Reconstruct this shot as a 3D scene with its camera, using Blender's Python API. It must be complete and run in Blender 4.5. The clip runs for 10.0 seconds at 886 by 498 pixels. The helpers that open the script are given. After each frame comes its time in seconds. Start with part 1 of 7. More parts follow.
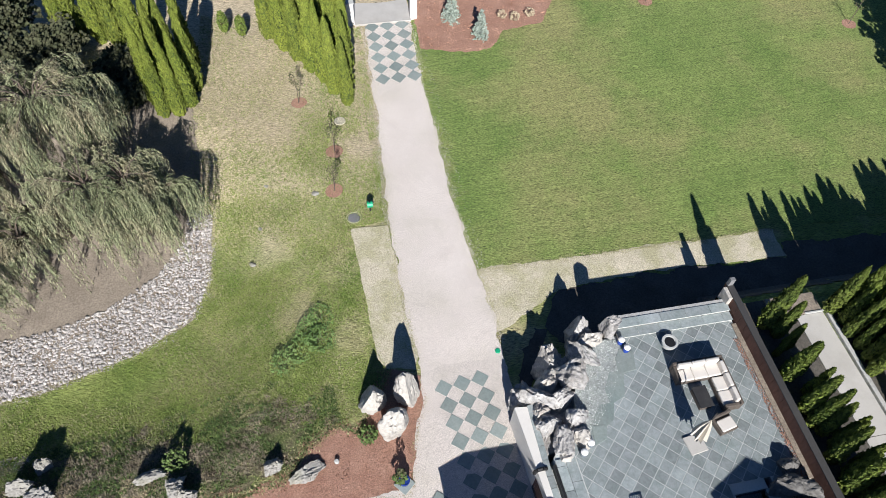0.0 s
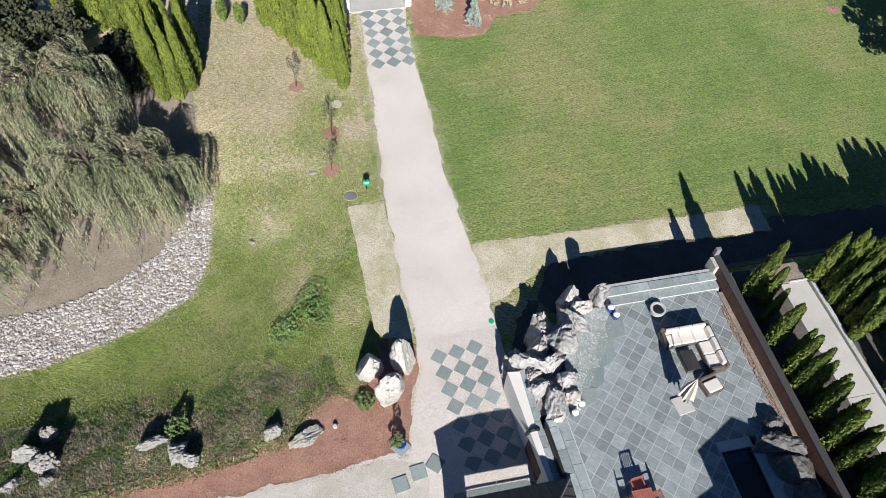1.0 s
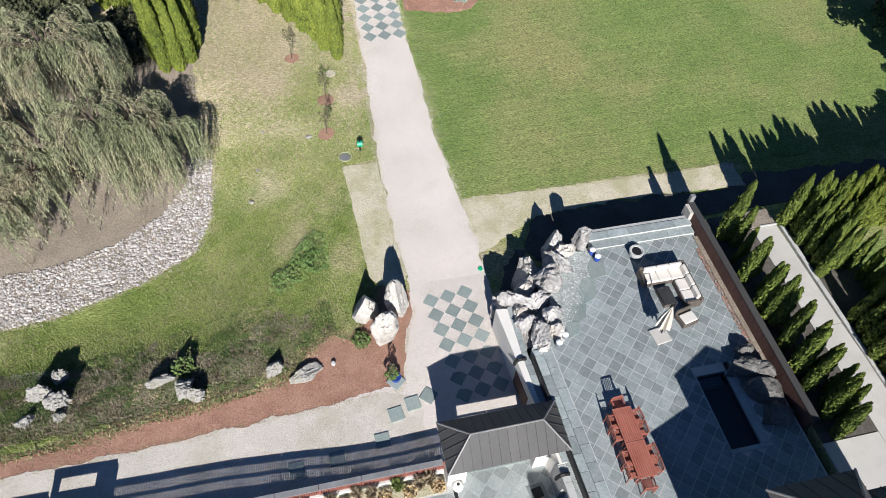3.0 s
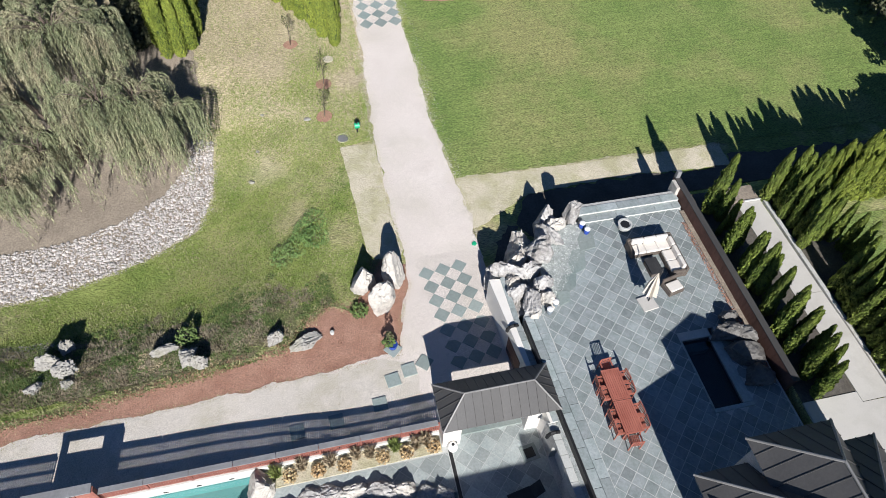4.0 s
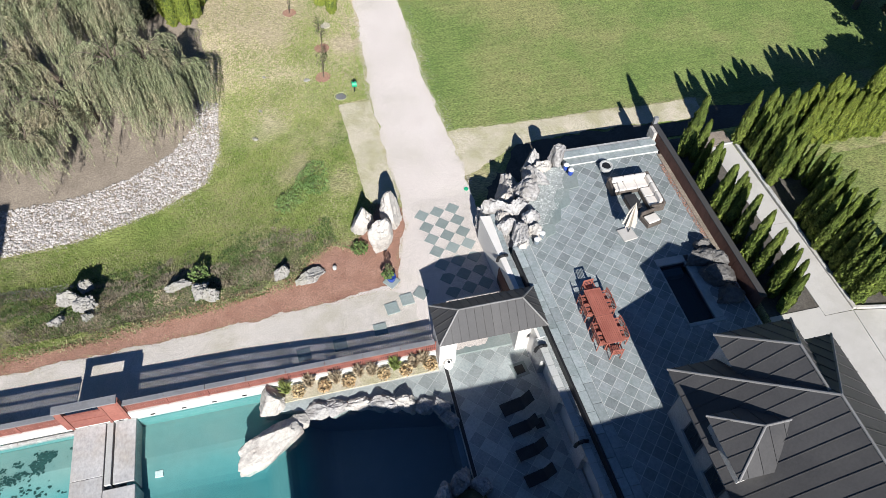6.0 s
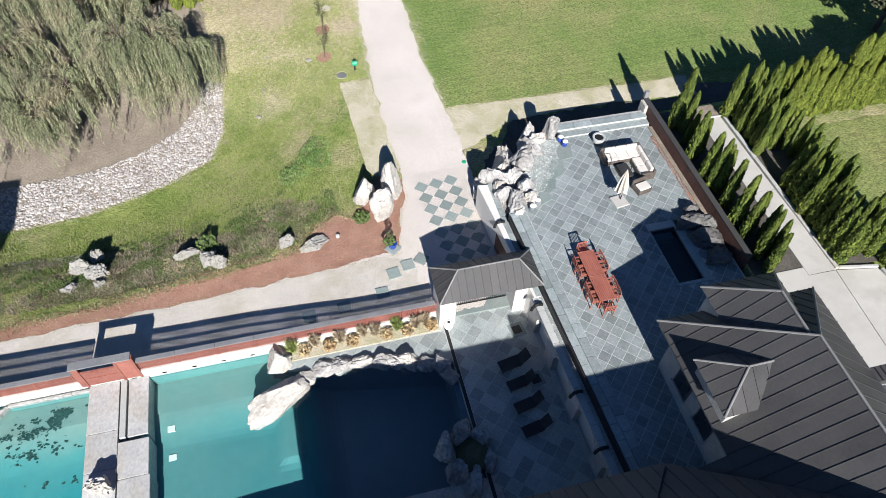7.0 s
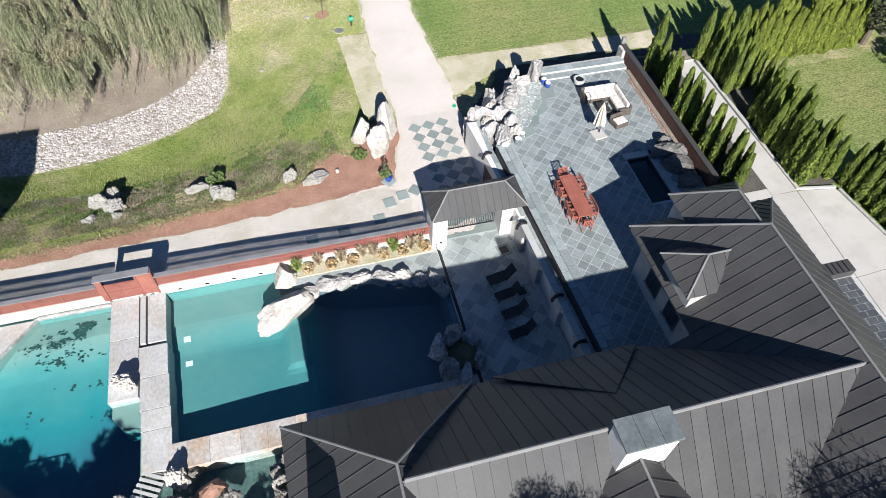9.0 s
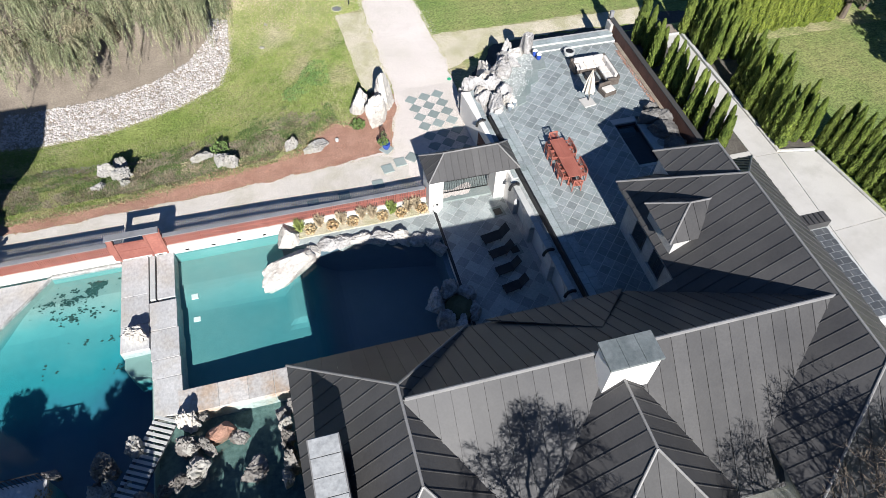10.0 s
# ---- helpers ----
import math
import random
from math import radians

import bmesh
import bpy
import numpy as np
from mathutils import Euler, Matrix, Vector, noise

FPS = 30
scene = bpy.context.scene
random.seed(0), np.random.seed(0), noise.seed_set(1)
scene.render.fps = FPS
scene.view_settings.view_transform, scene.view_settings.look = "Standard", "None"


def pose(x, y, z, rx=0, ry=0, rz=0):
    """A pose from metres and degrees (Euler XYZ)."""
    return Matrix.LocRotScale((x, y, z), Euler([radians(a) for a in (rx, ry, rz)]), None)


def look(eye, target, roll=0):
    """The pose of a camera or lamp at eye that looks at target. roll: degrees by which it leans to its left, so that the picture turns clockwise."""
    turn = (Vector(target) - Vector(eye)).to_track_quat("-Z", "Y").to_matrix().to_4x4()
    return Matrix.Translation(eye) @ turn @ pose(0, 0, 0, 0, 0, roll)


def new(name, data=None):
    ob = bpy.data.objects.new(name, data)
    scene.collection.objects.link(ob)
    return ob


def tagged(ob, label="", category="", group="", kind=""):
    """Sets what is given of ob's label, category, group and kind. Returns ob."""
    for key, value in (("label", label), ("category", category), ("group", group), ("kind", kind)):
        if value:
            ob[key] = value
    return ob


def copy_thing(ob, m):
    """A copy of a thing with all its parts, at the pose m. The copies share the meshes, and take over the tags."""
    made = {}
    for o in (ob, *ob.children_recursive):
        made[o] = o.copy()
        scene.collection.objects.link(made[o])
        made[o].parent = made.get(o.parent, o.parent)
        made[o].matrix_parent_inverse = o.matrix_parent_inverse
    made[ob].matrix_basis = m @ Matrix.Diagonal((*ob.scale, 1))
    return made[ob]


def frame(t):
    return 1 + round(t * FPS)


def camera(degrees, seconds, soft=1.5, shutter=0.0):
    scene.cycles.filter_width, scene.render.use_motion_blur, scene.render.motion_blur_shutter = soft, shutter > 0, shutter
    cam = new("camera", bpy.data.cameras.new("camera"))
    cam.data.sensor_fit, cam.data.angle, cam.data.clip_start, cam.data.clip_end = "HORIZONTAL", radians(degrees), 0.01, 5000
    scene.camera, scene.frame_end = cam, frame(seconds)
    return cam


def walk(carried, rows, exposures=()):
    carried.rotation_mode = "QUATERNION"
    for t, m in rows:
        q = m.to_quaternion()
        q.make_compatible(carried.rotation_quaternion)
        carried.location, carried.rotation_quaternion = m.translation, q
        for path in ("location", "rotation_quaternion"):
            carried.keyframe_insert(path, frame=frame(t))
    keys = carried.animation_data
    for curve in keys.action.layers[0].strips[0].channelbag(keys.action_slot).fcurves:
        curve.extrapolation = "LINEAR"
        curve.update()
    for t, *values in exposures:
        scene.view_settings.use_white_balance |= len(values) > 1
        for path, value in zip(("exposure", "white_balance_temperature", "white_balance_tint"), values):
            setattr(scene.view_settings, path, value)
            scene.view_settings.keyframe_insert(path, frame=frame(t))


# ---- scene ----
EXPO = 0.72
cam = camera(67.1, 10.0, soft=0.5)
PATH = [
    (0, (-0.867, 0.447, 31.469), (-0.592, 1.575, 29.841), 3.3),
    (0.5, (-0.996, -0.539, 31.375), (-0.715, 0.595, 29.751), 3.4),
    (1, (-1.083, -1.491, 31.249), (-0.798, -0.351, 29.63), 3.2),
    (1.5, (-1.245, -2.414, 31.109), (-0.953, -1.269, 29.495), 3.3),
    (2, (-1.449, -3.313, 31.032), (-1.149, -2.166, 29.421), 3.5),
    (2.5, (-1.592, -4.25, 30.966), (-1.287, -3.098, 29.359), 3.3),
    (4, (-2.057, -7.244, 30.9), (-1.737, -6.079, 29.306), 3.3),
    (4.5, (-2.251, -8.3, 30.887), (-1.925, -7.134, 29.294), 3.3),
    (5, (-2.476, -9.37, 30.819), (-2.146, -8.203, 29.229), 3.3),
    (5.5, (-2.713, -10.461, 30.793), (-2.381, -9.293, 29.205), 3.1),
    (7, (-3.743, -13.833, 30.712), (-3.396, -12.664, 29.127), 3.0),
    (7.5, (-4.039, -15.012, 30.678), (-3.689, -13.843, 29.093), 3.0),
    (8, (-4.269, -16.266, 30.646), (-3.917, -15.097, 29.062), 2.8),
    (8.5, (-4.434, -17.556, 30.596), (-4.085, -16.389, 29.01), 2.5),
    (9, (-4.717, -18.916, 30.525), (-4.364, -17.749, 28.94), 2.5),
    (9.5, (-5.039, -20.287, 30.473), (-4.682, -19.12, 28.889), 2.4),
    (10, (-5.432, -21.661, 30.416), (-5.069, -20.495, 28.832), 2.4),
]
walk(cam, [(t, look(eye, target, roll)) for t, eye, target, roll in PATH],
     exposures=[(0.0, EXPO - 0.10), (2.5, EXPO - 0.05), (5.5, EXPO + 0.0), (7.5, EXPO + 0.15), (10.0, EXPO + 0.22)])

# ---- world and sun ----
SUN_WAY = Vector((0.11, 1.0, -0.63)).normalized()      # the way the light travels: from the south, 32 degrees high
world = bpy.data.worlds.new("world")
scene.world = world
world.use_nodes = True
wt = world.node_tree
sky = wt.nodes.new("ShaderNodeTexSky")
sky.sky_type, sky.sun_disc = "NISHITA", False
sky.air_density, sky.dust_density, sky.ozone_density = 0.8, 0.0, 9.0
sky.sun_elevation = math.asin(-SUN_WAY.z)
sky.sun_rotation = math.atan2(-SUN_WAY.x, -SUN_WAY.y)
wt.nodes["Background"].inputs["Strength"].default_value = 0.05
wt.links.new(sky.outputs["Color"], wt.nodes["Background"].inputs["Color"])
sun = new("sun", bpy.data.lights.new("sun", "SUN"))
sun.data.energy, sun.data.angle, sun.data.color = 5.0, radians(0.5), (1.0, 0.98, 0.96)
sun.matrix_world = look((0, -60, 60), Vector((0, -60, 60)) + SUN_WAY)


# ---- materials ----
def node_of(nt, kind, **values):
    n = nt.nodes.new(kind)
    for key, value in values.items():
        n.inputs[key].default_value = value
    return n


def mat(name, c1, c2, big=0.6, fine=12.0, rough=0.85, bump=0.02, metal=0.0, spread=0.25, rand=0.0, island=0.0,
        stretch=(1, 1, 1), c3=None, patch=0.15, spec=0.4, tilt=0.0, sharp=0.18, dry=None, mow=0.0):
    """A surface with stains at the scale big, grain at the scale fine (both per metre) and relief of bump metres."""
    m = bpy.data.materials.new(name)
    m.use_nodes = True
    nt = m.node_tree
    b = nt.nodes["Principled BSDF"]
    geo = nt.nodes.new("ShaderNodeNewGeometry")
    mp = nt.nodes.new("ShaderNodeMapping")
    mp.inputs["Scale"].default_value = stretch
    mp.inputs["Rotation"].default_value = (0, 0, radians(tilt))
    nt.links.new(geo.outputs["Position"], mp.inputs["Vector"])
    n1 = node_of(nt, "ShaderNodeTexNoise", Scale=big, Detail=6.0, Roughness=0.6)
    n2 = node_of(nt, "ShaderNodeTexNoise", Scale=fine, Detail=5.0, Roughness=0.7)
    nt.links.new(geo.outputs["Position"], n1.inputs["Vector"])
    nt.links.new(mp.outputs["Vector"], n2.inputs["Vector"])
    ramp = nt.nodes.new("ShaderNodeValToRGB")
    ramp.color_ramp.elements[0].position, ramp.color_ramp.elements[1].position = 0.5 - sharp, 0.5 + sharp
    ramp.color_ramp.elements[0].color, ramp.color_ramp.elements[1].color = (*c1, 1), (*c2, 1)
    nt.links.new(n1.outputs["Fac"], ramp.inputs["Fac"])
    colour = ramp.outputs["Color"]
    if c3:
        n3 = node_of(nt, "ShaderNodeTexNoise", Scale=patch, Detail=8.0, Roughness=0.65)
        nt.links.new(geo.outputs["Position"], n3.inputs["Vector"])
        r3 = node_of(nt, "ShaderNodeMapRange", **{"From Min": 0.46, "From Max": 0.62})
        nt.links.new(n3.outputs["Fac"], r3.inputs["Value"])
        mx = nt.nodes.new("ShaderNodeMix")
        mx.data_type = "RGBA"
        nt.links.new(r3.outputs["Result"], mx.inputs["Factor"])
        nt.links.new(colour, mx.inputs[6])
        mx.inputs[7].default_value = (*c3, 1)
        colour = mx.outputs[2]
    if dry:
        # parched towards the north, along a ragged line
        n4 = node_of(nt, "ShaderNodeTexNoise", Scale=0.22, Detail=7.0, Roughness=0.65)
        nt.links.new(geo.outputs["Position"], n4.inputs["Vector"])
        axes = nt.nodes.new("ShaderNodeSeparateXYZ")
        nt.links.new(geo.outputs["Position"], axes.inputs["Vector"])
        add = nt.nodes.new("ShaderNodeMath")
        add.operation = "MULTIPLY_ADD"
        add.inputs[1].default_value = 22.0
        nt.links.new(n4.outputs["Fac"], add.inputs[0])
        nt.links.new(axes.outputs["Y"], add.inputs[2])
        r4 = node_of(nt, "ShaderNodeMapRange", **{"From Min": dry[1] + 11, "From Max": dry[2] + 11})
        nt.links.new(add.outputs[0], r4.inputs["Value"])
        mx4 = nt.nodes.new("ShaderNodeMix")
        mx4.data_type = "RGBA"
        nt.links.new(r4.outputs["Result"], mx4.inputs["Factor"])
        nt.links.new(colour, mx4.inputs[6])
        mx4.inputs[7].default_value = (*dry[0], 1)
        colour = mx4.outputs[2]
    value = node_of(nt, "ShaderNodeMapRange", **{"From Min": 0.3, "From Max": 0.7, "To Min": 1 - spread, "To Max": 1 + spread})
    nt.links.new(n2.outputs["Fac"], value.inputs["Value"])
    factor = value.outputs["Result"]
    if mow:
        # rows left by the mower
        wave = node_of(nt, "ShaderNodeTexWave", Scale=mow, Distortion=2.5, Detail=3.0, **{"Detail Scale": 2.0})
        wave.bands_direction = "Y"
        turn = nt.nodes.new("ShaderNodeMapping")
        turn.inputs["Rotation"].default_value = (0, 0, radians(tilt))
        nt.links.new(geo.outputs["Position"], turn.inputs["Vector"])
        nt.links.new(turn.outputs["Vector"], wave.inputs["Vector"])
        wr = node_of(nt, "ShaderNodeMapRange", **{"To Min": 0.95, "To Max": 1.05})
        nt.links.new(wave.outputs["Fac"], wr.inputs["Value"])
        wm = nt.nodes.new("ShaderNodeMath")
        wm.operation = "MULTIPLY"
        nt.links.new(factor, wm.inputs[0])
        nt.links.new(wr.outputs["Result"], wm.inputs[1])
        factor = wm.outputs[0]
    for amount, kind, out in ((rand, "ShaderNodeObjectInfo", "Random"), (island, "ShaderNodeNewGeometry", "Random Per Island")):
        if amount:
            info = nt.nodes.new(kind)
            rr = node_of(nt, "ShaderNodeMapRange", **{"To Min": 1 - amount, "To Max": 1 + amount})
            nt.links.new(info.outputs[out], rr.inputs["Value"])
            mul = nt.nodes.new("ShaderNodeMath")
            mul.operation = "MULTIPLY"
            nt.links.new(factor, mul.inputs[0])
            nt.links.new(rr.outputs["Result"], mul.inputs[1])
            factor = mul.outputs[0]
    hsv = nt.nodes.new("ShaderNodeHueSaturation")
    nt.links.new(colour, hsv.inputs["Color"])
    nt.links.new(factor, hsv.inputs["Value"])
    nt.links.new(hsv.outputs["Color"], b.inputs["Base Color"])
    b.inputs["Roughness"].default_value, b.inputs["Metallic"].default_value = rough, metal
    b.inputs["Specular IOR Level"].default_value = spec
    if bump:
        bp = nt.nodes.new("ShaderNodeBump")
        bp.inputs["Strength"].default_value, bp.inputs["Distance"].default_value = 0.8, bump
        nt.links.new(n2.outputs["Fac"], bp.inputs["Height"])
        nt.links.new(bp.outputs["Normal"], b.inputs["Normal"])
    return m


def water_mat(name, tint, rough=0.03):
    """Clear water: what lies below shows through it, tinted, with the gloss of its surface on top."""
    m = bpy.data.materials.new(name)
    m.use_nodes = True
    nt = m.node_tree
    out = nt.nodes["Material Output"]
    tr = nt.nodes.new("ShaderNodeBsdfTransparent")
    tr.inputs["Color"].default_value = (*tint, 1)
    gl = node_of(nt, "ShaderNodeBsdfGlossy", Roughness=rough)
    fr = node_of(nt, "ShaderNodeLayerWeight", Blend=0.5)
    power = nt.nodes.new("ShaderNodeMath")
    power.operation = "POWER"
    power.inputs[1].default_value = 4.5
    gain = nt.nodes.new("ShaderNodeMath")
    gain.operation = "MULTIPLY_ADD"
    gain.inputs[1].default_value, gain.inputs[2].default_value = 0.8, 0.045
    nt.links.new(fr.outputs["Facing"], power.inputs[0])
    nt.links.new(power.outputs[0], gain.inputs[0])
    ns = node_of(nt, "ShaderNodeTexNoise", Scale=3.0, Detail=3.0)
    bp = nt.nodes.new("ShaderNodeBump")
    bp.inputs["Strength"].default_value, bp.inputs["Distance"].default_value = 0.25, 0.02
    geo = nt.nodes.new("ShaderNodeNewGeometry")
    nt.links.new(geo.outputs["Position"], ns.inputs["Vector"])
    nt.links.new(ns.outputs["Fac"], bp.inputs["Height"])
    nt.links.new(bp.outputs["Normal"], gl.inputs["Normal"])
    nt.links.new(bp.outputs["Normal"], fr.inputs["Normal"])
    mix = nt.nodes.new("ShaderNodeMixShader")
    nt.links.new(gain.outputs[0], mix.inputs["Fac"])
    nt.links.new(tr.outputs["BSDF"], mix.inputs[1])
    nt.links.new(gl.outputs["BSDF"], mix.inputs[2])
    nt.links.new(mix.outputs["Shader"], out.inputs["Surface"])
    return m


def depth_tint_mat(name, stops, top, bottom):
    """Pool floor with the water's depth tint painted on, pale at the edge to deep blue below."""
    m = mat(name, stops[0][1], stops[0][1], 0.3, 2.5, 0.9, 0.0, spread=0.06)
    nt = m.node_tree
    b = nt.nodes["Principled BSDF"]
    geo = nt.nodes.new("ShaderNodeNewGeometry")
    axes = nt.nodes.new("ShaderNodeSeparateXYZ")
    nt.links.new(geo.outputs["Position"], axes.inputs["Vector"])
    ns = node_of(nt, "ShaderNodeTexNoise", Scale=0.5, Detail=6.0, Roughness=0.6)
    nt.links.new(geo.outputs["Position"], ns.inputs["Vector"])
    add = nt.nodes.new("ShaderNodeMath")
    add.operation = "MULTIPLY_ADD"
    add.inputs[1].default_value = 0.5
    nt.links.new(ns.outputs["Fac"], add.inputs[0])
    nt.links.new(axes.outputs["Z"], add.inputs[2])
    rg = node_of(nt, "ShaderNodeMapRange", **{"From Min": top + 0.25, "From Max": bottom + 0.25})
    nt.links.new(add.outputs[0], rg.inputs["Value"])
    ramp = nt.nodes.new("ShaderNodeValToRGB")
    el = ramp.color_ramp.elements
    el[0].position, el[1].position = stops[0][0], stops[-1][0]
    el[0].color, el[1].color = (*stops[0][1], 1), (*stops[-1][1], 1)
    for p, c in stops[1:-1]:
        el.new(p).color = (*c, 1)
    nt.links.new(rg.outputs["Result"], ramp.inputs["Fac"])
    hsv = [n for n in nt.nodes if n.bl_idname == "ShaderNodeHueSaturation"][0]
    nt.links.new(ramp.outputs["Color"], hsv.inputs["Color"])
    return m


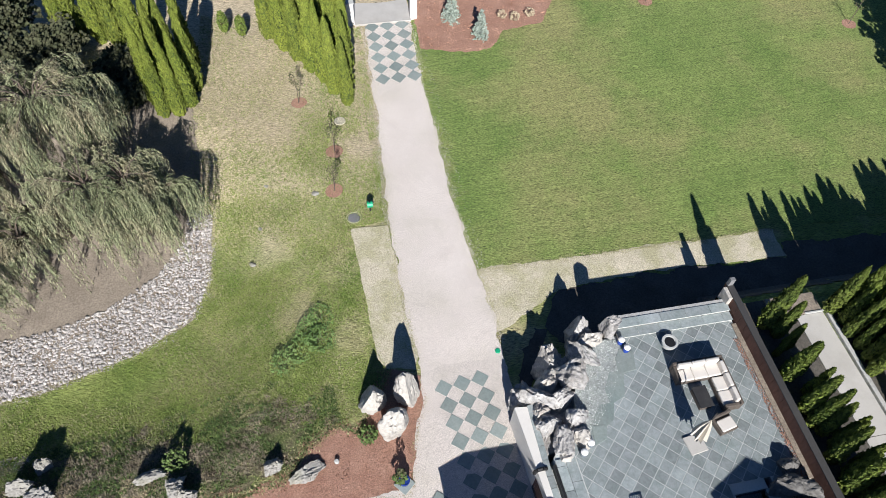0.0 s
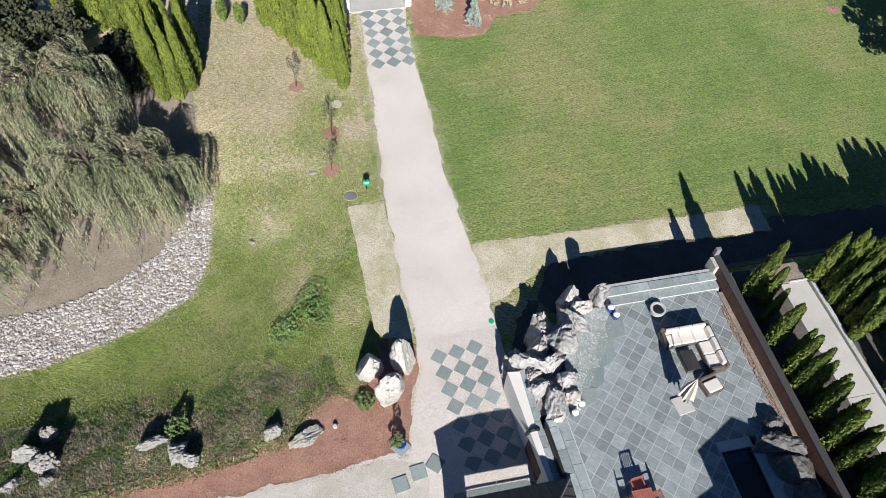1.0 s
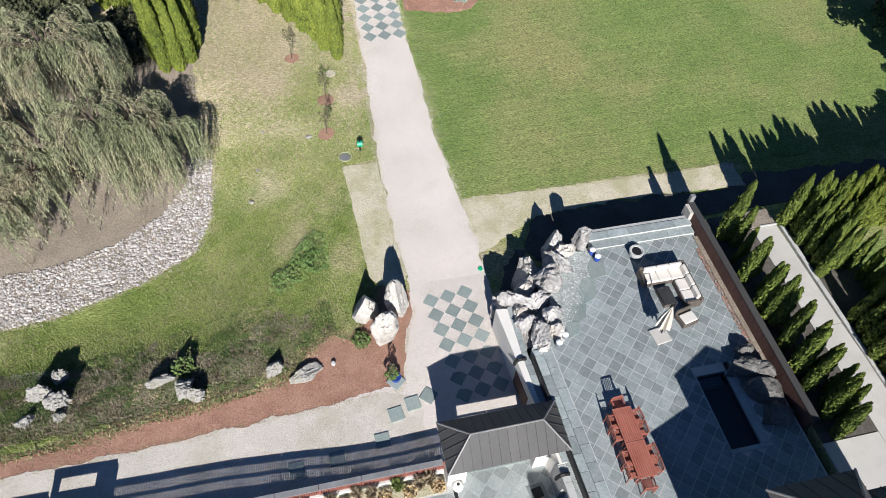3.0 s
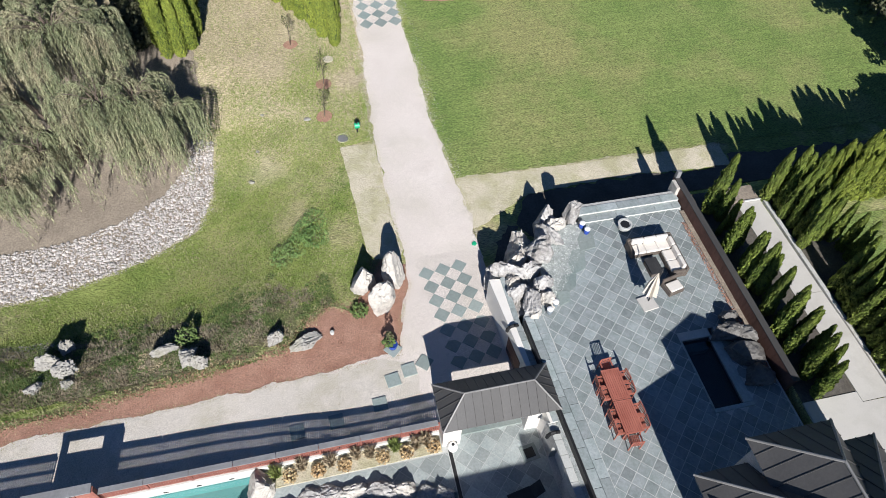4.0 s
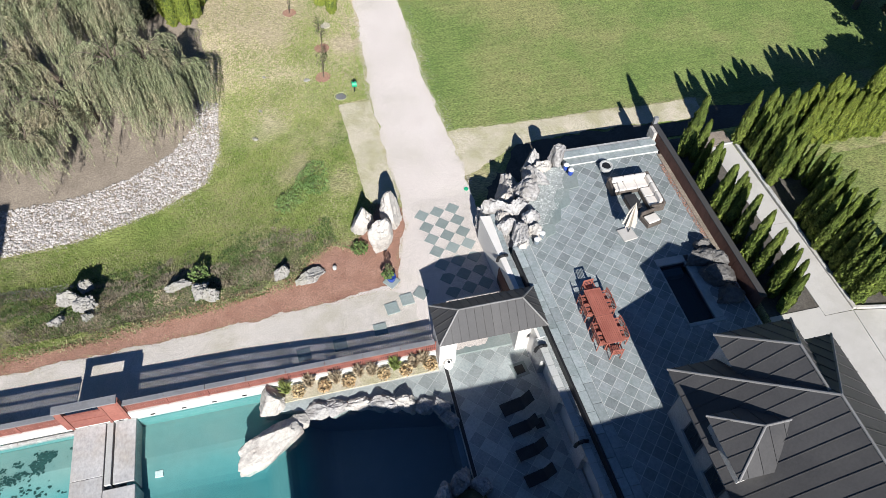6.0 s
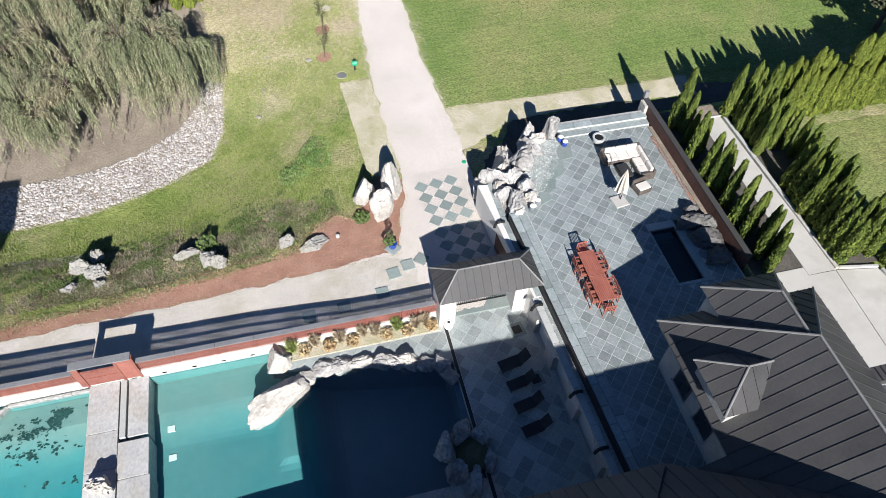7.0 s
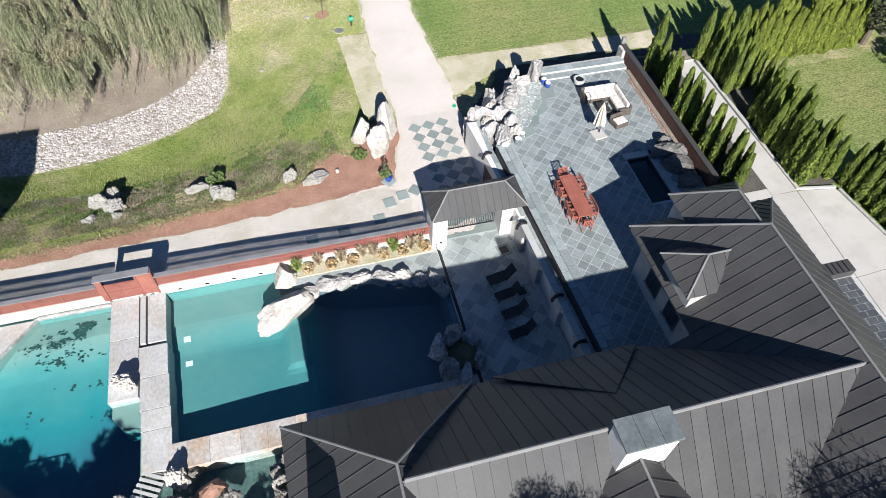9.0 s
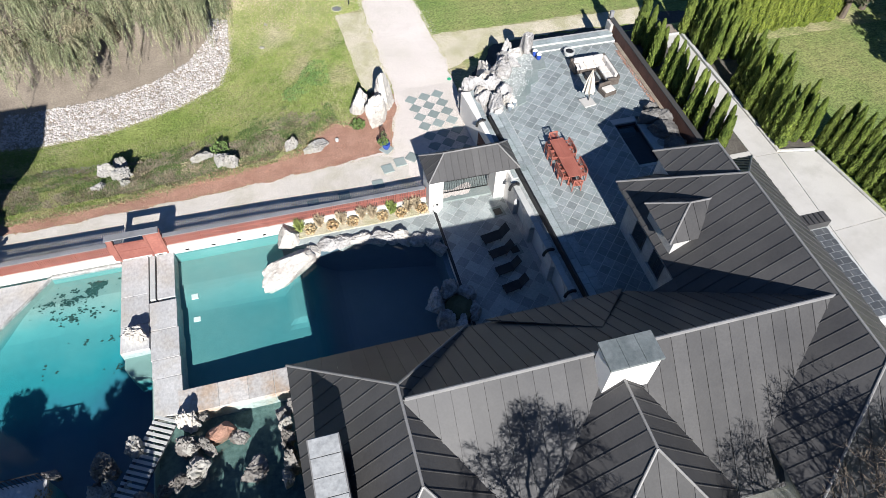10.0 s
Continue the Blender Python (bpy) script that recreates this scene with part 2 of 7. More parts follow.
M = {
    # Water's depth tint painted into the floor; darkest stops also serve as shade
    "pool_paint": depth_tint_mat("pool_paint", ((0.0, (0.225, 0.315, 0.285)), (0.2, (0.075, 0.26, 0.26)), (0.45, (0.012, 0.195, 0.22)), (0.7, (0.02, 0.10, 0.16)), (1.0, (0.10, 0.125, 0.18))), -0.9, -3.4),
    "pool_plaster": depth_tint_mat("pool_plaster", ((0.0, (0.225, 0.315, 0.285)), (0.2, (0.11, 0.26, 0.255)), (0.42, (0.04, 0.21, 0.225)), (0.7, (0.14, 0.19, 0.22)), (1.0, (0.22, 0.23, 0.26))), -0.9, -3.3),
    "meadow": mat("meadow", (0.14, 0.20, 0.045), (0.27, 0.30, 0.095), 0.4, 9, 0.95, 0.12, c3=(0.36, 0.32, 0.18), patch=0.2, spread=0.8, stretch=(0.45, 2.2, 1), tilt=32, dry=((0.46, 0.385, 0.265), 22, 30)),
    "lawn": mat("lawn", (0.125, 0.19, 0.045), (0.19, 0.24, 0.07), 0.3, 12, 0.95, 0.1, spread=0.9, stretch=(0.5, 1.6, 1), tilt=-4, mow=0.55, c3=(0.245, 0.245, 0.095), patch=0.1),
    "blade": mat("blade", (0.15, 0.215, 0.045), (0.25, 0.29, 0.085), 0.4, 3, 0.9, 0, island=0.3),
    "straw_blade": mat("straw_blade", (0.33, 0.30, 0.17), (0.27, 0.265, 0.125), 0.5, 3, 0.9, 0, island=0.35),
    "dead_weed": mat("dead_weed", (0.10, 0.08, 0.05), (0.29, 0.25, 0.18), 0.8, 3, 0.95, 0, island=0.5),
    "weed": mat("weed", (0.055, 0.095, 0.022), (0.10, 0.15, 0.04), 0.8, 3, 0.8, 0, island=0.4),
    "straw": mat("straw", (0.50, 0.45, 0.35), (0.43, 0.39, 0.285), 0.9, 14, 0.95, 0.05, spread=0.5, c3=(0.37, 0.345, 0.22), patch=0.7),
    "gravel": mat("gravel", (0.535, 0.48, 0.44), (0.605, 0.55, 0.51), 0.6, 22, 0.95, 0.03, spread=0.45, c3=(0.495, 0.45, 0.40), patch=0.3),
    "path_gravel": mat("path_gravel", (0.47, 0.435, 0.39), (0.54, 0.495, 0.445), 0.6, 20, 0.95, 0.03, spread=0.4, c3=(0.42, 0.385, 0.32), patch=0.45),
    "mulch": mat("mulch", (0.26, 0.14, 0.10), (0.35, 0.205, 0.15), 0.9, 16, 0.95, 0.04, spread=0.5),
    "mulch_chip": mat("mulch_chip", (0.24, 0.12, 0.08), (0.36, 0.205, 0.145), 0.9, 16, 0.95, 0, island=0.35),
    "dirt": mat("dirt", (0.20, 0.165, 0.13), (0.28, 0.235, 0.185), 0.6, 10, 0.95, 0.04, spread=0.4),
    # Earth darkened to carry the shade of terrace, hedge and trees
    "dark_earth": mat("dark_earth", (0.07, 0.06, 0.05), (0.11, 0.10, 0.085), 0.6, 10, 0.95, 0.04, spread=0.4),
    "cobble": mat("cobble", (0.27, 0.25, 0.235), (0.38, 0.355, 0.335), 2.0, 14, 0.85, 0.01, island=0.35, rand=0.3),
    "slate": mat("slate", (0.205, 0.24, 0.235), (0.275, 0.30, 0.305), 1.6, 7, 0.6, 0.004, spread=0.2, rand=0.2, island=0.2),
    "paver": mat("paver", (0.19, 0.235, 0.225), (0.25, 0.28, 0.265), 0.7, 9, 0.7, 0.006, spread=0.15, rand=0.15),
    "court_slate": mat("court_slate", (0.26, 0.295, 0.29), (0.335, 0.36, 0.35), 0.7, 9, 0.6, 0.006, spread=0.18, rand=0.26),
    "grout": mat("grout", (0.46, 0.47, 0.46), (0.40, 0.41, 0.40), 1.0, 15, 0.9, 0.004),
    "dark_slate": mat("dark_slate", (0.06, 0.066, 0.075), (0.09, 0.095, 0.1), 1.0, 12, 0.6, 0.006, rand=0.2),
    "rock": mat("rock", (0.42, 0.39, 0.35), (0.54, 0.52, 0.48), 0.9, 6, 0.9, 0.06, spread=0.22, c3=(0.33, 0.30, 0.27), patch=0.9),
    "dark_rock": mat("dark_rock", (0.29, 0.28, 0.27), (0.47, 0.455, 0.44), 1.1, 6, 0.9, 0.1, spread=0.32, c3=(0.25, 0.235, 0.22), patch=0.8),
    "bank_rock": mat("bank_rock", (0.24, 0.23, 0.21), (0.38, 0.365, 0.345), 1.2, 7, 0.95, 0.06, spread=0.25, c3=(0.25, 0.24, 0.20), patch=1.2),
    # Rock with tree shade put into its darker colour
    "crag": mat("crag", (0.14, 0.13, 0.12), (0.27, 0.255, 0.235), 1.1, 7, 0.9, 0.08, spread=0.35, c3=(0.10, 0.09, 0.08), patch=1.2),
    "pebble": mat("pebble", (0.27, 0.295, 0.285), (0.40, 0.42, 0.405), 2.0, 20, 0.85, 0.01, island=0.45),
    "stucco": mat("stucco", (0.60, 0.575, 0.54), (0.66, 0.635, 0.60), 0.5, 30, 0.9, 0.006, spread=0.06),
    "stone_wall": mat("stone_wall", (0.40, 0.395, 0.38), (0.54, 0.53, 0.51), 1.2, 14, 0.9, 0.02, rand=0.2, island=0.25),
    "limestone": mat("limestone", (0.38, 0.385, 0.37), (0.46, 0.465, 0.445), 0.8, 14, 0.85, 0.006, spread=0.12),
    "pale_stone": mat("pale_stone", (0.52, 0.53, 0.50), (0.60, 0.605, 0.575), 0.9, 14, 0.85, 0.006, spread=0.12, c3=(0.46, 0.46, 0.43), patch=0.6),
    "concrete": mat("concrete", (0.44, 0.42, 0.39), (0.49, 0.47, 0.44), 0.35, 22, 0.9, 0.004, spread=0.07, c3=(0.41, 0.39, 0.36), patch=0.5),
    "flagstone": mat("flagstone", (0.37, 0.365, 0.36), (0.46, 0.455, 0.445), 0.7, 5, 0.85, 0.02, spread=0.22, rand=0.1, c3=(0.40, 0.375, 0.34), patch=0.5, stretch=(1.4, 0.9, 1)),
    "warm_flagstone": mat("warm_flagstone", (0.39, 0.37, 0.35), (0.48, 0.46, 0.435), 0.9, 6, 0.85, 0.02, spread=0.25, rand=0.15, c3=(0.41, 0.32, 0.245), patch=0.6),
    "roof": mat("roof", (0.052, 0.051, 0.052), (0.07, 0.068, 0.067), 0.5, 10, 0.5, 0.002, metal=0.0, spread=0.12, rand=0.12, spec=0.25),
    "roof_trim": mat("roof_trim", (0.17, 0.165, 0.16), (0.23, 0.225, 0.22), 1.0, 10, 0.5, 0.002, metal=0.1, spread=0.1),
    "black": mat("black", (0.012, 0.012, 0.013), (0.02, 0.02, 0.021), 2.0, 20, 0.5, 0.001),
    "corten": mat("corten", (0.085, 0.042, 0.032), (0.13, 0.065, 0.048), 0.9, 9, 0.8, 0.004, spread=0.2, stretch=(1, 1, 0.25)),
    "red_wood": mat("red_wood", (0.20, 0.07, 0.055), (0.27, 0.105, 0.08), 1.2, 10, 0.7, 0.004, spread=0.18, rand=0.12),
    "teak": mat("teak", (0.27, 0.085, 0.06), (0.35, 0.125, 0.09), 1.5, 18, 0.55, 0.003, spread=0.2, rand=0.1, stretch=(8, 1, 1)),
    "metal_cap": mat("metal_cap", (0.19, 0.19, 0.195), (0.26, 0.26, 0.265), 0.9, 8, 0.6, 0.002, metal=0.2, spread=0.12),
    "cushion": mat("cushion", (0.56, 0.525, 0.48), (0.62, 0.58, 0.53), 1.5, 60, 0.95, 0.004, spread=0.06),
    "wicker": mat("wicker", (0.075, 0.06, 0.05), (0.12, 0.10, 0.085), 3.0, 40, 0.8, 0.01, spread=0.35, stretch=(1, 1, 4)),
    "canvas": mat("canvas", (0.50, 0.455, 0.39), (0.58, 0.53, 0.46), 1.5, 30, 0.95, 0.004, spread=0.1),
    "mesh_black": mat("mesh_black", (0.02, 0.02, 0.022), (0.035, 0.035, 0.036), 2, 50, 0.8, 0.004),
    "white": mat("white", (0.78, 0.77, 0.74), (0.82, 0.81, 0.78), 1.0, 20, 0.5, 0.001, spread=0.04),
    "blue_glaze": mat("blue_glaze", (0.02, 0.05, 0.25), (0.035, 0.08, 0.34), 2, 12, 0.2, 0.001),
    "lamp_glass": mat("lamp_glass", (0.12, 0.14, 0.16), (0.18, 0.21, 0.23), 2, 12, 0.15, 0.0),
    "green_plastic": mat("green_plastic", (0.01, 0.30, 0.15), (0.015, 0.36, 0.18), 2, 12, 0.4, 0.001),
    "hose": mat("hose", (0.35, 0.36, 0.22), (0.42, 0.42, 0.28), 2, 12, 0.5, 0.001),
    "arbor": mat("arbor", (0.095, 0.14, 0.024), (0.185, 0.23, 0.042), 0.8, 5, 0.85, 0, spread=0.2, island=0.4, rand=0.15),
    # Lighter, yellower copy of arbor with sunlight put into the colour
    "arbor_gold": mat("arbor_gold", (0.125, 0.165, 0.024), (0.21, 0.245, 0.04), 0.8, 5, 0.85, 0, spread=0.2, island=0.4, rand=0.12),
    # Dark tone stands in for the house's shade on the spa boulders
    "wet_rock": mat("wet_rock", (0.07, 0.066, 0.062), (0.15, 0.143, 0.135), 0.9, 6, 0.6, 0.06, spread=0.3),
    # Dark conifer green, also painted shade for the cores of the arborvitae
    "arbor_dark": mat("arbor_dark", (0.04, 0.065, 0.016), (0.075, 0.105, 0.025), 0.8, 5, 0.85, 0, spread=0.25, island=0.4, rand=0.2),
    "willow": mat("willow", (0.155, 0.175, 0.09), (0.285, 0.295, 0.175), 0.5, 3, 0.8, 0, spread=0.25, island=0.4, c3=(0.27, 0.235, 0.15), patch=0.5),
    "spruce": mat("spruce", (0.20, 0.245, 0.205), (0.29, 0.33, 0.28), 0.8, 6, 0.85, 0, island=0.3),
    "bark": mat("bark", (0.09, 0.07, 0.055), (0.14, 0.11, 0.085), 2, 16, 0.95, 0.02, spread=0.3),
    "leaf_weed": mat("leaf_weed", (0.09, 0.16, 0.04), (0.15, 0.225, 0.07), 0.8, 3, 0.85, 0, island=0.35),
    # Wall plaster with the shade of the pool's dark end painted in
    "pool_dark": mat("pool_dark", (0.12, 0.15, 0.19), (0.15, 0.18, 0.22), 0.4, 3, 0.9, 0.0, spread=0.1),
    "bank": mat("bank", (0.085, 0.075, 0.045), (0.17, 0.15, 0.085), 0.9, 10, 0.95, 0.08, spread=0.6, c3=(0.09, 0.115, 0.035), patch=0.5),
    "bush": mat("bush", (0.035, 0.045, 0.018), (0.075, 0.075, 0.04), 0.8, 5, 0.85, 0, island=0.4),
    "autumn": mat("autumn", (0.34, 0.22, 0.11), (0.40, 0.31, 0.17), 1.5, 6, 0.85, 0, island=0.5),
    "plume": mat("plume", (0.36, 0.29, 0.19), (0.44, 0.36, 0.25), 1.5, 6, 0.9, 0, island=0.3),
    "red_leaf": mat("red_leaf", (0.05, 0.06, 0.025), (0.11, 0.10, 0.05), 1.5, 6, 0.85, 0, island=0.4),
    "pool_light": mat("pool_light", (0.20, 0.34, 0.32), (0.25, 0.38, 0.36), 0.4, 3, 0.9, 0.0, spread=0.06),
    "pool_deep": mat("pool_deep", (0.012, 0.26, 0.265), (0.02, 0.31, 0.31), 0.25, 2, 0.9, 0.0, spread=0.1),
    "silt": mat("silt", (0.015, 0.055, 0.05), (0.03, 0.085, 0.075), 2, 9, 0.95, 0.0, spread=0.4),
    "grotto": mat("grotto", (0.045, 0.085, 0.08), (0.14, 0.19, 0.17), 0.5, 4, 0.9, 0.0, spread=0.3),
    "lead": mat("lead", (0.12, 0.14, 0.14), (0.20, 0.22, 0.22), 1.2, 6, 0.45, 0.002, spread=0.2, metal=0.2),
    "pool_teal": mat("pool_teal", (0.09, 0.24, 0.235), (0.115, 0.275, 0.265), 0.3, 2, 0.9, 0.0, spread=0.06),
    "water": water_mat("water", (0.86, 0.97, 0.97)),
    "dark_water": water_mat("dark_water", (0.5, 0.62, 0.66)),
    "glass": mat("glass", (0.02, 0.025, 0.03), (0.03, 0.035, 0.04), 0.5, 4, 0.05, 0.0, spread=0.05, spec=0.8),
    "skylight": mat("skylight", (0.30, 0.31, 0.31), (0.42, 0.42, 0.41), 1.2, 5, 0.3, 0.0, spread=0.25),
}


# ---- tools for meshes ----
def obj(name, bm, material, parent=None, label="", smooth=False):
    me = bpy.data.meshes.new(name)
    bm.to_mesh(me)
    bm.free()
    me.materials.append(M[material])
    if smooth:
        me.polygons.foreach_set("use_smooth", [True] * len(me.polygons))
    ob = new(name, me)
    ob.parent = parent
    if label:
        ob["label"] = label
    return ob


part = obj


def raw(name, verts, faces, material, parent=None, label=""):
    me = bpy.data.meshes.new(name)
    me.from_pydata(verts, [], faces)
    me.update()
    me.materials.append(M[material])
    ob = new(name, me)
    ob.parent = parent
    if label:
        ob["label"] = label
    return ob


def twin(ob, m, parent=None):
    """Another piece on the same mesh."""
    o = new(ob.name.split(".")[0], ob.data)
    o.parent, o.matrix_basis = parent, m
    if "label" in ob:
        o["label"] = ob["label"]
    return o


def thing(name, label, category, x=0, y=0, z=0, rz=0, group="", kind=""):
    ob = new(name)
    ob.matrix_basis = pose(x, y, z, 0, 0, rz)
    return tagged(ob, label, category, group, kind)


def box(bm, x0, y0, z0, x1, y1, z1, bevel=0.0, m=None):
    vs = [bm.verts.new((x, y, z)) for z in (z0, z1) for x, y in ((x0, y0), (x1, y0), (x1, y1), (x0, y1))]
    if m is not None:
        for v in vs:
            v.co = m @ v.co
    fs = [bm.faces.new([vs[i] for i in f]) for f in ((3, 2, 1, 0), (4, 5, 6, 7), (0, 1, 5, 4), (1, 2, 6, 5), (2, 3, 7, 6), (3, 0, 4, 7))]
    if bevel:
        bmesh.ops.bevel(bm, geom=list({e for f in fs for e in f.edges}), offset=bevel, segments=2, profile=0.5, affect="EDGES")
    return bm


def boxed(x0, y0, z0, x1, y1, z1, bevel=0.0, m=None):
    return box(bmesh.new(), x0, y0, z0, x1, y1, z1, bevel, m)


def prism(bm, poly, z0, z1):
    low, top = [bm.verts.new((x, y, z0)) for x, y in poly], [bm.verts.new((x, y, z1)) for x, y in poly]
    n = len(poly)
    bm.faces.new(low[::-1]), bm.faces.new(top)
    for i in range(n):
        bm.faces.new((low[i], low[(i + 1) % n], top[(i + 1) % n], top[i]))
    return bm


def rod(bm, a, b, r0, r1=None, n=6):
    """A tapered round bar from a to b."""
    r1 = r0 if r1 is None else r1
    a, b = Vector(a), Vector(b)
    turn = (b - a).to_track_quat("Z", "Y").to_matrix()
    rings = [[bm.verts.new(p + turn @ Vector((r * math.cos(k * 2 * math.pi / n), r * math.sin(k * 2 * math.pi / n), 0))) for k in range(n)] for p, r in ((a, r0), (b, max(r1, 0.001)))]
    for k in range(n):
        bm.faces.new((rings[0][k], rings[0][(k + 1) % n], rings[1][(k + 1) % n], rings[1][k]))
    bm.faces.new(rings[0][::-1]), bm.faces.new(rings[1])
    return bm


def lathe(bm, profile, n=16, x=0, y=0):
    """A body turned about the upright axis through (x, y); profile: (radius, height) from below."""
    rings = [[bm.verts.new((x + r * math.cos(k * 2 * math.pi / n), y + r * math.sin(k * 2 * math.pi / n), z)) for k in range(n)] for r, z in profile]
    for low, top in zip(rings, rings[1:]):
        for k in range(n):
            bm.faces.new((low[k], low[(k + 1) % n], top[(k + 1) % n], top[k]))
    bm.faces.new(rings[0][::-1]), bm.faces.new(rings[-1])
    return bm


def clip(poly, a, b, c):
    """The part of a convex polygon of 3D points where a x + b y >= c."""
    out = []
    for p, q in zip(poly, poly[1:] + poly[:1]):
        dp, dq = a * p[0] + b * p[1] - c, a * q[0] + b * q[1] - c
        if dp >= 0:
            out.append(p)
        if dp * dq < 0:
            out.append(tuple(u + (v - u) * dp / (dp - dq) for u, v in zip(p, q)))
    return out


def area2(poly):
    return 0.5 * abs(sum(p[0] * q[1] - q[0] * p[1] for p, q in zip(poly, poly[1:] + poly[:1])))


def rock_bm(sx, sy, sz, seed, sub=3, rough=1.0, cuts=15):
    """A broken boulder: a ball cut flat by planes, then cracked and roughened, its foot at z = 0."""
    rng = random.Random(seed)
    bm = bmesh.new()
    bmesh.ops.create_icosphere(bm, subdivisions=sub, radius=1.0)
    planes = []
    for _ in range(cuts):
        d = Vector((rng.gauss(0, 1), rng.gauss(0, 1), rng.gauss(0, 0.9))).normalized()
        planes.append((d, rng.uniform(0.5, 0.88)))
    off = Vector((rng.uniform(-50, 50), rng.uniform(-50, 50), rng.uniform(-50, 50)))
    for v in bm.verts:
        p = v.co.copy()
        p *= 1 + 0.35 * noise.noise(v.co * 1.1 + off)
        for d, k in planes:
            over = p.dot(d) - k
            if over > 0:
                p -= d * over
        q = p + off
        ridge = 1 - abs(noise.noise(q * 2.3))
        crack = max(0.0, 1 - abs(noise.noise(q * 1.6 + Vector((9, 4, 2)))) / 0.09)
        p *= 1 + rough * (0.16 * (ridge - 0.75) + 0.10 * noise.noise(q * 5.5) + 0.06 * noise.noise(q * 11) - 0.16 * crack)
        v.co = Vector((p.x * sx, p.y * sy, (p.z + 0.5) * sz)) * 1.12
    return bm


def inside(x, y, poly):
    hit = False
    for (x0, y0), (x1, y1) in zip(poly, poly[1:] + poly[:1]):
        if (y0 > y) != (y1 > y) and x < (x1 - x0) * (y - y0) / (y1 - y0) + x0:
            hit = not hit
    return hit


# ---- the ground ----
def smooth_step(a, b, x):
    t = min(1, max(0, (x - a) / (b - a)))
    return t * t * (3 - 2 * t)


def height(x, y):
    """The lie of the land: level by the house, rising to the north, with a hollow under the willow."""
    h = 0.065 * max(0, min(y, 48) - 15)
    r = math.hypot((x + 17) / 14, (y - 22.5) / 11)
    h -= 2.4 * (1 - smooth_step(0.45, 1.25, r))
    h -= 0.15 * (1 - smooth_step(6.5, 11.0, y)) * smooth_step(-3.0, 2.0, x) * (1 - smooth_step(9.0, 14.0, x))
    h -= 0.33 * (1 - smooth_step(8.6, 12.5, y)) * (1 - smooth_step(-9.0, 0.5, x))
    # raised ground east of the terrace wall
    h += 2.42 * smooth_step(17.4, 18.0, x) * (1 - smooth_step(14.7, 16.6, y))
    return h - 0.02 * max(0, min(-x, 25))


PIT = (-34.0, -30.0, 17.0, 4.62)      # pools and house stand in it


def axis_lines(lo, hi, step, extra):
    fine = list(np.arange(lo, hi + 0.01, step)) + extra
    far = [60, 90, 140, 220, 350, 600, 1000, 2000]
    return sorted([lo - f for f in far] + fine + [hi + f for f in far])


gx = axis_lines(-40.0, 50.0, 0.5, [PIT[0] + 0.02, PIT[2] - 0.02, PIT[2]])
gy = axis_lines(-34.0, 56.0, 0.5, [PIT[3] - 0.02, PIT[3], PIT[1] + 0.02])
verts = []
for y in gy:
    for x in gx:
        z = height(x, y) + 0.03 * noise.noise((x * 0.5, y * 0.5, 0))
        if PIT[0] < x < PIT[2] and PIT[1] < y < PIT[3]:
            z = -4.0
        verts.append((x, y, z))
nx = len(gx)
faces = [(j * nx + i, j * nx + i + 1, (j + 1) * nx + i + 1, (j + 1) * nx + i) for j in range(len(gy) - 1) for i in range(nx - 1)]
ground = raw("ground", verts, faces, "meadow")
tagged(ground, "rough meadow grass with dry brown patches", "ground", kind="structure")


def drape(name, poly, material, label, category, lift=0.035, ragged=0.12, step=0.5, seed=0):
    """A sheet of another surface laid on the land inside a ragged outline."""
    line = []
    for (x0, y0), (x1, y1) in zip(poly, poly[1:] + poly[:1]):
        n = max(1, int(math.hypot(x1 - x0, y1 - y0) / 0.22))
        for k in range(n):
            x, y = x0 + (x1 - x0) * k / n, y0 + (y1 - y0) * k / n
            w = noise.noise_vector((x * 0.9 + seed, y * 0.9, 3.3)) * ragged * 1.6 + noise.noise_vector((x * 3.7, y * 3.7 + seed, 1.3)) * ragged
            line.append((x + w.x, y + w.y))
    bm = bmesh.new()
    vs = [bm.verts.new((x, y, 0)) for x, y in line]
    es = [bm.edges.new((a, b)) for a, b in zip(vs, vs[1:] + vs[:1])]
    bmesh.ops.triangle_fill(bm, edges=es, use_beauty=True)
    xs, ys = [p[0] for p in line], [p[1] for p in line]
    for ax, lo, hi in ((0, min(xs), max(xs)), (1, min(ys), max(ys))):
        for k in np.arange(math.ceil(lo / step) * step, hi, step):
            co, no = [0, 0, 0], [0, 0, 0]
            co[ax], no[ax] = float(k), 1
            bmesh.ops.bisect_plane(bm, geom=bm.verts[:] + bm.edges[:] + bm.faces[:], plane_co=co, plane_no=no, dist=1e-5)
    for v in bm.verts:
        v.co.z = height(v.co.x, v.co.y) + 0.03 * noise.noise((v.co.x * 0.5, v.co.y * 0.5, 0)) + lift
    bmesh.ops.recalc_face_normals(bm, faces=bm.faces[:])
    if sum(f.normal.z for f in bm.faces) < 0:
        bmesh.ops.reverse_faces(bm, faces=bm.faces[:])
    ob = obj(name, bm, material)
    return tagged(ob, label, category, kind="structure")


DRIVE = [(2.3, 41.3), (2.2, 35.4), (1.95, 30.4), (1.62, 24), (1.65, 18.8), (1.85, 15.5), (1.75, 13.5), (1.1, 11.9), (0.5, 9.3), (-3.9, 8.87), (-7.9, 8.78),
         (-11.7, 8.7), (-15.4, 8.6), (-30, 8.4), (-30, 4.55), (6.3, 4.55), (6.2, 13.4), (6.25, 15.7), (6.3, 17.3), (5.9, 21), (5.55, 25.8), (5.57, 30.8), (5.4, 35), (5.6, 41.3)]
LAWN_EAST = [(25.6, 0.9), (31, -3.0), (50, -9), (50, 11.4), (25.7, 11.4)]
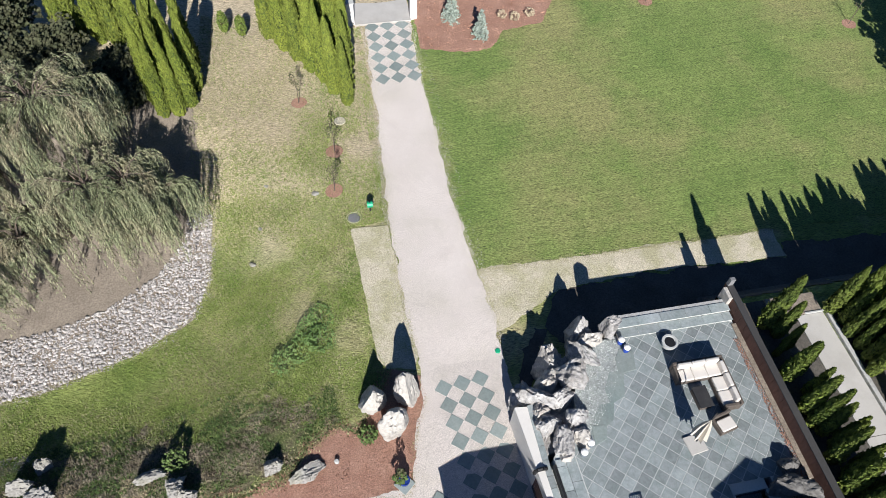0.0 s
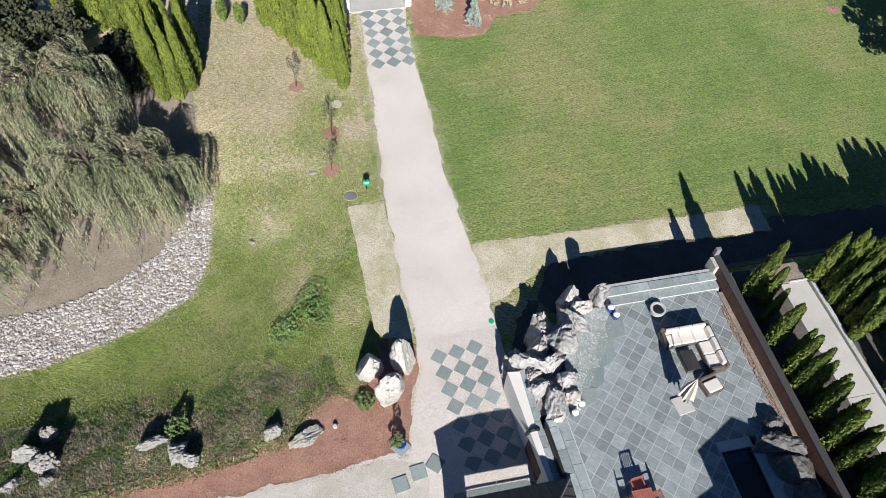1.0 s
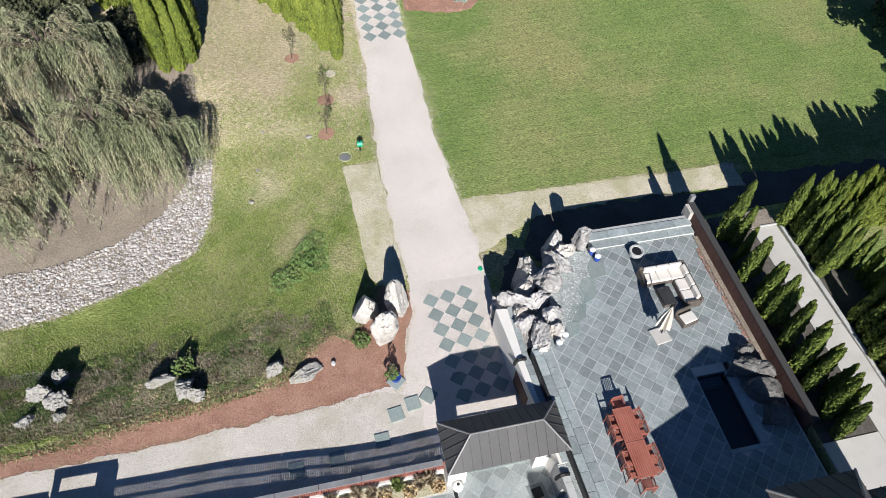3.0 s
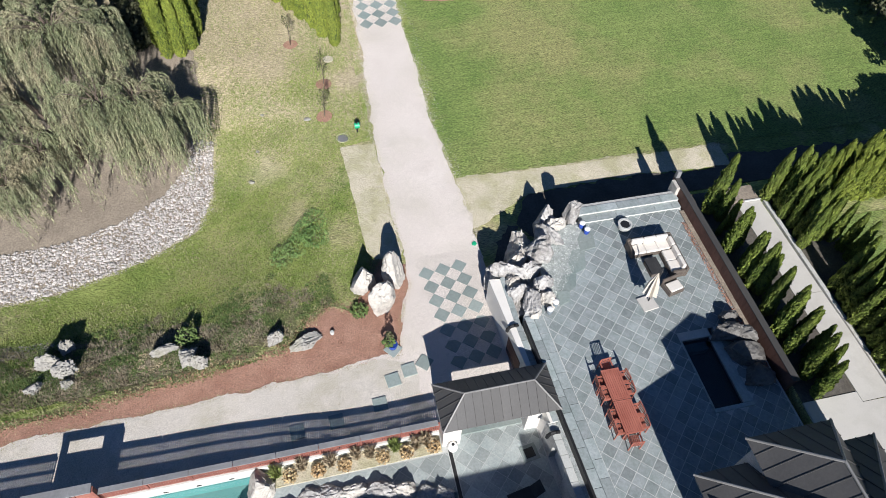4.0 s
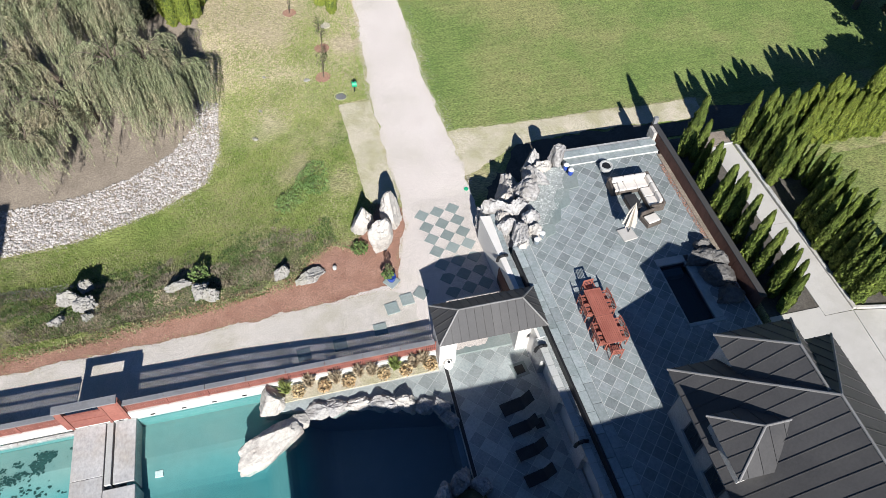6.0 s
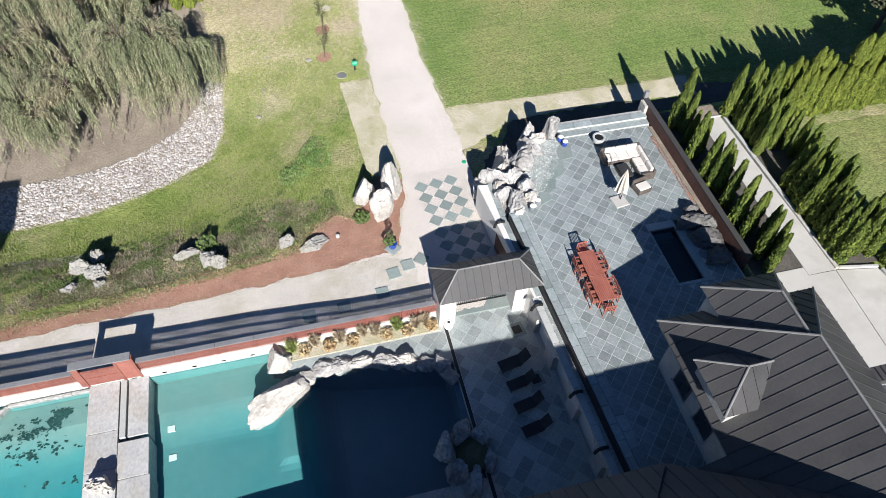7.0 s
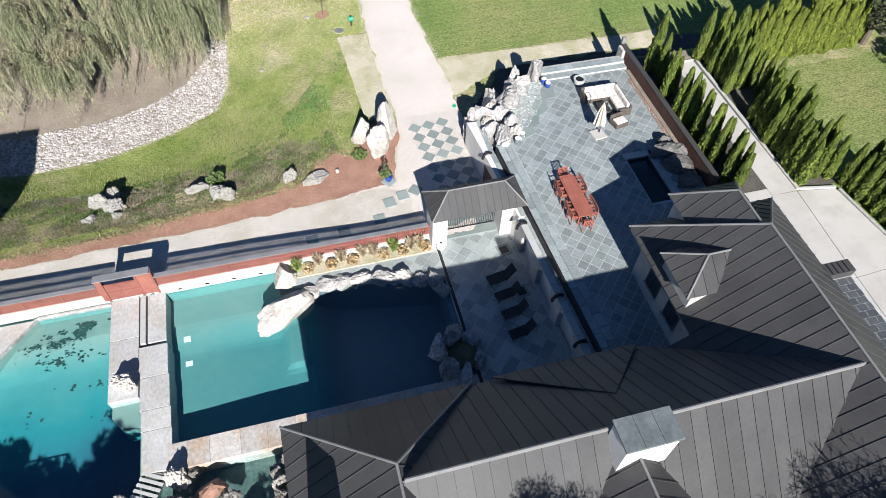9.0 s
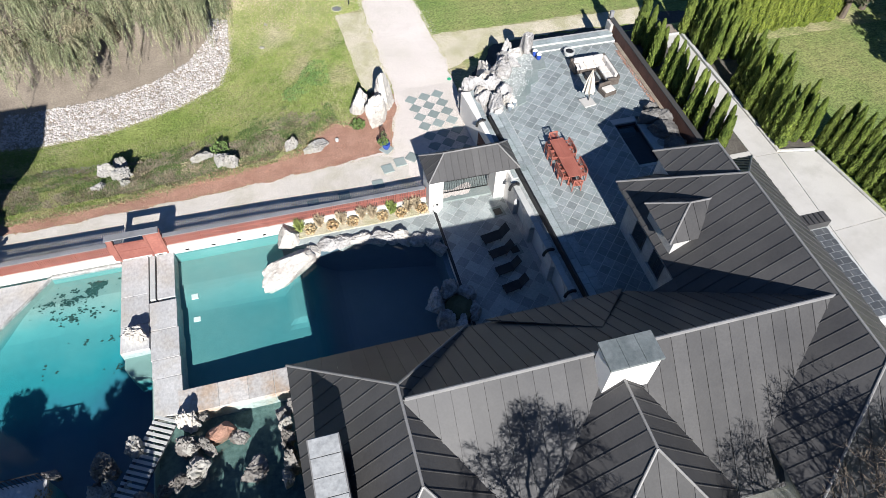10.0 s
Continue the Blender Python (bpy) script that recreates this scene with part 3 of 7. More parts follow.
LAWN = [(6.2, 20.1), (34, 20.1), (48, 22), (48, 50), (6.2, 50), (5.3, 35), (5.4, 30.8), (5.3, 25.8), (5.75, 21)]
STRAW_EAST = [(5.7, 20.3), (21.5, 20.1), (24, 20.15), (24, 18.2), (15.4, 18.6), (10, 18.2), (7.8, 17.0), (6.0, 16.2)]
STRAW_WEST = [(-0.6, 24.1), (1.5, 24.0), (1.75, 18.8), (1.95, 16.0), (1.6, 15.0), (0.2, 15.3), (-0.25, 15.9), (-0.35, 19.0)]
MULCH = [(1.7, 14.6), (1.95, 13.5), (1.25, 11.9), (0.6, 9.3), (0.4, 8.85), (-3.9, 8.8), (-7.9, 8.7), (-15.4, 8.5), (-30, 8.3), (-30, 9.2), (-19, 9.4), (-16, 9.6), (-12.6, 9.9),
         (-8.4, 10.3), (-5.2, 10.7), (-4.0, 12.2), (-2.9, 12.9), (-1.6, 12.2), (-1.2, 13.0), (0.3, 15.2)]
RIVER = [(-8.8, 27.7), (-9.1, 23.7), (-10.1, 21.3), (-13.2, 19.7), (-17.7, 18.4), (-27, 17.6), (-27, 21.5), (-18, 21.9), (-14.9, 22.8), (-12.3, 24.4), (-10.6, 26.6), (-10.2, 28.5)]
HOLLOW = [(-10.0, 28.3), (-10.4, 26.6), (-12.2, 24.3), (-14.9, 22.6), (-18, 21.7), (-28, 21.3), (-28, 37), (-13, 38), (-9.6, 35), (-9.2, 31)]
MULCH_NORTH = [(5.9, 41.2), (6.0, 38.4), (8.0, 37.6), (10.8, 37.5), (12.1, 39.3), (15.2, 39.8), (16.5, 42.2), (19, 46), (6, 48)]
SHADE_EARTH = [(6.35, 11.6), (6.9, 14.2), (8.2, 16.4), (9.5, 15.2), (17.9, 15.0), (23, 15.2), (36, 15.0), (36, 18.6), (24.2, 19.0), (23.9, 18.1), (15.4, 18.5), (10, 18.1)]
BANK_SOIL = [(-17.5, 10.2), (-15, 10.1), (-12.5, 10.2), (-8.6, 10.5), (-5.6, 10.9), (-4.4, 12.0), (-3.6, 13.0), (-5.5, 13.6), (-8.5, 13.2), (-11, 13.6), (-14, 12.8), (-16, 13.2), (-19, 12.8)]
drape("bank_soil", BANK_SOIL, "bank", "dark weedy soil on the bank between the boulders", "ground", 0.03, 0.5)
# Dark sheet laid where the terrace and hedge shadows fall
drape("bare_earth", SHADE_EARTH, "dark_earth", "earth below the terrace, its shade painted into the dark tone", "ground", 0.04, 0.2)
drape("dirt_patch", HOLLOW, "dirt", "bare brown earth in the hollow under the willow", "ground", 0.03, 0.25)
drape("river_bed", RIVER, "dirt", "bed of pale cobbles curving round the hollow", "river bed", 0.045, 0.15)
drape("lawn", LAWN, "lawn", "mown green lawn with fine mowing streaks", "lawn", 0.035, 0.08, 1.0)
drape("lawn", LAWN_EAST, "lawn", "mown grass beyond the tall hedge", "lawn", 0.035, 0.08, 1.0)
drape("straw_strip", STRAW_EAST, "straw", "strip of dry straw along the lawn", "ground", 0.05, 0.12)
drape("straw_strip", STRAW_WEST, "straw", "strip of dry straw beside the gravel drive", "ground", 0.05, 0.06)
drape("mulch_bed", MULCH, "mulch", "red-brown bark mulch bed along the gravel path", "mulch bed", 0.05, 0.22)
drape("mulch_bed", MULCH_NORTH, "mulch", "red-brown bark mulch bed at the lawn's edge", "mulch bed", 0.055, 0.12)
drive = drape("gravel_drive", DRIVE, "gravel", "pale crushed-gravel drive and path", "drive", 0.065, 0.12)

PATH_WEST = [(-30, 4.64), (-30, 8.35), (-15.4, 8.55), (-11.7, 8.65), (-7.9, 8.72), (-3.9, 8.8), (-0.6, 9.0), (0.8, 8.4), (1.3, 6.9), (1.5, 4.7)]
drape("gravel_path", PATH_WEST, "path_gravel", "dusty cream gravel path beside the fence", "path", 0.070, 0.2)


# ---- the upper terrace ----
TZ = 2.37      # its floor


def slab(name, poly, z0, z1, material, label, category, parent=None, kind="structure"):
    ob = obj(name, prism(bmesh.new(), poly, z0, z1), material, parent)
    return tagged(ob, label, category, kind=kind) if parent is None else ob


terrace = slab("terrace", [(7.48, -9), (13.95, -9), (13.95, 14.0), (11.3, 14.0), (6.7, 8.7)], -0.5, TZ - 0.008, "grout", "raised terrace paved with diagonal slate tiles", "terrace")
for x0, y0, x1, y1 in ((15.85, -3, 17.6, 14.0), (13.95, 6.2, 15.85, 14.0), (13.95, -3, 15.85, 2.05)):
    part("terrace_base", boxed(x0, y0, -0.5, x1, y1, TZ - 0.008), "grout", terrace)
part("terrace_base", boxed(13.9, 2.0, -0.5, 15.9, 6.25, 1.4), "grout", terrace)


def lean(ob):
    """Sets a piece of the terrace's west edge on its slant, which draws in towards the house."""
    for v in ob.data.vertices:
        v.co.x += 0.045 * max(0.0, 8.4 - v.co.y)
    return ob


# border of long slate slabs along the west edge, with a dark metal edge
y = -8.4
k = 0
rng = random.Random(4)
while y < 8.5:
    n = rng.uniform(0.75, 1.15)
    y1 = min(y + n, 8.6)
    lean(part("border_slab", boxed(6.72, y + 0.01, TZ - 0.03, 7.13, y1 - 0.01, TZ + 0.06, 0.008), "slate", terrace))
    lean(part("border_slab", boxed(7.15, y + 0.35, TZ - 0.03, 7.62, min(y1 + 0.33, 8.9), TZ + 0.055, 0.008), "slate", terrace))
    y = y1
lean(part("edge_rail", boxed(6.58, -8.5, 1.9, 6.69, 8.4, TZ + 0.12, 0.01), "black", terrace, "black metal edging"))

# slate tiles laid on the diagonal
PITCH = 0.54
FLOOR = [(8.4, -8.6), (17.5, -8.6), (17.5, 13.8), (11.5, 13.8), (7.64, 9.4)]
tile_rest = bmesh.new()
count = 0
for i in range(-40, 60):
    for j in range(-60, 40):
        u, v = i * PITCH, j * PITCH
        h = PITCH / 2 - 0.016
        c, s = math.cos(radians(45)), math.sin(radians(45))
        poly = [(9.6 + (u + a) * c - (v + b) * s, 4.0 + (u + a) * s + (v + b) * c, 0.0) for a, b in ((-h, -h), (h, -h), (h, h), (-h, h))]
        cx, cy = sum(p[0] for p in poly) / 4, sum(p[1] for p in poly) / 4
        if not (7 < cx < 18 and -9 < cy < 14.5) or (cx > 10.8 and cy < -2.2):
            continue
        if 13.55 < cx < 16.2 and 1.6 < cy < 6.5:
            # cut round the spa
            if 13.95 < cx < 15.85 and 2.0 < cy < 6.2:
                continue
            a, b, c0 = (-1, 0, -13.86) if cx <= 13.95 else (1, 0, 15.9) if cx >= 15.85 else (0, 1, 6.22) if cy > 4 else (0, -1, -1.94)
            poly = clip(poly, a, b, c0)
        for (x0, y0), (x1, y1) in zip(FLOOR, FLOOR[1:] + FLOOR[:1]):
            a, b = -(y1 - y0), x1 - x0
            poly = clip(poly, a, b, a * x0 + b * y0) if poly else poly
        if len(poly) < 3 or area2(poly) < 0.004:
            continue
        tz = TZ + rng.uniform(-0.003, 0.003)
        flat = [(p[0], p[1]) for p in poly]
        if 8 < cx < 13 and 1.5 < cy < 13 and count < 300:
            count += 1
            part("tile", prism(bmesh.new(), flat, TZ - 0.029, tz), "slate", terrace)
        else:
            prism(tile_rest, flat, TZ - 0.029, tz)
tagged(part("tiles", tile_rest, "slate", terrace), kind="stuff")

# steps along the north edge
for y0, top in ((13.80, TZ + 0.14), (14.27, TZ + 0.30)):
    st = thing("terrace_step", "stone step with a pale riser and slate treads along the terrace's edge", "step", 14.6, y0, 0, kind="structure")
    part("riser", boxed(-3.1, 0.02, TZ - 0.05, 3.02, 0.46, top - 0.03), "pale_stone", st)
    x = -3.1
    while x < 3.0:
        x1 = min(x + rng.uniform(1.0, 1.35), 3.02)
        part("tread", boxed(x + 0.008, -0.02, top - 0.028, x1 - 0.008, 0.465, top, 0.006), "slate", st)
        x = x1
part("step_back", boxed(11.4, 14.735, -0.2, 17.62, 14.95, TZ + 0.26), "stone_wall", terrace)

# tall east wall: rust-brown inside, with a grey metal cap
ewall = tagged(obj("wall_east", boxed(17.72, 2.4, -0.3, 17.98, 15.5, 3.22), "corten"), "rust-brown garden wall with a grey metal cap", "wall", kind="structure")
part("cap", boxed(17.69, 2.35, 3.22, 18.03, 15.55, 3.28, 0.01), "roof", ewall, "grey metal wall cap")
part("end_post", boxed(17.5, 14.6, 2.3, 17.71, 15.3, 3.2, 0.02), "rock", ewall)
part("end_post", boxed(17.72, 15.3, -0.3, 17.98, 15.5, 3.75, 0.01), "metal_cap", ewall)
for k in range(27):
    part("board", boxed(17.70, 2.42 + k * 0.484, 2.38, 17.722, 2.89 + k * 0.484, 3.21), "corten", ewall)
bed = tagged(obj("planting_bed", boxed(17.45, 5.8, TZ - 0.02, 17.70, 13.6, TZ + 0.06), "dirt"), "narrow bed of earth and dry leaves along the wall", "bed", kind="structure")

# ---- west retaining wall of the terrace, beside the gravel court ----
rwall = tagged(obj("wall_west", prism(bmesh.new(), [(6.35, 3.2), (6.7, 3.2), (6.5, 8.4), (6.5, 11.3), (5.65, 11.4)], -0.3, 2.05), "stucco"), "white rendered retaining wall below the terrace", "wall", kind="structure")
lean(part("wall_core", boxed(6.4, -9, -0.5, 6.72, 8.4, 2.0), "stucco", rwall))
y = 3.2
while y < 11.2:
    y1 = min(y + rng.uniform(0.5, 0.75), 11.45)
    lean(part("coping_slab", boxed(6.24, y + 0.01, 2.05, 6.52, y1 - 0.01, 2.10, 0.008), "slate", rwall))
    y = y1

# ---- the arcade under the terrace, facing the pool court ----
arcade = thing("arcade_wall", "stone-faced arcade wall with arched niches below the terrace", "wall", 0, 0, 0, kind="structure")
AX0, AX1 = 6.0, 6.42


def arch_wall(bm, y0, y1, spans, z0, z1, spring, x0, x1):
    """A wall along y from y0 to y1 with round-headed openings spans = (from, to)."""
    edges = [y0]
    for a, b in spans:
        edges += [a, b]
    edges.append(y1)
    for k in range(0, len(edges), 2):
        box(bm, x0, edges[k], z0, x1, edges[k + 1], z1)
    for a, b in spans:
        mid, r, n = (a + b) / 2, (b - a) / 2, 14
        rise = min(r, z1 - spring - 0.12)
        ring = [(mid - r * math.cos(math.pi * t / n), spring + rise * math.sin(math.pi * t / n)) for t in range(n + 1)]
        for (ya, za), (yb, zb) in zip(ring, ring[1:]):
            vs = [bm.verts.new((x, yy, zz)) for x in (x0, x1) for yy, zz in ((ya, za), (yb, zb), (yb, z1), (ya, z1))]
            for f in ((0, 3, 2, 1), (4, 5, 6, 7), (0, 1, 5, 4), (3, 7, 6, 2)):
                bm.faces.new([vs[i] for i in f])
    return bm


SPANS = [(-7.6, -5.6), (-4.7, -2.75), (-1.85, 0.1), (1.0, 2.4)]
lean(part("wall_face", arch_wall(bmesh.new(), -8.8, 3.3, SPANS, -0.3, 1.95, 0.95, AX0 + 0.08, AX1), "stone_wall", arcade))
y = -8.7
while y < 3.2:
    y1 = min(y + rng.uniform(0.5, 0.8), 3.25)
    lean(part("coping_slab", boxed(6.02, y + 0.01, 1.95, 6.38, y1 - 0.01, 2.0, 0.008), "limestone", arcade))
    y = y1

# ---- pool court, decks and pools ----
DZ = -0.2
court = slab("pool_court", [(1.75, -7.5), (7.0, -7.5), (6.6, 4.6), (1.75, 4.6)], -1.0, DZ - 0.008, "grout", "paved court beside the pool, diagonal slate tiles", "court")
north_deck = slab("pool_deck", [(-7.4, 3.35), (1.75, 1.75), (1.75, 4.6), (-7.4, 4.6)], -0.45, DZ - 0.008, "grout", "paved strip between the pool and the red fence", "deck")
PD = 0.62
for deck, region in ((court, [(1.98, -7.4), (6.75, -7.4), (6.2, 4.5), (1.98, 4.5)]), (north_deck, [(-7.3, 3.36), (1.74, 1.8), (1.74, 3.6), (-7.3, 3.6)])):
    for i in range(-22, 22):
        for j in range(-22, 22):
            h, c = PD / 2 - 0.013, math.sqrt(0.5)
            u, v = i * PD, j * PD
            poly = [(2.0 + (u + a - v - b) * c, 1.0 + (u + a + v + b) * c, 0.0) for a, b in ((-h, -h), (h, -h), (h, h), (-h, h))]
            for (x0, y0), (x1, y1) in zip(region, region[1:] + region[:1]):
                a, b = -(y1 - y0), x1 - x0
                poly = clip(poly, a, b, a * x0 + b * y0) if poly else poly
            if len(poly) >= 3 and area2(poly) > 0.004:
                part("tile", prism(bmesh.new(), [(p[0], p[1]) for p in poly], DZ - 0.029, DZ + rng.uniform(-0.003, 0.003)), "court_slate", deck)
part("drain_channel", boxed(1.78, -7.3, DZ - 0.03, 1.95, 3.9, DZ + 0.005), "black", court, "dark drain grating")

def sheet(x0, y0, x1, y1, z):
    bm = bmesh.new()
    bm.faces.new([bm.verts.new(p) for p in ((x0, y0, z), (x1, y0, z), (x1, y1, z), (x0, y1, z))])
    return bm


WZ = -0.38     # the water
basin = thing("swimming_pool", "swimming pool with clear water, its turquoise depth tint painted on the floor", "pool", 0, 0, 0, kind="structure")


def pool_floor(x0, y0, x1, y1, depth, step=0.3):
    """A smooth basin floor of the given depth."""
    nx_, ny_ = int((x1 - x0) / step) + 1, int((y1 - y0) / step) + 1
    vs = [(x0 + (x1 - x0) * i / nx_, y0 + (y1 - y0) * j / ny_) for j in range(ny_ + 1) for i in range(nx_ + 1)]
    fs = [(j * (nx_ + 1) + i, j * (nx_ + 1) + i + 1, (j + 1) * (nx_ + 1) + i + 1, (j + 1) * (nx_ + 1) + i) for j in range(ny_) for i in range(nx_)]
    return [(x, y, depth(x, y)) for x, y in vs], fs


# East end falls steeply so the dark tint stands in for house shade
def main_depth(x, y):
    z = -1.5 - 0.25 * smooth_step(-13, -7, x) - 1.3 * smooth_step(-6.6, -4.2, x)
    shelf = smooth_step(0.7, 2.9, y) * (1 - smooth_step(-7.0, -6.0, x))
    step_ = smooth_step(-7.7, -7.2, x) * (1 - smooth_step(-6.6, -6.2, x)) * smooth_step(-1.3, -0.7, y)
    return z + (-1.18 - z) * max(shelf, step_ * 0.4)


# Extra dip at the south-east so the tint darkens like the shadow there
def west_depth(x, y):
    prof = ((20, -0.95), (3.0, -1.0), (1.2, -1.55), (-0.6, -1.95), (-3.0, -2.4), (-6.5, -3.2), (-30, -3.4))
    w = y + 0.35 * noise.noise((x * 0.4, y * 0.4, 5))
    for (ya, za), (yb, zb) in zip(prof, prof[1:]):
        if w >= yb:
            return zb + (za - zb) * (w - yb) / (ya - yb) - 0.5 * smooth_step(-18.5, -15.5, x) * smooth_step(0.5, -3.0, w)
    return -3.4


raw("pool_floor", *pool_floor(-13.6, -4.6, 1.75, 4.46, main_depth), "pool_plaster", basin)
for x0, y0, x1, y1 in ((-13.6, 4.44, 1.75, 4.49), (1.45, -4.6, 1.75, 2.2), (-13.6, -4.7, 1.75, -4.4), (-13.75, -4.6, -13.45, 1.9)):
    # East and south walls take the tone with shade painted in
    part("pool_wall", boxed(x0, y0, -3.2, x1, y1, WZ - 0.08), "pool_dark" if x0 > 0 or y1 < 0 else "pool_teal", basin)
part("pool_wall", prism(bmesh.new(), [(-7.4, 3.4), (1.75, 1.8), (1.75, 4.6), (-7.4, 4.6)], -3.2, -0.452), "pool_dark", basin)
part("water_surface", sheet(-13.6, -4.45, 1.76, 4.495, WZ), "water", basin, "clear turquoise water")
west_pool = thing("swimming_pool", "large pool with deep turquoise water and dark silt patches", "pool", 0, 0, 0, kind="structure")
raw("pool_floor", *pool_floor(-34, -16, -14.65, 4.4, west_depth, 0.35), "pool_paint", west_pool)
part("pool_wall", boxed(-34, 4.42, -3.3, -16.15, 4.495, WZ - 0.08), "pool_teal", west_pool)
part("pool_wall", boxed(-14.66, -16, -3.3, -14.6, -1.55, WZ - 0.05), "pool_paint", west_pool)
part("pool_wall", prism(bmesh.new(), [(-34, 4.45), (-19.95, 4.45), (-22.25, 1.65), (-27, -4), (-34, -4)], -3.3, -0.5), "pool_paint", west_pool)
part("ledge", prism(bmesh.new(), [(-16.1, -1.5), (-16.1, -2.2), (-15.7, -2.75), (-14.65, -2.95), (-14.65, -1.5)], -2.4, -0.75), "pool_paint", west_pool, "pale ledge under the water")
part("water_surface", sheet(-34, -16, -14.62, 4.495, WZ), "water", west_pool, "clear turquoise water")

curb = slab("pool_curb", [(-30, 4.5), (1.5, 4.5), (1.5, 4.72), (-30, 4.72)], -2.5, 0.32, "pale_stone", "pale stone curb wall at the foot of the fence", "curb")
for k in range(16):
    part("scupper", boxed(-12.7 + 1.45 * k - 14.5 * (k > 7), 4.485, -0.30, -12.48 + 1.45 * k - 14.5 * (k > 7), 4.51, -0.2), "black", curb, "dark overflow slot")
bridge = thing("stone_causeway", "pale stone causeway between the two pools", "causeway", 0, 0, 0, kind="structure")
for x0, y0, x1, y1 in ((-16.15, 1.9, -14.72, 4.49), (-16.15, 0.0, -14.72, 1.88), (-16.15, -1.6, -14.72, -0.02), (-14.70, -0.6, -13.3, 1.2), (-14.66, -2.4, -13.24, -0.62),
                       (-14.60, -3.5, -13.2, -2.42), (-14.55, -5.6, -13.17, -3.52)):
    part("slab", boxed(x0, y0, -2.2, x1, y1, DZ + rng.uniform(-0.01, 0.01), 0.02), "flagstone", bridge)
part("side_wall", boxed(-14.66, 1.42, -2.2, -14.38, 4.49, DZ, 0.015), "limestone", bridge)
part("sunk_slab", boxed(-14.3, 1.42, -2.2, -13.36, 4.49, DZ - 0.06, 0.015), "flagstone", bridge)
south_deck = thing("flagstone_deck", "flagstone deck along the pool's south side", "deck", 0, 0, 0, kind="structure")
x = -13.4
while x < 1.7:
    x1 = min(x + rng.uniform(1.2, 2.2), 2.4)
    part("slab", boxed(x + 0.01, -5.75, -2.4, x1 - 0.01, -4.42, DZ + rng.uniform(-0.01, 0.01), 0.02), "warm_flagstone", south_deck)
    x = x1
part("mortar", boxed(-13.4, -5.74, -2.3, 1.7, -4.43, DZ - 0.03), "grout", south_deck)
grotto = thing("grotto_pool", "small shaded rock pool with greenish water", "pool", 0, 0, 0, kind="structure")
part("pool_floor", boxed(-14.6, -16, -1.6, -8.0, -5.7, -1.2), "grotto", grotto)
part("water_surface", sheet(-14.6, -16, -8.0, -5.76, -0.55), "water", grotto)


# ---- the red slatted fence ----
fence = thing("slatted_fence", "red-stained wooden slat fence with a wide grey metal cap", "fence", 0, 4.62, 0, kind="structure")
FTOP = 1.12
slat = None
for k in range(17):
    x0 = -0.3 - 1.9 * k - (0.9 if k > 8 else 0)
    if k == 8:
        continue
    part("post", boxed(x0 - 0.05, -0.06, 0.2, x0 + 0.05, 0.06, FTOP), "red_wood", fence)
    for z0, z1 in ((0.32, 0.40), (0.66, 0.76), (FTOP - 0.09, FTOP)):
        part("rail", boxed(x0 + 0.055, -0.006, z0, x0 + 1.845, 0.035, z1), "red_wood", fence)
    for j in range(17):
        xs = x0 + 0.11 + j * 0.105
        if slat is None:
            slat = part("slat", boxed(-0.039, -0.03, 0.3, 0.039, -0.008, FTOP - 0.02), "red_wood", fence)
            slat.matrix_basis = pose(xs, 0.0, 0)
        else:
            twin(slat, pose(xs, 0.0, 0), fence)
for x0, x1 in [(-30.6, -16.5)] + [(-13.6 + 1.9 * k, -11.72 + 1.9 * k) for k in range(8)]:
    part("cap", boxed(x0, -0.13, FTOP, min(x1, 1.45), 0.15, FTOP + 0.05, 0.01), "metal_cap", fence, "grey metal fence cap")
gatehouse = thing("fence_gate", "red wooden gate panel between thicker posts in the fence", "gate", -15.0, 4.585, 0, kind="structure")
part("door", boxed(-1.085, -0.10, -0.1, 0.55, -0.06, 1.25), "red_wood", gatehouse, "red plank door")
part("side_panel", boxed(-1.42, -0.12, -0.1, -1.215, -0.06, 1.68), "red_wood", gatehouse)
part("side_panel", boxed(0.62, -0.12, -0.1, 1.36, -0.06, 1.68), "red_wood", gatehouse)
for x in (-1.15, 0.57, 1.36):
    part("post", boxed(x - 0.06, -0.14, -0.2, x + 0.06, 0.1, 1.70), "red_wood", gatehouse)
part("cap", boxed(-1.45, -0.2, 1.70, 1.36, 0.24, 1.76, 0.01), "metal_cap", gatehouse, "grey metal cap")
for z in (0.55, 1.15):
    part("batten", boxed(-0.98, -0.125, z, 0.52, -0.10, z + 0.05), "red_wood", gatehouse)


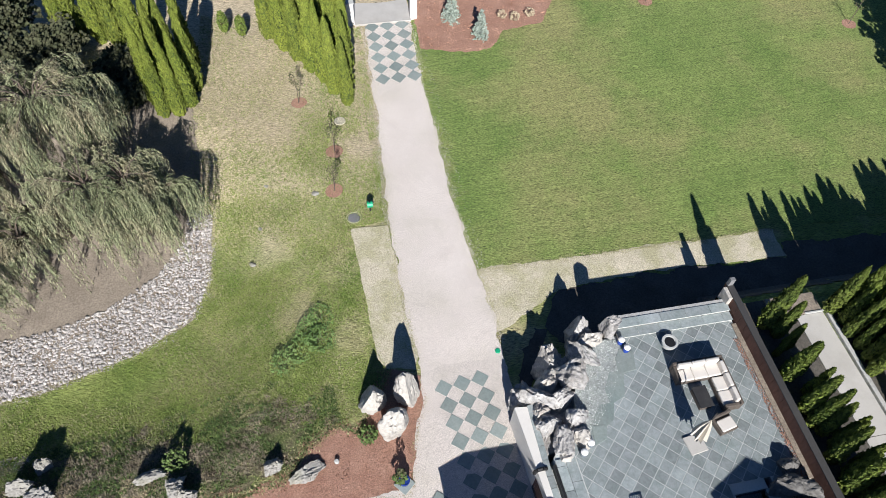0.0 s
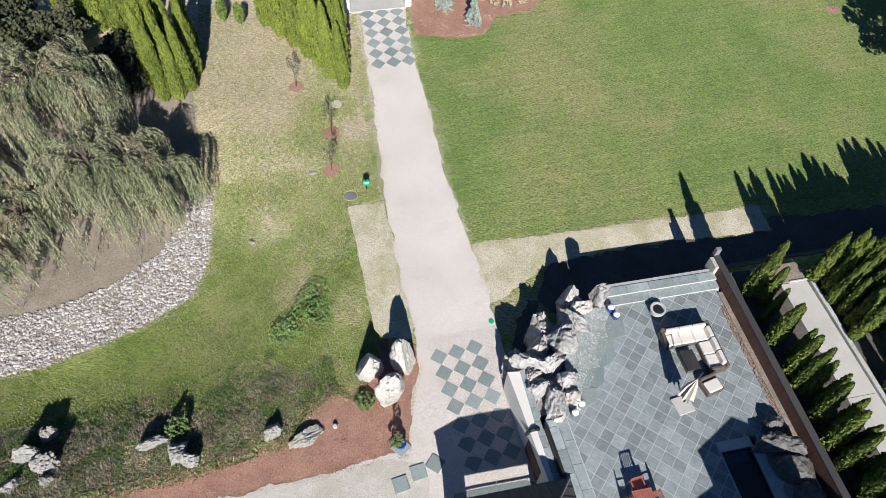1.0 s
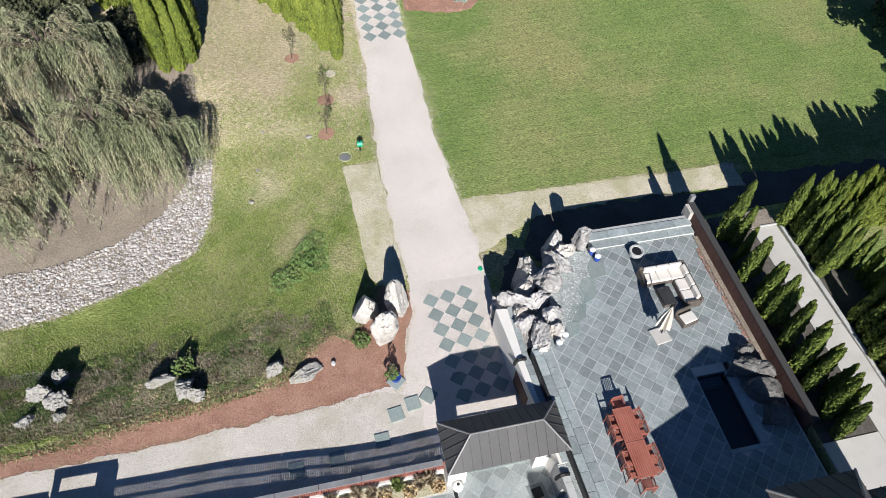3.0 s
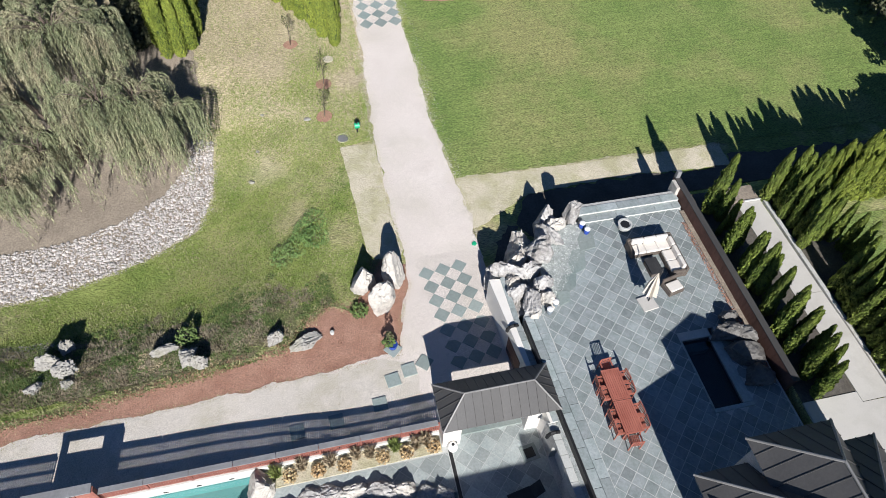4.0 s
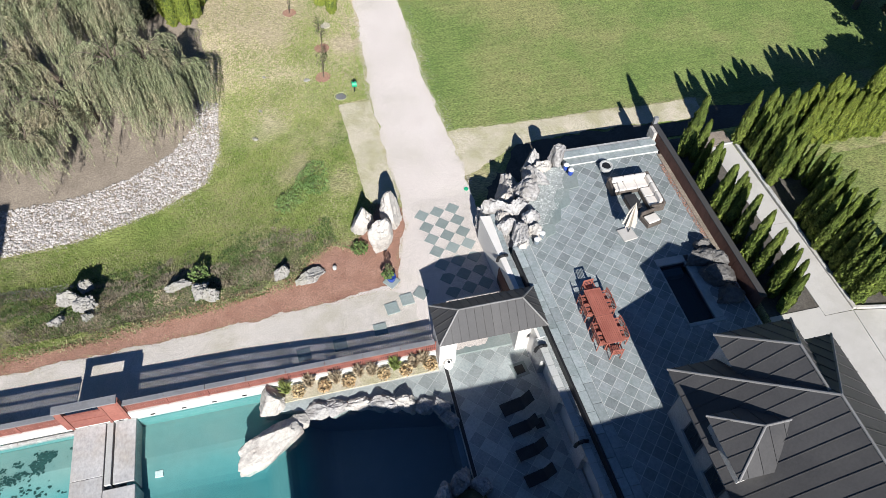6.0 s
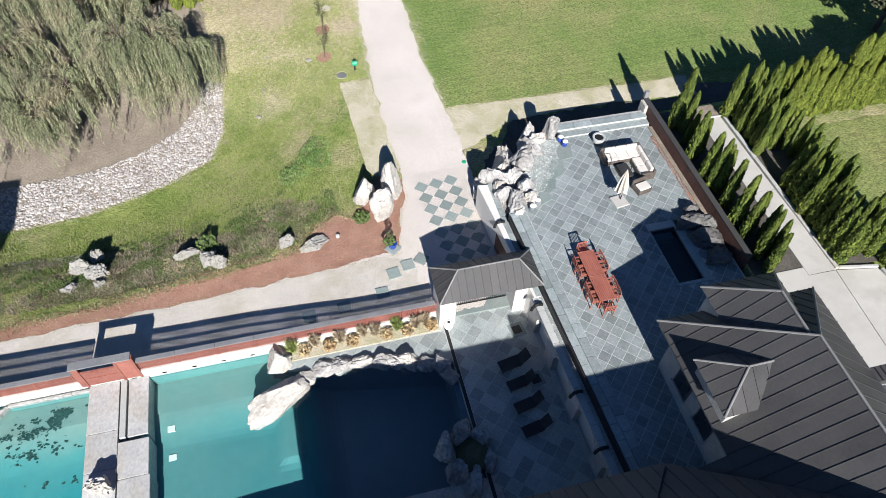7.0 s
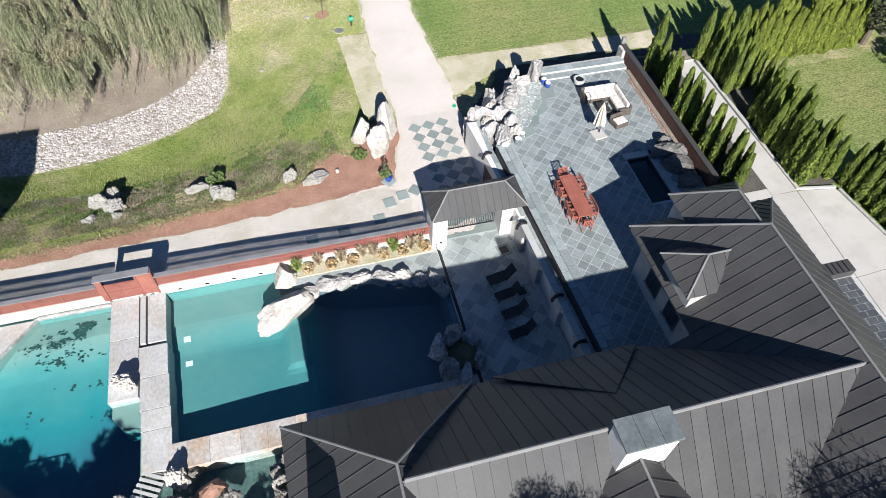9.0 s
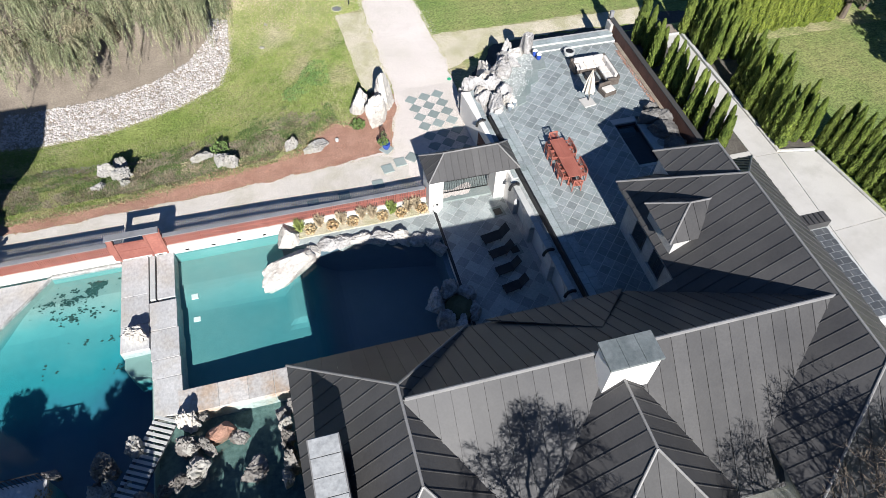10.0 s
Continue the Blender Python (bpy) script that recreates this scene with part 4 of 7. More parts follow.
# ---- roofs with standing seams ----
def roof_face(parent, pts, down, width=0.62, thick=0.05, material="roof"):
    """One roof plane as metal pans side by side, each with an upstanding seam; pts: its corners; down: the plan direction of the fall."""
    d = Vector((down[0], down[1])).normalized()
    ac = Vector((-d.y, d.x))
    vs = [Vector(p) for p in pts]
    n = (vs[1] - vs[0]).cross(vs[2] - vs[0]).normalized()
    if n.z < 0:
        n = -n
    lo, hi = min(v.x * ac.x + v.y * ac.y for v in vs), max(v.x * ac.x + v.y * ac.y for v in vs)
    k = math.floor(lo / width)
    while k * width < hi:
        a, b = k * width, (k + 1) * width
        poly = clip([tuple(v) for v in vs], ac.x, ac.y, a)
        poly = clip(poly, -ac.x, -ac.y, -(b - 0.004)) if len(poly) > 2 else poly
        if len(poly) >= 3 and area2(poly) > 0.01:
            bm = bmesh.new()
            top = [bm.verts.new(Vector(p)) for p in poly]
            low = [bm.verts.new(Vector(p) - n * thick) for p in poly]
            bm.faces.new(top), bm.faces.new(low[::-1])
            for i in range(len(poly)):
                j = (i + 1) % len(poly)
                bm.faces.new((top[j], top[i], low[i], low[j]))
            rib = clip(poly, -ac.x, -ac.y, -(a + 0.03))
            if len(rib) >= 3:
                t2 = [bm.verts.new(Vector(p) + n * 0.032) for p in rib]
                l2 = [bm.verts.new(Vector(p)) for p in rib]
                bm.faces.new(t2)
                for i in range(len(rib)):
                    j = (i + 1) % len(rib)
                    bm.faces.new((t2[j], t2[i], l2[i], l2[j]))
            bmesh.ops.recalc_face_normals(bm, faces=bm.faces[:])
            part("roof_pan", bm, material, parent)
        k += 1


def ridge_cap(parent, a, b, r=0.055):
    part("ridge_cap", rod(bmesh.new(), a, b, r, r, 8), "roof_trim", parent, "pale metal ridge cap")


def hip_roof(parent, x0, x1, y0, y1, ze, zr, hip_n=True, hip_s=True, skip=(), ra=None, rb=None):
    """A hipped roof with its ridge along y."""
    xm, w = (x0 + x1) / 2, (x1 - x0) / 2
    yn = ra if ra is not None else (y1 - w if hip_n else y1)
    ys = rb if rb is not None else (y0 + w if hip_s else y0)
    N, S = (xm, yn, zr), (xm, ys, zr)
    roof_face(parent, [(x0, y0, ze), S, N, (x0, y1, ze)], (-1, 0))
    roof_face(parent, [(x1, y1, ze), N, S, (x1, y0, ze)], (1, 0))
    if hip_n:
        roof_face(parent, [(x0, y1, ze), N, (x1, y1, ze)], (0, 1))
        ridge_cap(parent, (x0, y1, ze), N)
        ridge_cap(parent, (x1, y1, ze), N)
    if hip_s:
        roof_face(parent, [(x1, y0, ze), S, (x0, y0, ze)], (0, -1))
        ridge_cap(parent, (x0, y0, ze), S)
        ridge_cap(parent, (x1, y0, ze), S)
    ridge_cap(parent, N, S)


house = thing("house", "large house with stone walls and dark standing-seam metal roofs", "house", 0, 0, 0)
# east wing
part("wall", boxed(10.75, -18, 0, 17.7, -2.0, 5.0), "stone_wall", house)
hip_roof(house, 10.2, 18.2, -18.6, -1.15, 5.33, 8.8, ra=-4.93, rb=-14.7)
part("eave_board", boxed(10.3, -18.5, 5.05, 18.1, -1.25, 5.25), "roof_trim", house)
# raised bay on its north side
part("bay_wall", boxed(12.5, -4.5, 2.3, 15.7, -0.9, 6.3), "stone_wall", house)
hip_roof(house, 12.25, 15.95, -4.6, -0.55, 6.48, 8.5, hip_s=False, ra=-2.6)
# hipped dormer on its west slope
part("dormer_wall", boxed(10.5, -6.3, 5.5, 12.5, -4.0, 6.45), "stone_wall", house)
roof_face(house, [(10.15, -6.45, 6.6), (11.67, -5.0, 7.5), (10.15, -3.85, 6.6)], (-1, 0))
roof_face(house, [(10.15, -6.45, 6.6), (11.67, -5.0, 7.5), (12.8, -5.0, 7.5), (11.6, -6.45, 6.6)], (0, -1))
roof_face(house, [(10.15, -3.85, 6.6), (11.67, -5.0, 7.5), (12.8, -5.0, 7.5), (11.6, -3.85, 6.6)], (0, 1))
for a, b in (((10.15, -6.45, 6.6), (11.67, -5.0, 7.5)), ((10.15, -3.85, 6.6), (11.67, -5.0, 7.5)), ((11.67, -5.0, 7.5), (12.8, -5.0, 7.5))):
    ridge_cap(house, a, b, 0.05)
# main roof, ridge from west to east
part("wall", boxed(-7.2, -16, -0.5, 10.8, -8.0, 3.5), "stone_wall", house)
roof_face(house, [(-3.6, -11.7, 8.6), (14.2, -11.7, 8.6), (8.3, -7.0, 4.3), (-3.6, -7.0, 4.3)], (0, 1))
roof_face(house, [(10.25, -7.5, 5.36), (8.2, -7.5, 3.58), (8.2, -11.6, 3.58), (10.25, -11.6, 5.36)], (-1, 0))
roof_face(house, [(1.3, -6.95, 4.5), (8.1, -6.95, 4.5), (5.2, -9.9, 7.0)], (0, 1))
roof_face(house, [(-3.6, -11.7, 8.6), (14.2, -11.7, 8.6), (14.2, -17.0, 3.9), (-3.6, -17.0, 3.9)], (0, -1))
ridge_cap(house, (-3.5, -11.7, 8.62), (14.2, -11.7, 8.62), 0.08)
# west wing
part("wall", boxed(-7.2, -20, -0.5, 0.0, -7.4, 4.2), "stone_wall", house)
hip_roof(house, -7.7, 0.45, -19.0, -6.9, 4.3, 8.6, ra=-11.07, rb=-14.8)
# south wing behind the chimney
hip_roof(house, 0.3, 8.5, -19.6, -11.7, 4.3, 8.5, hip_n=False, rb=-15.57)
# chimney
chimney = part("chimney", boxed(3.66, -12.9, 5.5, 5.6, -11.85, 9.5, 0.01), "stucco", house, "white rendered chimney")
for k in range(3):
    part("cap_slab", boxed(3.58 + 0.7 * k, -12.96, 9.5, 4.27 + 0.7 * k, -11.77, 9.62, 0.01), "lead", chimney)
# flat roof with dark paving slabs beside the east wing
part("annex_wall", boxed(17.7, -11.45, 0, 20.0, -5.9, 4.3), "stucco", house)
deck = part("flat_roof", boxed(17.9, -11.5, 4.3, 20.05, -5.9, 4.46), "grout", house)
for j in range(14):
    x = 18.32 - (0.27 if j % 2 else 0)
    while x < 19.95:
        x0, x1 = max(x, 18.32), min(x + 0.54, 19.97)
        if x1 - x0 > 0.1:
            part("roof_slab", boxed(x0, -11.35 + 0.38 * j, 4.46, x1 - 0.03, -11.0 + 0.38 * j, 4.475), "dark_slate", deck)
        x += 0.54
part("parapet", boxed(18.1, -6.0, 4.3, 20.05, -5.3, 4.9), "roof", house)
for j in range(6):
    part("parapet_rib", boxed(18.15 + 0.3 * j, -5.98, 4.9, 18.21 + 0.3 * j, -5.32, 4.93), "black", house)
# windows in the west stone wall
for y in (-3.7, -5.6):
    w = part("window", boxed(10.70, y - 0.55, 3.2, 10.76, y + 0.55, 4.7), "dark_slate", house, "dark framed window")
    part("pane", boxed(10.68, y - 0.47, 3.28, 10.705, y - 0.02, 4.62), "glass", w)
    part("pane", boxed(10.68, y + 0.02, 3.28, 10.705, y + 0.47, 4.62), "glass", w)
    part("sill", boxed(10.6, y - 0.62, 3.12, 10.75, y + 0.62, 3.2), "limestone", w)

# ---- the roofed gate between gravel court and pool court ----
gate = thing("roofed_gate", "roofed garden gate on white pillars with a dark metal hip roof", "gate", 0, 0, 0)
part("pillar", boxed(1.55, 3.95, -0.3, 2.42, 5.4, 2.44, 0.02), "stucco", gate, "white rendered pillar")
part("pillar", boxed(5.62, 3.95, -0.3, 6.5, 5.4, 2.44, 0.02), "stucco", gate, "white rendered pillar")
GE, GR = 2.5, 3.55
roof_face(gate, [(1.4, 3.55, GE), (2.6, 4.75, GR), (5.85, 4.75, GR), (6.95, 3.55, GE)], (0, -1), 0.42)
roof_face(gate, [(1.4, 5.95, GE), (2.6, 4.75, GR), (5.85, 4.75, GR), (6.95, 5.95, GE)], (0, 1), 0.42)
roof_face(gate, [(1.4, 3.55, GE), (2.6, 4.75, GR), (1.4, 5.95, GE)], (-1, 0), 0.42)
roof_face(gate, [(6.95, 3.55, GE), (5.85, 4.75, GR), (6.95, 5.95, GE)], (1, 0), 0.42)
for a in ((1.4, 3.55, GE), (1.4, 5.95, GE)):
    ridge_cap(gate, a, (2.6, 4.75, GR + 0.02), 0.045)
for a in ((6.95, 3.55, GE), (6.95, 5.95, GE)):
    ridge_cap(gate, a, (5.85, 4.75, GR + 0.02), 0.045)
ridge_cap(gate, (2.6, 4.75, GR + 0.02), (5.85, 4.75, GR + 0.02), 0.045)
part("soffit", boxed(1.5, 3.65, GE - 0.06, 6.85, 5.85, GE - 0.01), "roof_trim", gate)
GY = 4.93
for side in range(2):
    x0 = 2.42 + side * 1.6
    leaf = part("gate_leaf", boxed(x0, GY, 1.2, x0 + 1.57, GY + 0.05, 1.26), "black", gate, "black metal railing leaf")
    part("rail", boxed(x0, GY, -0.1, x0 + 1.57, GY + 0.05, -0.04), "black", leaf)
    part("rail", boxed(x0, GY, 0.9, x0 + 1.57, GY + 0.05, 0.95), "black", leaf)
    for k in range(15):
        part("bar", boxed(x0 + 0.01 + 0.11 * k, GY + 0.015, -0.1, x0 + 0.03 + 0.11 * k, GY + 0.035, 1.2), "black", leaf)
threshold = slab("gate_threshold", [(2.0, 4.3), (6.3, 4.3), (6.3, 6.9), (2.0, 6.9)], -0.5, -0.08, "paver", "slate threshold under the roofed gate", "threshold")
panel = thing("open_gate_leaf", "dark wooden gate leaf folded back against the wall", "gate", 6.0, 7.5, -0.1, 4)
for k in range(10):
    part("board", boxed(-0.03, -0.8 + 0.16 * k, 0.05, 0.03, -0.645 + 0.16 * k, 1.45, 0.005), "corten", panel)
part("brace", boxed(-0.05, -0.78, 0.3, -0.03, 0.78, 0.4), "black", panel)
# silt on the floor of the west pool
for k, (x, y, rx, ry) in enumerate(((-19.6, 3.0, 0.9, 0.5), (-18.6, 3.3, 1.0, 0.35), (-19.0, 2.2, 1.3, 0.4), (-17.8, 3.7, 0.7, 0.25), (-18.0, 0.6, 1.1, 0.25), (-16.9, -0.9, 0.45, 0.35), (-20.2, -0.6, 0.5, 0.4))):
    bm = bmesh.new()
    for j in range(420 if y > 2 else 60):
        rs = random.Random(k * 999 + j)
        cx, cy = x + rs.gauss(0, rx * 0.6), y + rs.gauss(0, ry * 0.6)
        if noise.noise((cx * 2.2, cy * 2.2, 8)) + rs.uniform(-0.25, 0.25) < 0.08:
            continue
        zz = west_depth(cx, cy) + 0.02
        n, big = 7, rs.uniform(0.02, 0.075)
        bm.faces.new([bm.verts.new((cx + 1.3 * big * rs.uniform(0.4, 1.3) * math.cos(q * 6.283 / n), cy + big * rs.uniform(0.4, 1.3) * math.sin(q * 6.283 / n), zz)) for q in range(n)])
    tagged(part("silt_patch", bm, "silt", west_pool), kind="stuff")
for x, y in ((-12.75, 1.72), (-12.75, 0.3)):
    part("drain_plate", boxed(x, y, main_depth(x, y) - 0.1, x + 0.36, y + 0.3, main_depth(x, y + 0.3) + 0.03), "white", basin, "white drain plate")

# ---- trees ----
def arbor_mesh(h, r, seed, sprays):
    """Crown of one upright arborvitae: many small upright sprays over a lumpy column."""
    rng = random.Random(seed)
    vs, fs = [], []
    for k in range(sprays):
        t = rng.random()
        z = 0.08 + t * (h - 0.12)
        a = rng.uniform(0, 2 * math.pi)
        lump = 0.18 * noise.noise((math.cos(a) * 1.6, math.sin(a) * 1.6, z * 1.1 + seed * 7)) + 0.5 * noise.noise((math.cos(a) * 3.4, math.sin(a) * 3.4, z * 4.2 + seed * 3))
        body = r * min(1.0, 1.18 * (1 - t) ** 0.5) * min(1, 0.6 + t * 4) * (1 + lump)
        rad = body * rng.uniform(0.86, 1.04)
        s = rng.uniform(0.045, 0.105)
        tw = a + rng.gauss(0, 0.7)
        c, d = math.cos(tw), math.sin(tw)
        out = rng.uniform(-0.15, 0.75) * s
        px, py = rad * math.cos(a), rad * math.sin(a)
        i = len(vs)
        vs += [(px, py, z - s), (px - d * s * 0.62, py + c * s * 0.62, z), (px + c * out, py + d * out, z + s * rng.uniform(0.8, 1.6)), (px + d * s * 0.62, py - c * s * 0.62, z + s * 0.15)]
        fs.append((i, i + 1, i + 2, i + 3))
    return vs, fs


def arbor_core(h, r, seed):
    bm = lathe(bmesh.new(), [(0.6 * r, 0.1)] + [(r * min(1.0, 1.18 * (1 - t) ** 0.5), t * h) for t in (0.1, 0.2, 0.3, 0.4, 0.5, 0.6, 0.7, 0.8, 0.9, 0.97)], 12)
    for v in bm.verts:
        q = 1 + 0.25 * noise.noise((v.co.x * 3, v.co.y * 3, v.co.z * 1.4 + seed * 7))
        v.co.x, v.co.y = v.co.x * q, v.co.y * q
    return bm


def arbor(h, r, seed, material, label, group):
    t = thing("arborvitae", label, "tree", 0, 0, -50, group=group)
    raw("crown", *arbor_mesh(h, r, seed, int(2300 * h * r)), material, t)
    # Core coloured dark to stand for the shade between the sprays
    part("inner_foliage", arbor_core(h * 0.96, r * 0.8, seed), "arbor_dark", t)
    part("trunk", rod(bmesh.new(), (0, 0, -0.3), (0, 0, h * 0.8), 0.07, 0.02), "bark", t)
    return t


def plant_row(kinds, spots, seed):
    rng = random.Random(seed)
    used = set()
    for x, y, s in spots:
        proto = rng.choice(kinds)
        m = pose(x, y, height(x, y) - 0.05, rng.uniform(-2, 2), rng.uniform(-2, 2), rng.uniform(0, 360))
        if proto.name not in used:
            used.add(proto.name)
            t = proto
            t.matrix_basis = m
        else:
            t = copy_thing(proto, m)
        t.scale = (s * rng.uniform(0.9, 1.1), s * rng.uniform(0.9, 1.1), s)
    for p in kinds:
        if p.name not in used:
            for o in [*p.children_recursive, p]:
                bpy.data.objects.remove(o)


rng = random.Random(11)
row = [arbor(3.65, 0.31, k, "arbor", "slender upright arborvitae in a row beside the garden wall", "arborvitae row by the wall") for k in range(4)]
plant_row(row, [(18.95, 13.2, 1.25), (19.3, 12.6, 0.9), (19.4, 11.9, 0.7), (18.7, 10.45, 1.05), (19.2, 10.6, 0.85), (18.75, 8.75, 1.0), (18.75, 8.1, 1.03), (19.3, 9.5, 0.75), (19.0, 7.6, 0.9), (18.75, 6.4, 1.05), (19.15, 6.9, 0.85), (18.7, 5.1, 1.05),
                (19.1, 5.6, 0.85), (19.2, 4.5, 0.9), (18.75, 4.2, 1.0), (19.2, 3.2, 0.9), (18.75, 2.8, 1.0), (18.8, 1.8, 0.9), (19.3, 2.2, 0.75), (18.8, 11.6, 0.5), (19.6, 8.3, 0.8), (19.55, 7.2, 0.78), (19.6, 5.9, 0.82), (19.6, 4.9, 0.8), (19.55, 3.8, 0.84), (19.6, 2.7, 0.8), (19.6, 10.9, 0.7)], 1)
hedge = [arbor(3.65, 0.30, 10 + k, "arbor", "tall arborvitae in a dense hedge beside the concrete drive", "hedge by the drive") for k in range(4)]
spots = []
for k in range(17):
    y = 1.5 + 0.7 * k
    if not 7.3 < y < 9.4:
        spots.append((23.0 + rng.uniform(-0.15, 0.12), y, rng.uniform(0.86, 1.05)))
        spots.append((23.95 + rng.uniform(-0.15, 0.15), y + 0.3, rng.uniform(0.9, 1.08)))
    if not 3.0 < y < 4.4:
        spots.append((24.85 + rng.uniform(-0.15, 0.15), y + 0.1, rng.uniform(0.82, 1.0)))
for x, s in ((22.75, 1.12), (23.6, 1.14), (24.85, 1.15), (25.45, 1.0)):
    spots.append((x, 13.35 + rng.uniform(-0.12, 0.12), s))
for k in range(14):
    spots.append((25.5 + 0.1 * k + rng.uniform(-0.1, 0.1), 0.9 - 0.62 * k, rng.uniform(0.85, 1.05)))
    spots.append((26.5 + 0.12 * k + rng.uniform(-0.15, 0.15), 1.1 - 0.62 * k, rng.uniform(0.85, 1.0)))
plant_row(hedge, spots, 2)
sunny = [arbor(3.65, 0.37, 30 + k, "arbor_gold", "tall arborvitae in a dense hedge, sunlight painted into its yellow-green", "hedge beyond the drive") for k in range(4)]
spots = []
for k, s in enumerate((1.0, 1.1, 1.03, 1.27, 1.2, 1.08, 0.95, 0.85, 1.32, 1.35, 1.38, 1.2, 1.36, 1.3, 1.22, 1.15, 1.1, 1.15)):
    spots.append((25.8 + 0.58 * k, 13.35 + rng.uniform(-0.12, 0.12), s))
for k in range(15):
    spots.append((26.0 + 0.58 * k, 12.5 + rng.uniform(-0.2, 0.2), rng.uniform(0.9, 1.05)))
plant_row(sunny, spots, 4)
north = [arbor(6.4, 0.47, 20 + k, "arbor_gold", "tall bright green arborvitae standing in a group", "arborvitae by the drive") for k in range(3)]
spots = [(0.35, 33.9, 0.8), (-0.35, 35.0, 0.9), (0.45, 35.3, 0.92), (-0.95, 36.2, 0.95), (-1.7, 37.3, 1.0), (-2.5, 38.5, 1.0), (-3.4, 39.7, 1.0), (-4.3, 41.0, 1.0), (0.6, 36.9, 0.95), (-0.2, 37.4, 1.0), (-1.1, 38.6, 1.0), (0.5, 38.6, 1.0), (-2.0, 40.0, 1.0), (-0.4, 39.8, 1.0), (-3.0, 41.4, 1.0),
         (-10.3, 34.7, 0.85), (-11.2, 34.8, 0.9), (-9.6, 35.4, 0.9), (-10.7, 35.8, 1.0), (-11.7, 36.0, 1.0), (-9.2, 36.8, 0.95), (-10.2, 37.4, 1.0), (-11.3, 37.6, 1.0), (-9.4, 38.6, 1.0), (-12.3, 39.8, 1.0), (-13.3, 41.4, 1.0), (-14.4, 41.9, 1.0), (-15.6, 42.4, 1.0), (-16.8, 42.8, 1.0), (-18.0, 43.4, 1.0), (-11.2, 39.6, 1.0)]
plant_row(north, spots, 3)

# ---- willow, spruces, saplings and shrubs ----
def strand(vs, fs, rng, p, way, length, droop=0.55, leaf=0.19, width=0.042):
    """A hanging willow shoot: leaves set along a falling line."""
    p, d = Vector(p), Vector(way).normalized()
    n = max(4, int(length / 0.13))
    step = length / n
    for k in range(n):
        d = (d + Vector((rng.uniform(-0.12, 0.12), rng.uniform(-0.12, 0.12), -droop * 0.35))).normalized()
        q = p + d * step
        for _ in range(2):
            side = Vector((rng.uniform(-1, 1), rng.uniform(-1, 1), rng.uniform(-0.3, 0.3)))
            side = (side - d * side.dot(d)).normalized()
            a = rng.random()
            base = p + (q - p) * a
            tip = base + d * leaf * 0.8 + side * leaf * 0.55
            mid = (base + tip) / 2
            w = d.cross(side) * width
            i = len(vs)
            vs += [tuple(base), tuple(mid + w), tuple(tip), tuple(mid - w)]
            fs.append((i, i + 1, i + 2, i + 3))
        p = q


def willow():
    """Lobes of arching boughs; from each bough bundles of thin shoots hang down, with dark gaps between the bundles."""
    rng = random.Random(5)
    w = thing("weeping_willow", "large weeping willow with grey-green trailing foliage", "tree", -17.5, 28.5, height(-17.5, 28.5))
    tr = bmesh.new()
    rod(tr, (0, 0, -0.3), (0.2, -0.2, 2.4), 0.5, 0.36, 10)
    vs, fs = [], []
    # lobes: place, top, reach, boughs, longest shoot
    for cx, cy, top, rad, n, drop in ((1.2, 2.6, 9.8, 3.3, 28, 6.0), (3.9, -2.4, 7.8, 2.2, 17, 7.5), (5.8, -2.2, 7.5, 2.0, 17, 7.0), (7.2, -2.4, 6.6, 1.6, 11, 5.0), (-0.6, -3.4, 5.6, 1.7, 9, 4.6),
                                      (-3.6, -1.6, 7.2, 2.4, 13, 5.4), (-5.0, 3.0, 9.6, 3.8, 20, 6.0), (-2.6, -5.2, 4.8, 1.5, 8, 4.0), (-8.5, -0.6, 7.6, 3.0, 13, 5.0), (3.2, 4.2, 7.6, 1.8, 8, 4.2), (-6.0, -4.6, 5.2, 1.9, 9, 4.4)):
        hub = Vector((cx * 0.93, cy * 0.93, top - 1.8))
        rod(tr, (0.2, -0.2, 2.3), hub * 0.55 + Vector((0, 0, 1.0)), 0.2, 0.14, 6)
        rod(tr, hub * 0.55 + Vector((0, 0, 1.0)), hub, 0.14, 0.08, 6)
        for k in range(n):
            a = k * 2.4 + rng.gauss(0, 0.35)
            reach, lift = rad * rng.uniform(0.4, 1.15), rng.uniform(0.7, 2.0)
            way = Vector((math.cos(a), math.sin(a), 0))
            last = hub
            for s in range(1, 9):
                f = s / 8
                p = hub + way * reach * f + Vector((0, 0, lift * (2.2 * f - 1.7 * f * f)))
                p += Vector((rng.gauss(0, 0.06), rng.gauss(0, 0.06), 0))
                rod(tr, last, p, 0.045 * (1.1 - f) + 0.008, 0.04 * (1.05 - f) + 0.008, 4)
                if f > 0.3:
                    for _ in range(2 if s < 8 else 3):
                        bend = a + rng.gauss(0, 0.75)
                        base = p + Vector((rng.gauss(0, 0.1), rng.gauss(0, 0.1), 0.05))
                        long = drop * rng.uniform(0.3, 1.0) * (0.55 + 0.45 * f)
                        fall = rng.uniform(1.1, 1.8)
                        for _ in range(rng.randrange(2, 5)):
                            c = bend + rng.gauss(0, 0.16)
                            q = base + Vector((rng.gauss(0, 0.07), rng.gauss(0, 0.07), rng.gauss(0, 0.08)))
                            strand(vs, fs, rng, q, (math.cos(c), math.sin(c), rng.uniform(0.0, 0.35)), long * rng.uniform(0.7, 1.05), fall, 0.20, 0.022)
                last = p
    part("trunk", tr, "bark", w, "grey-brown trunk and limbs")
    raw("crown", vs, fs, "willow", w)
    return w


willow()


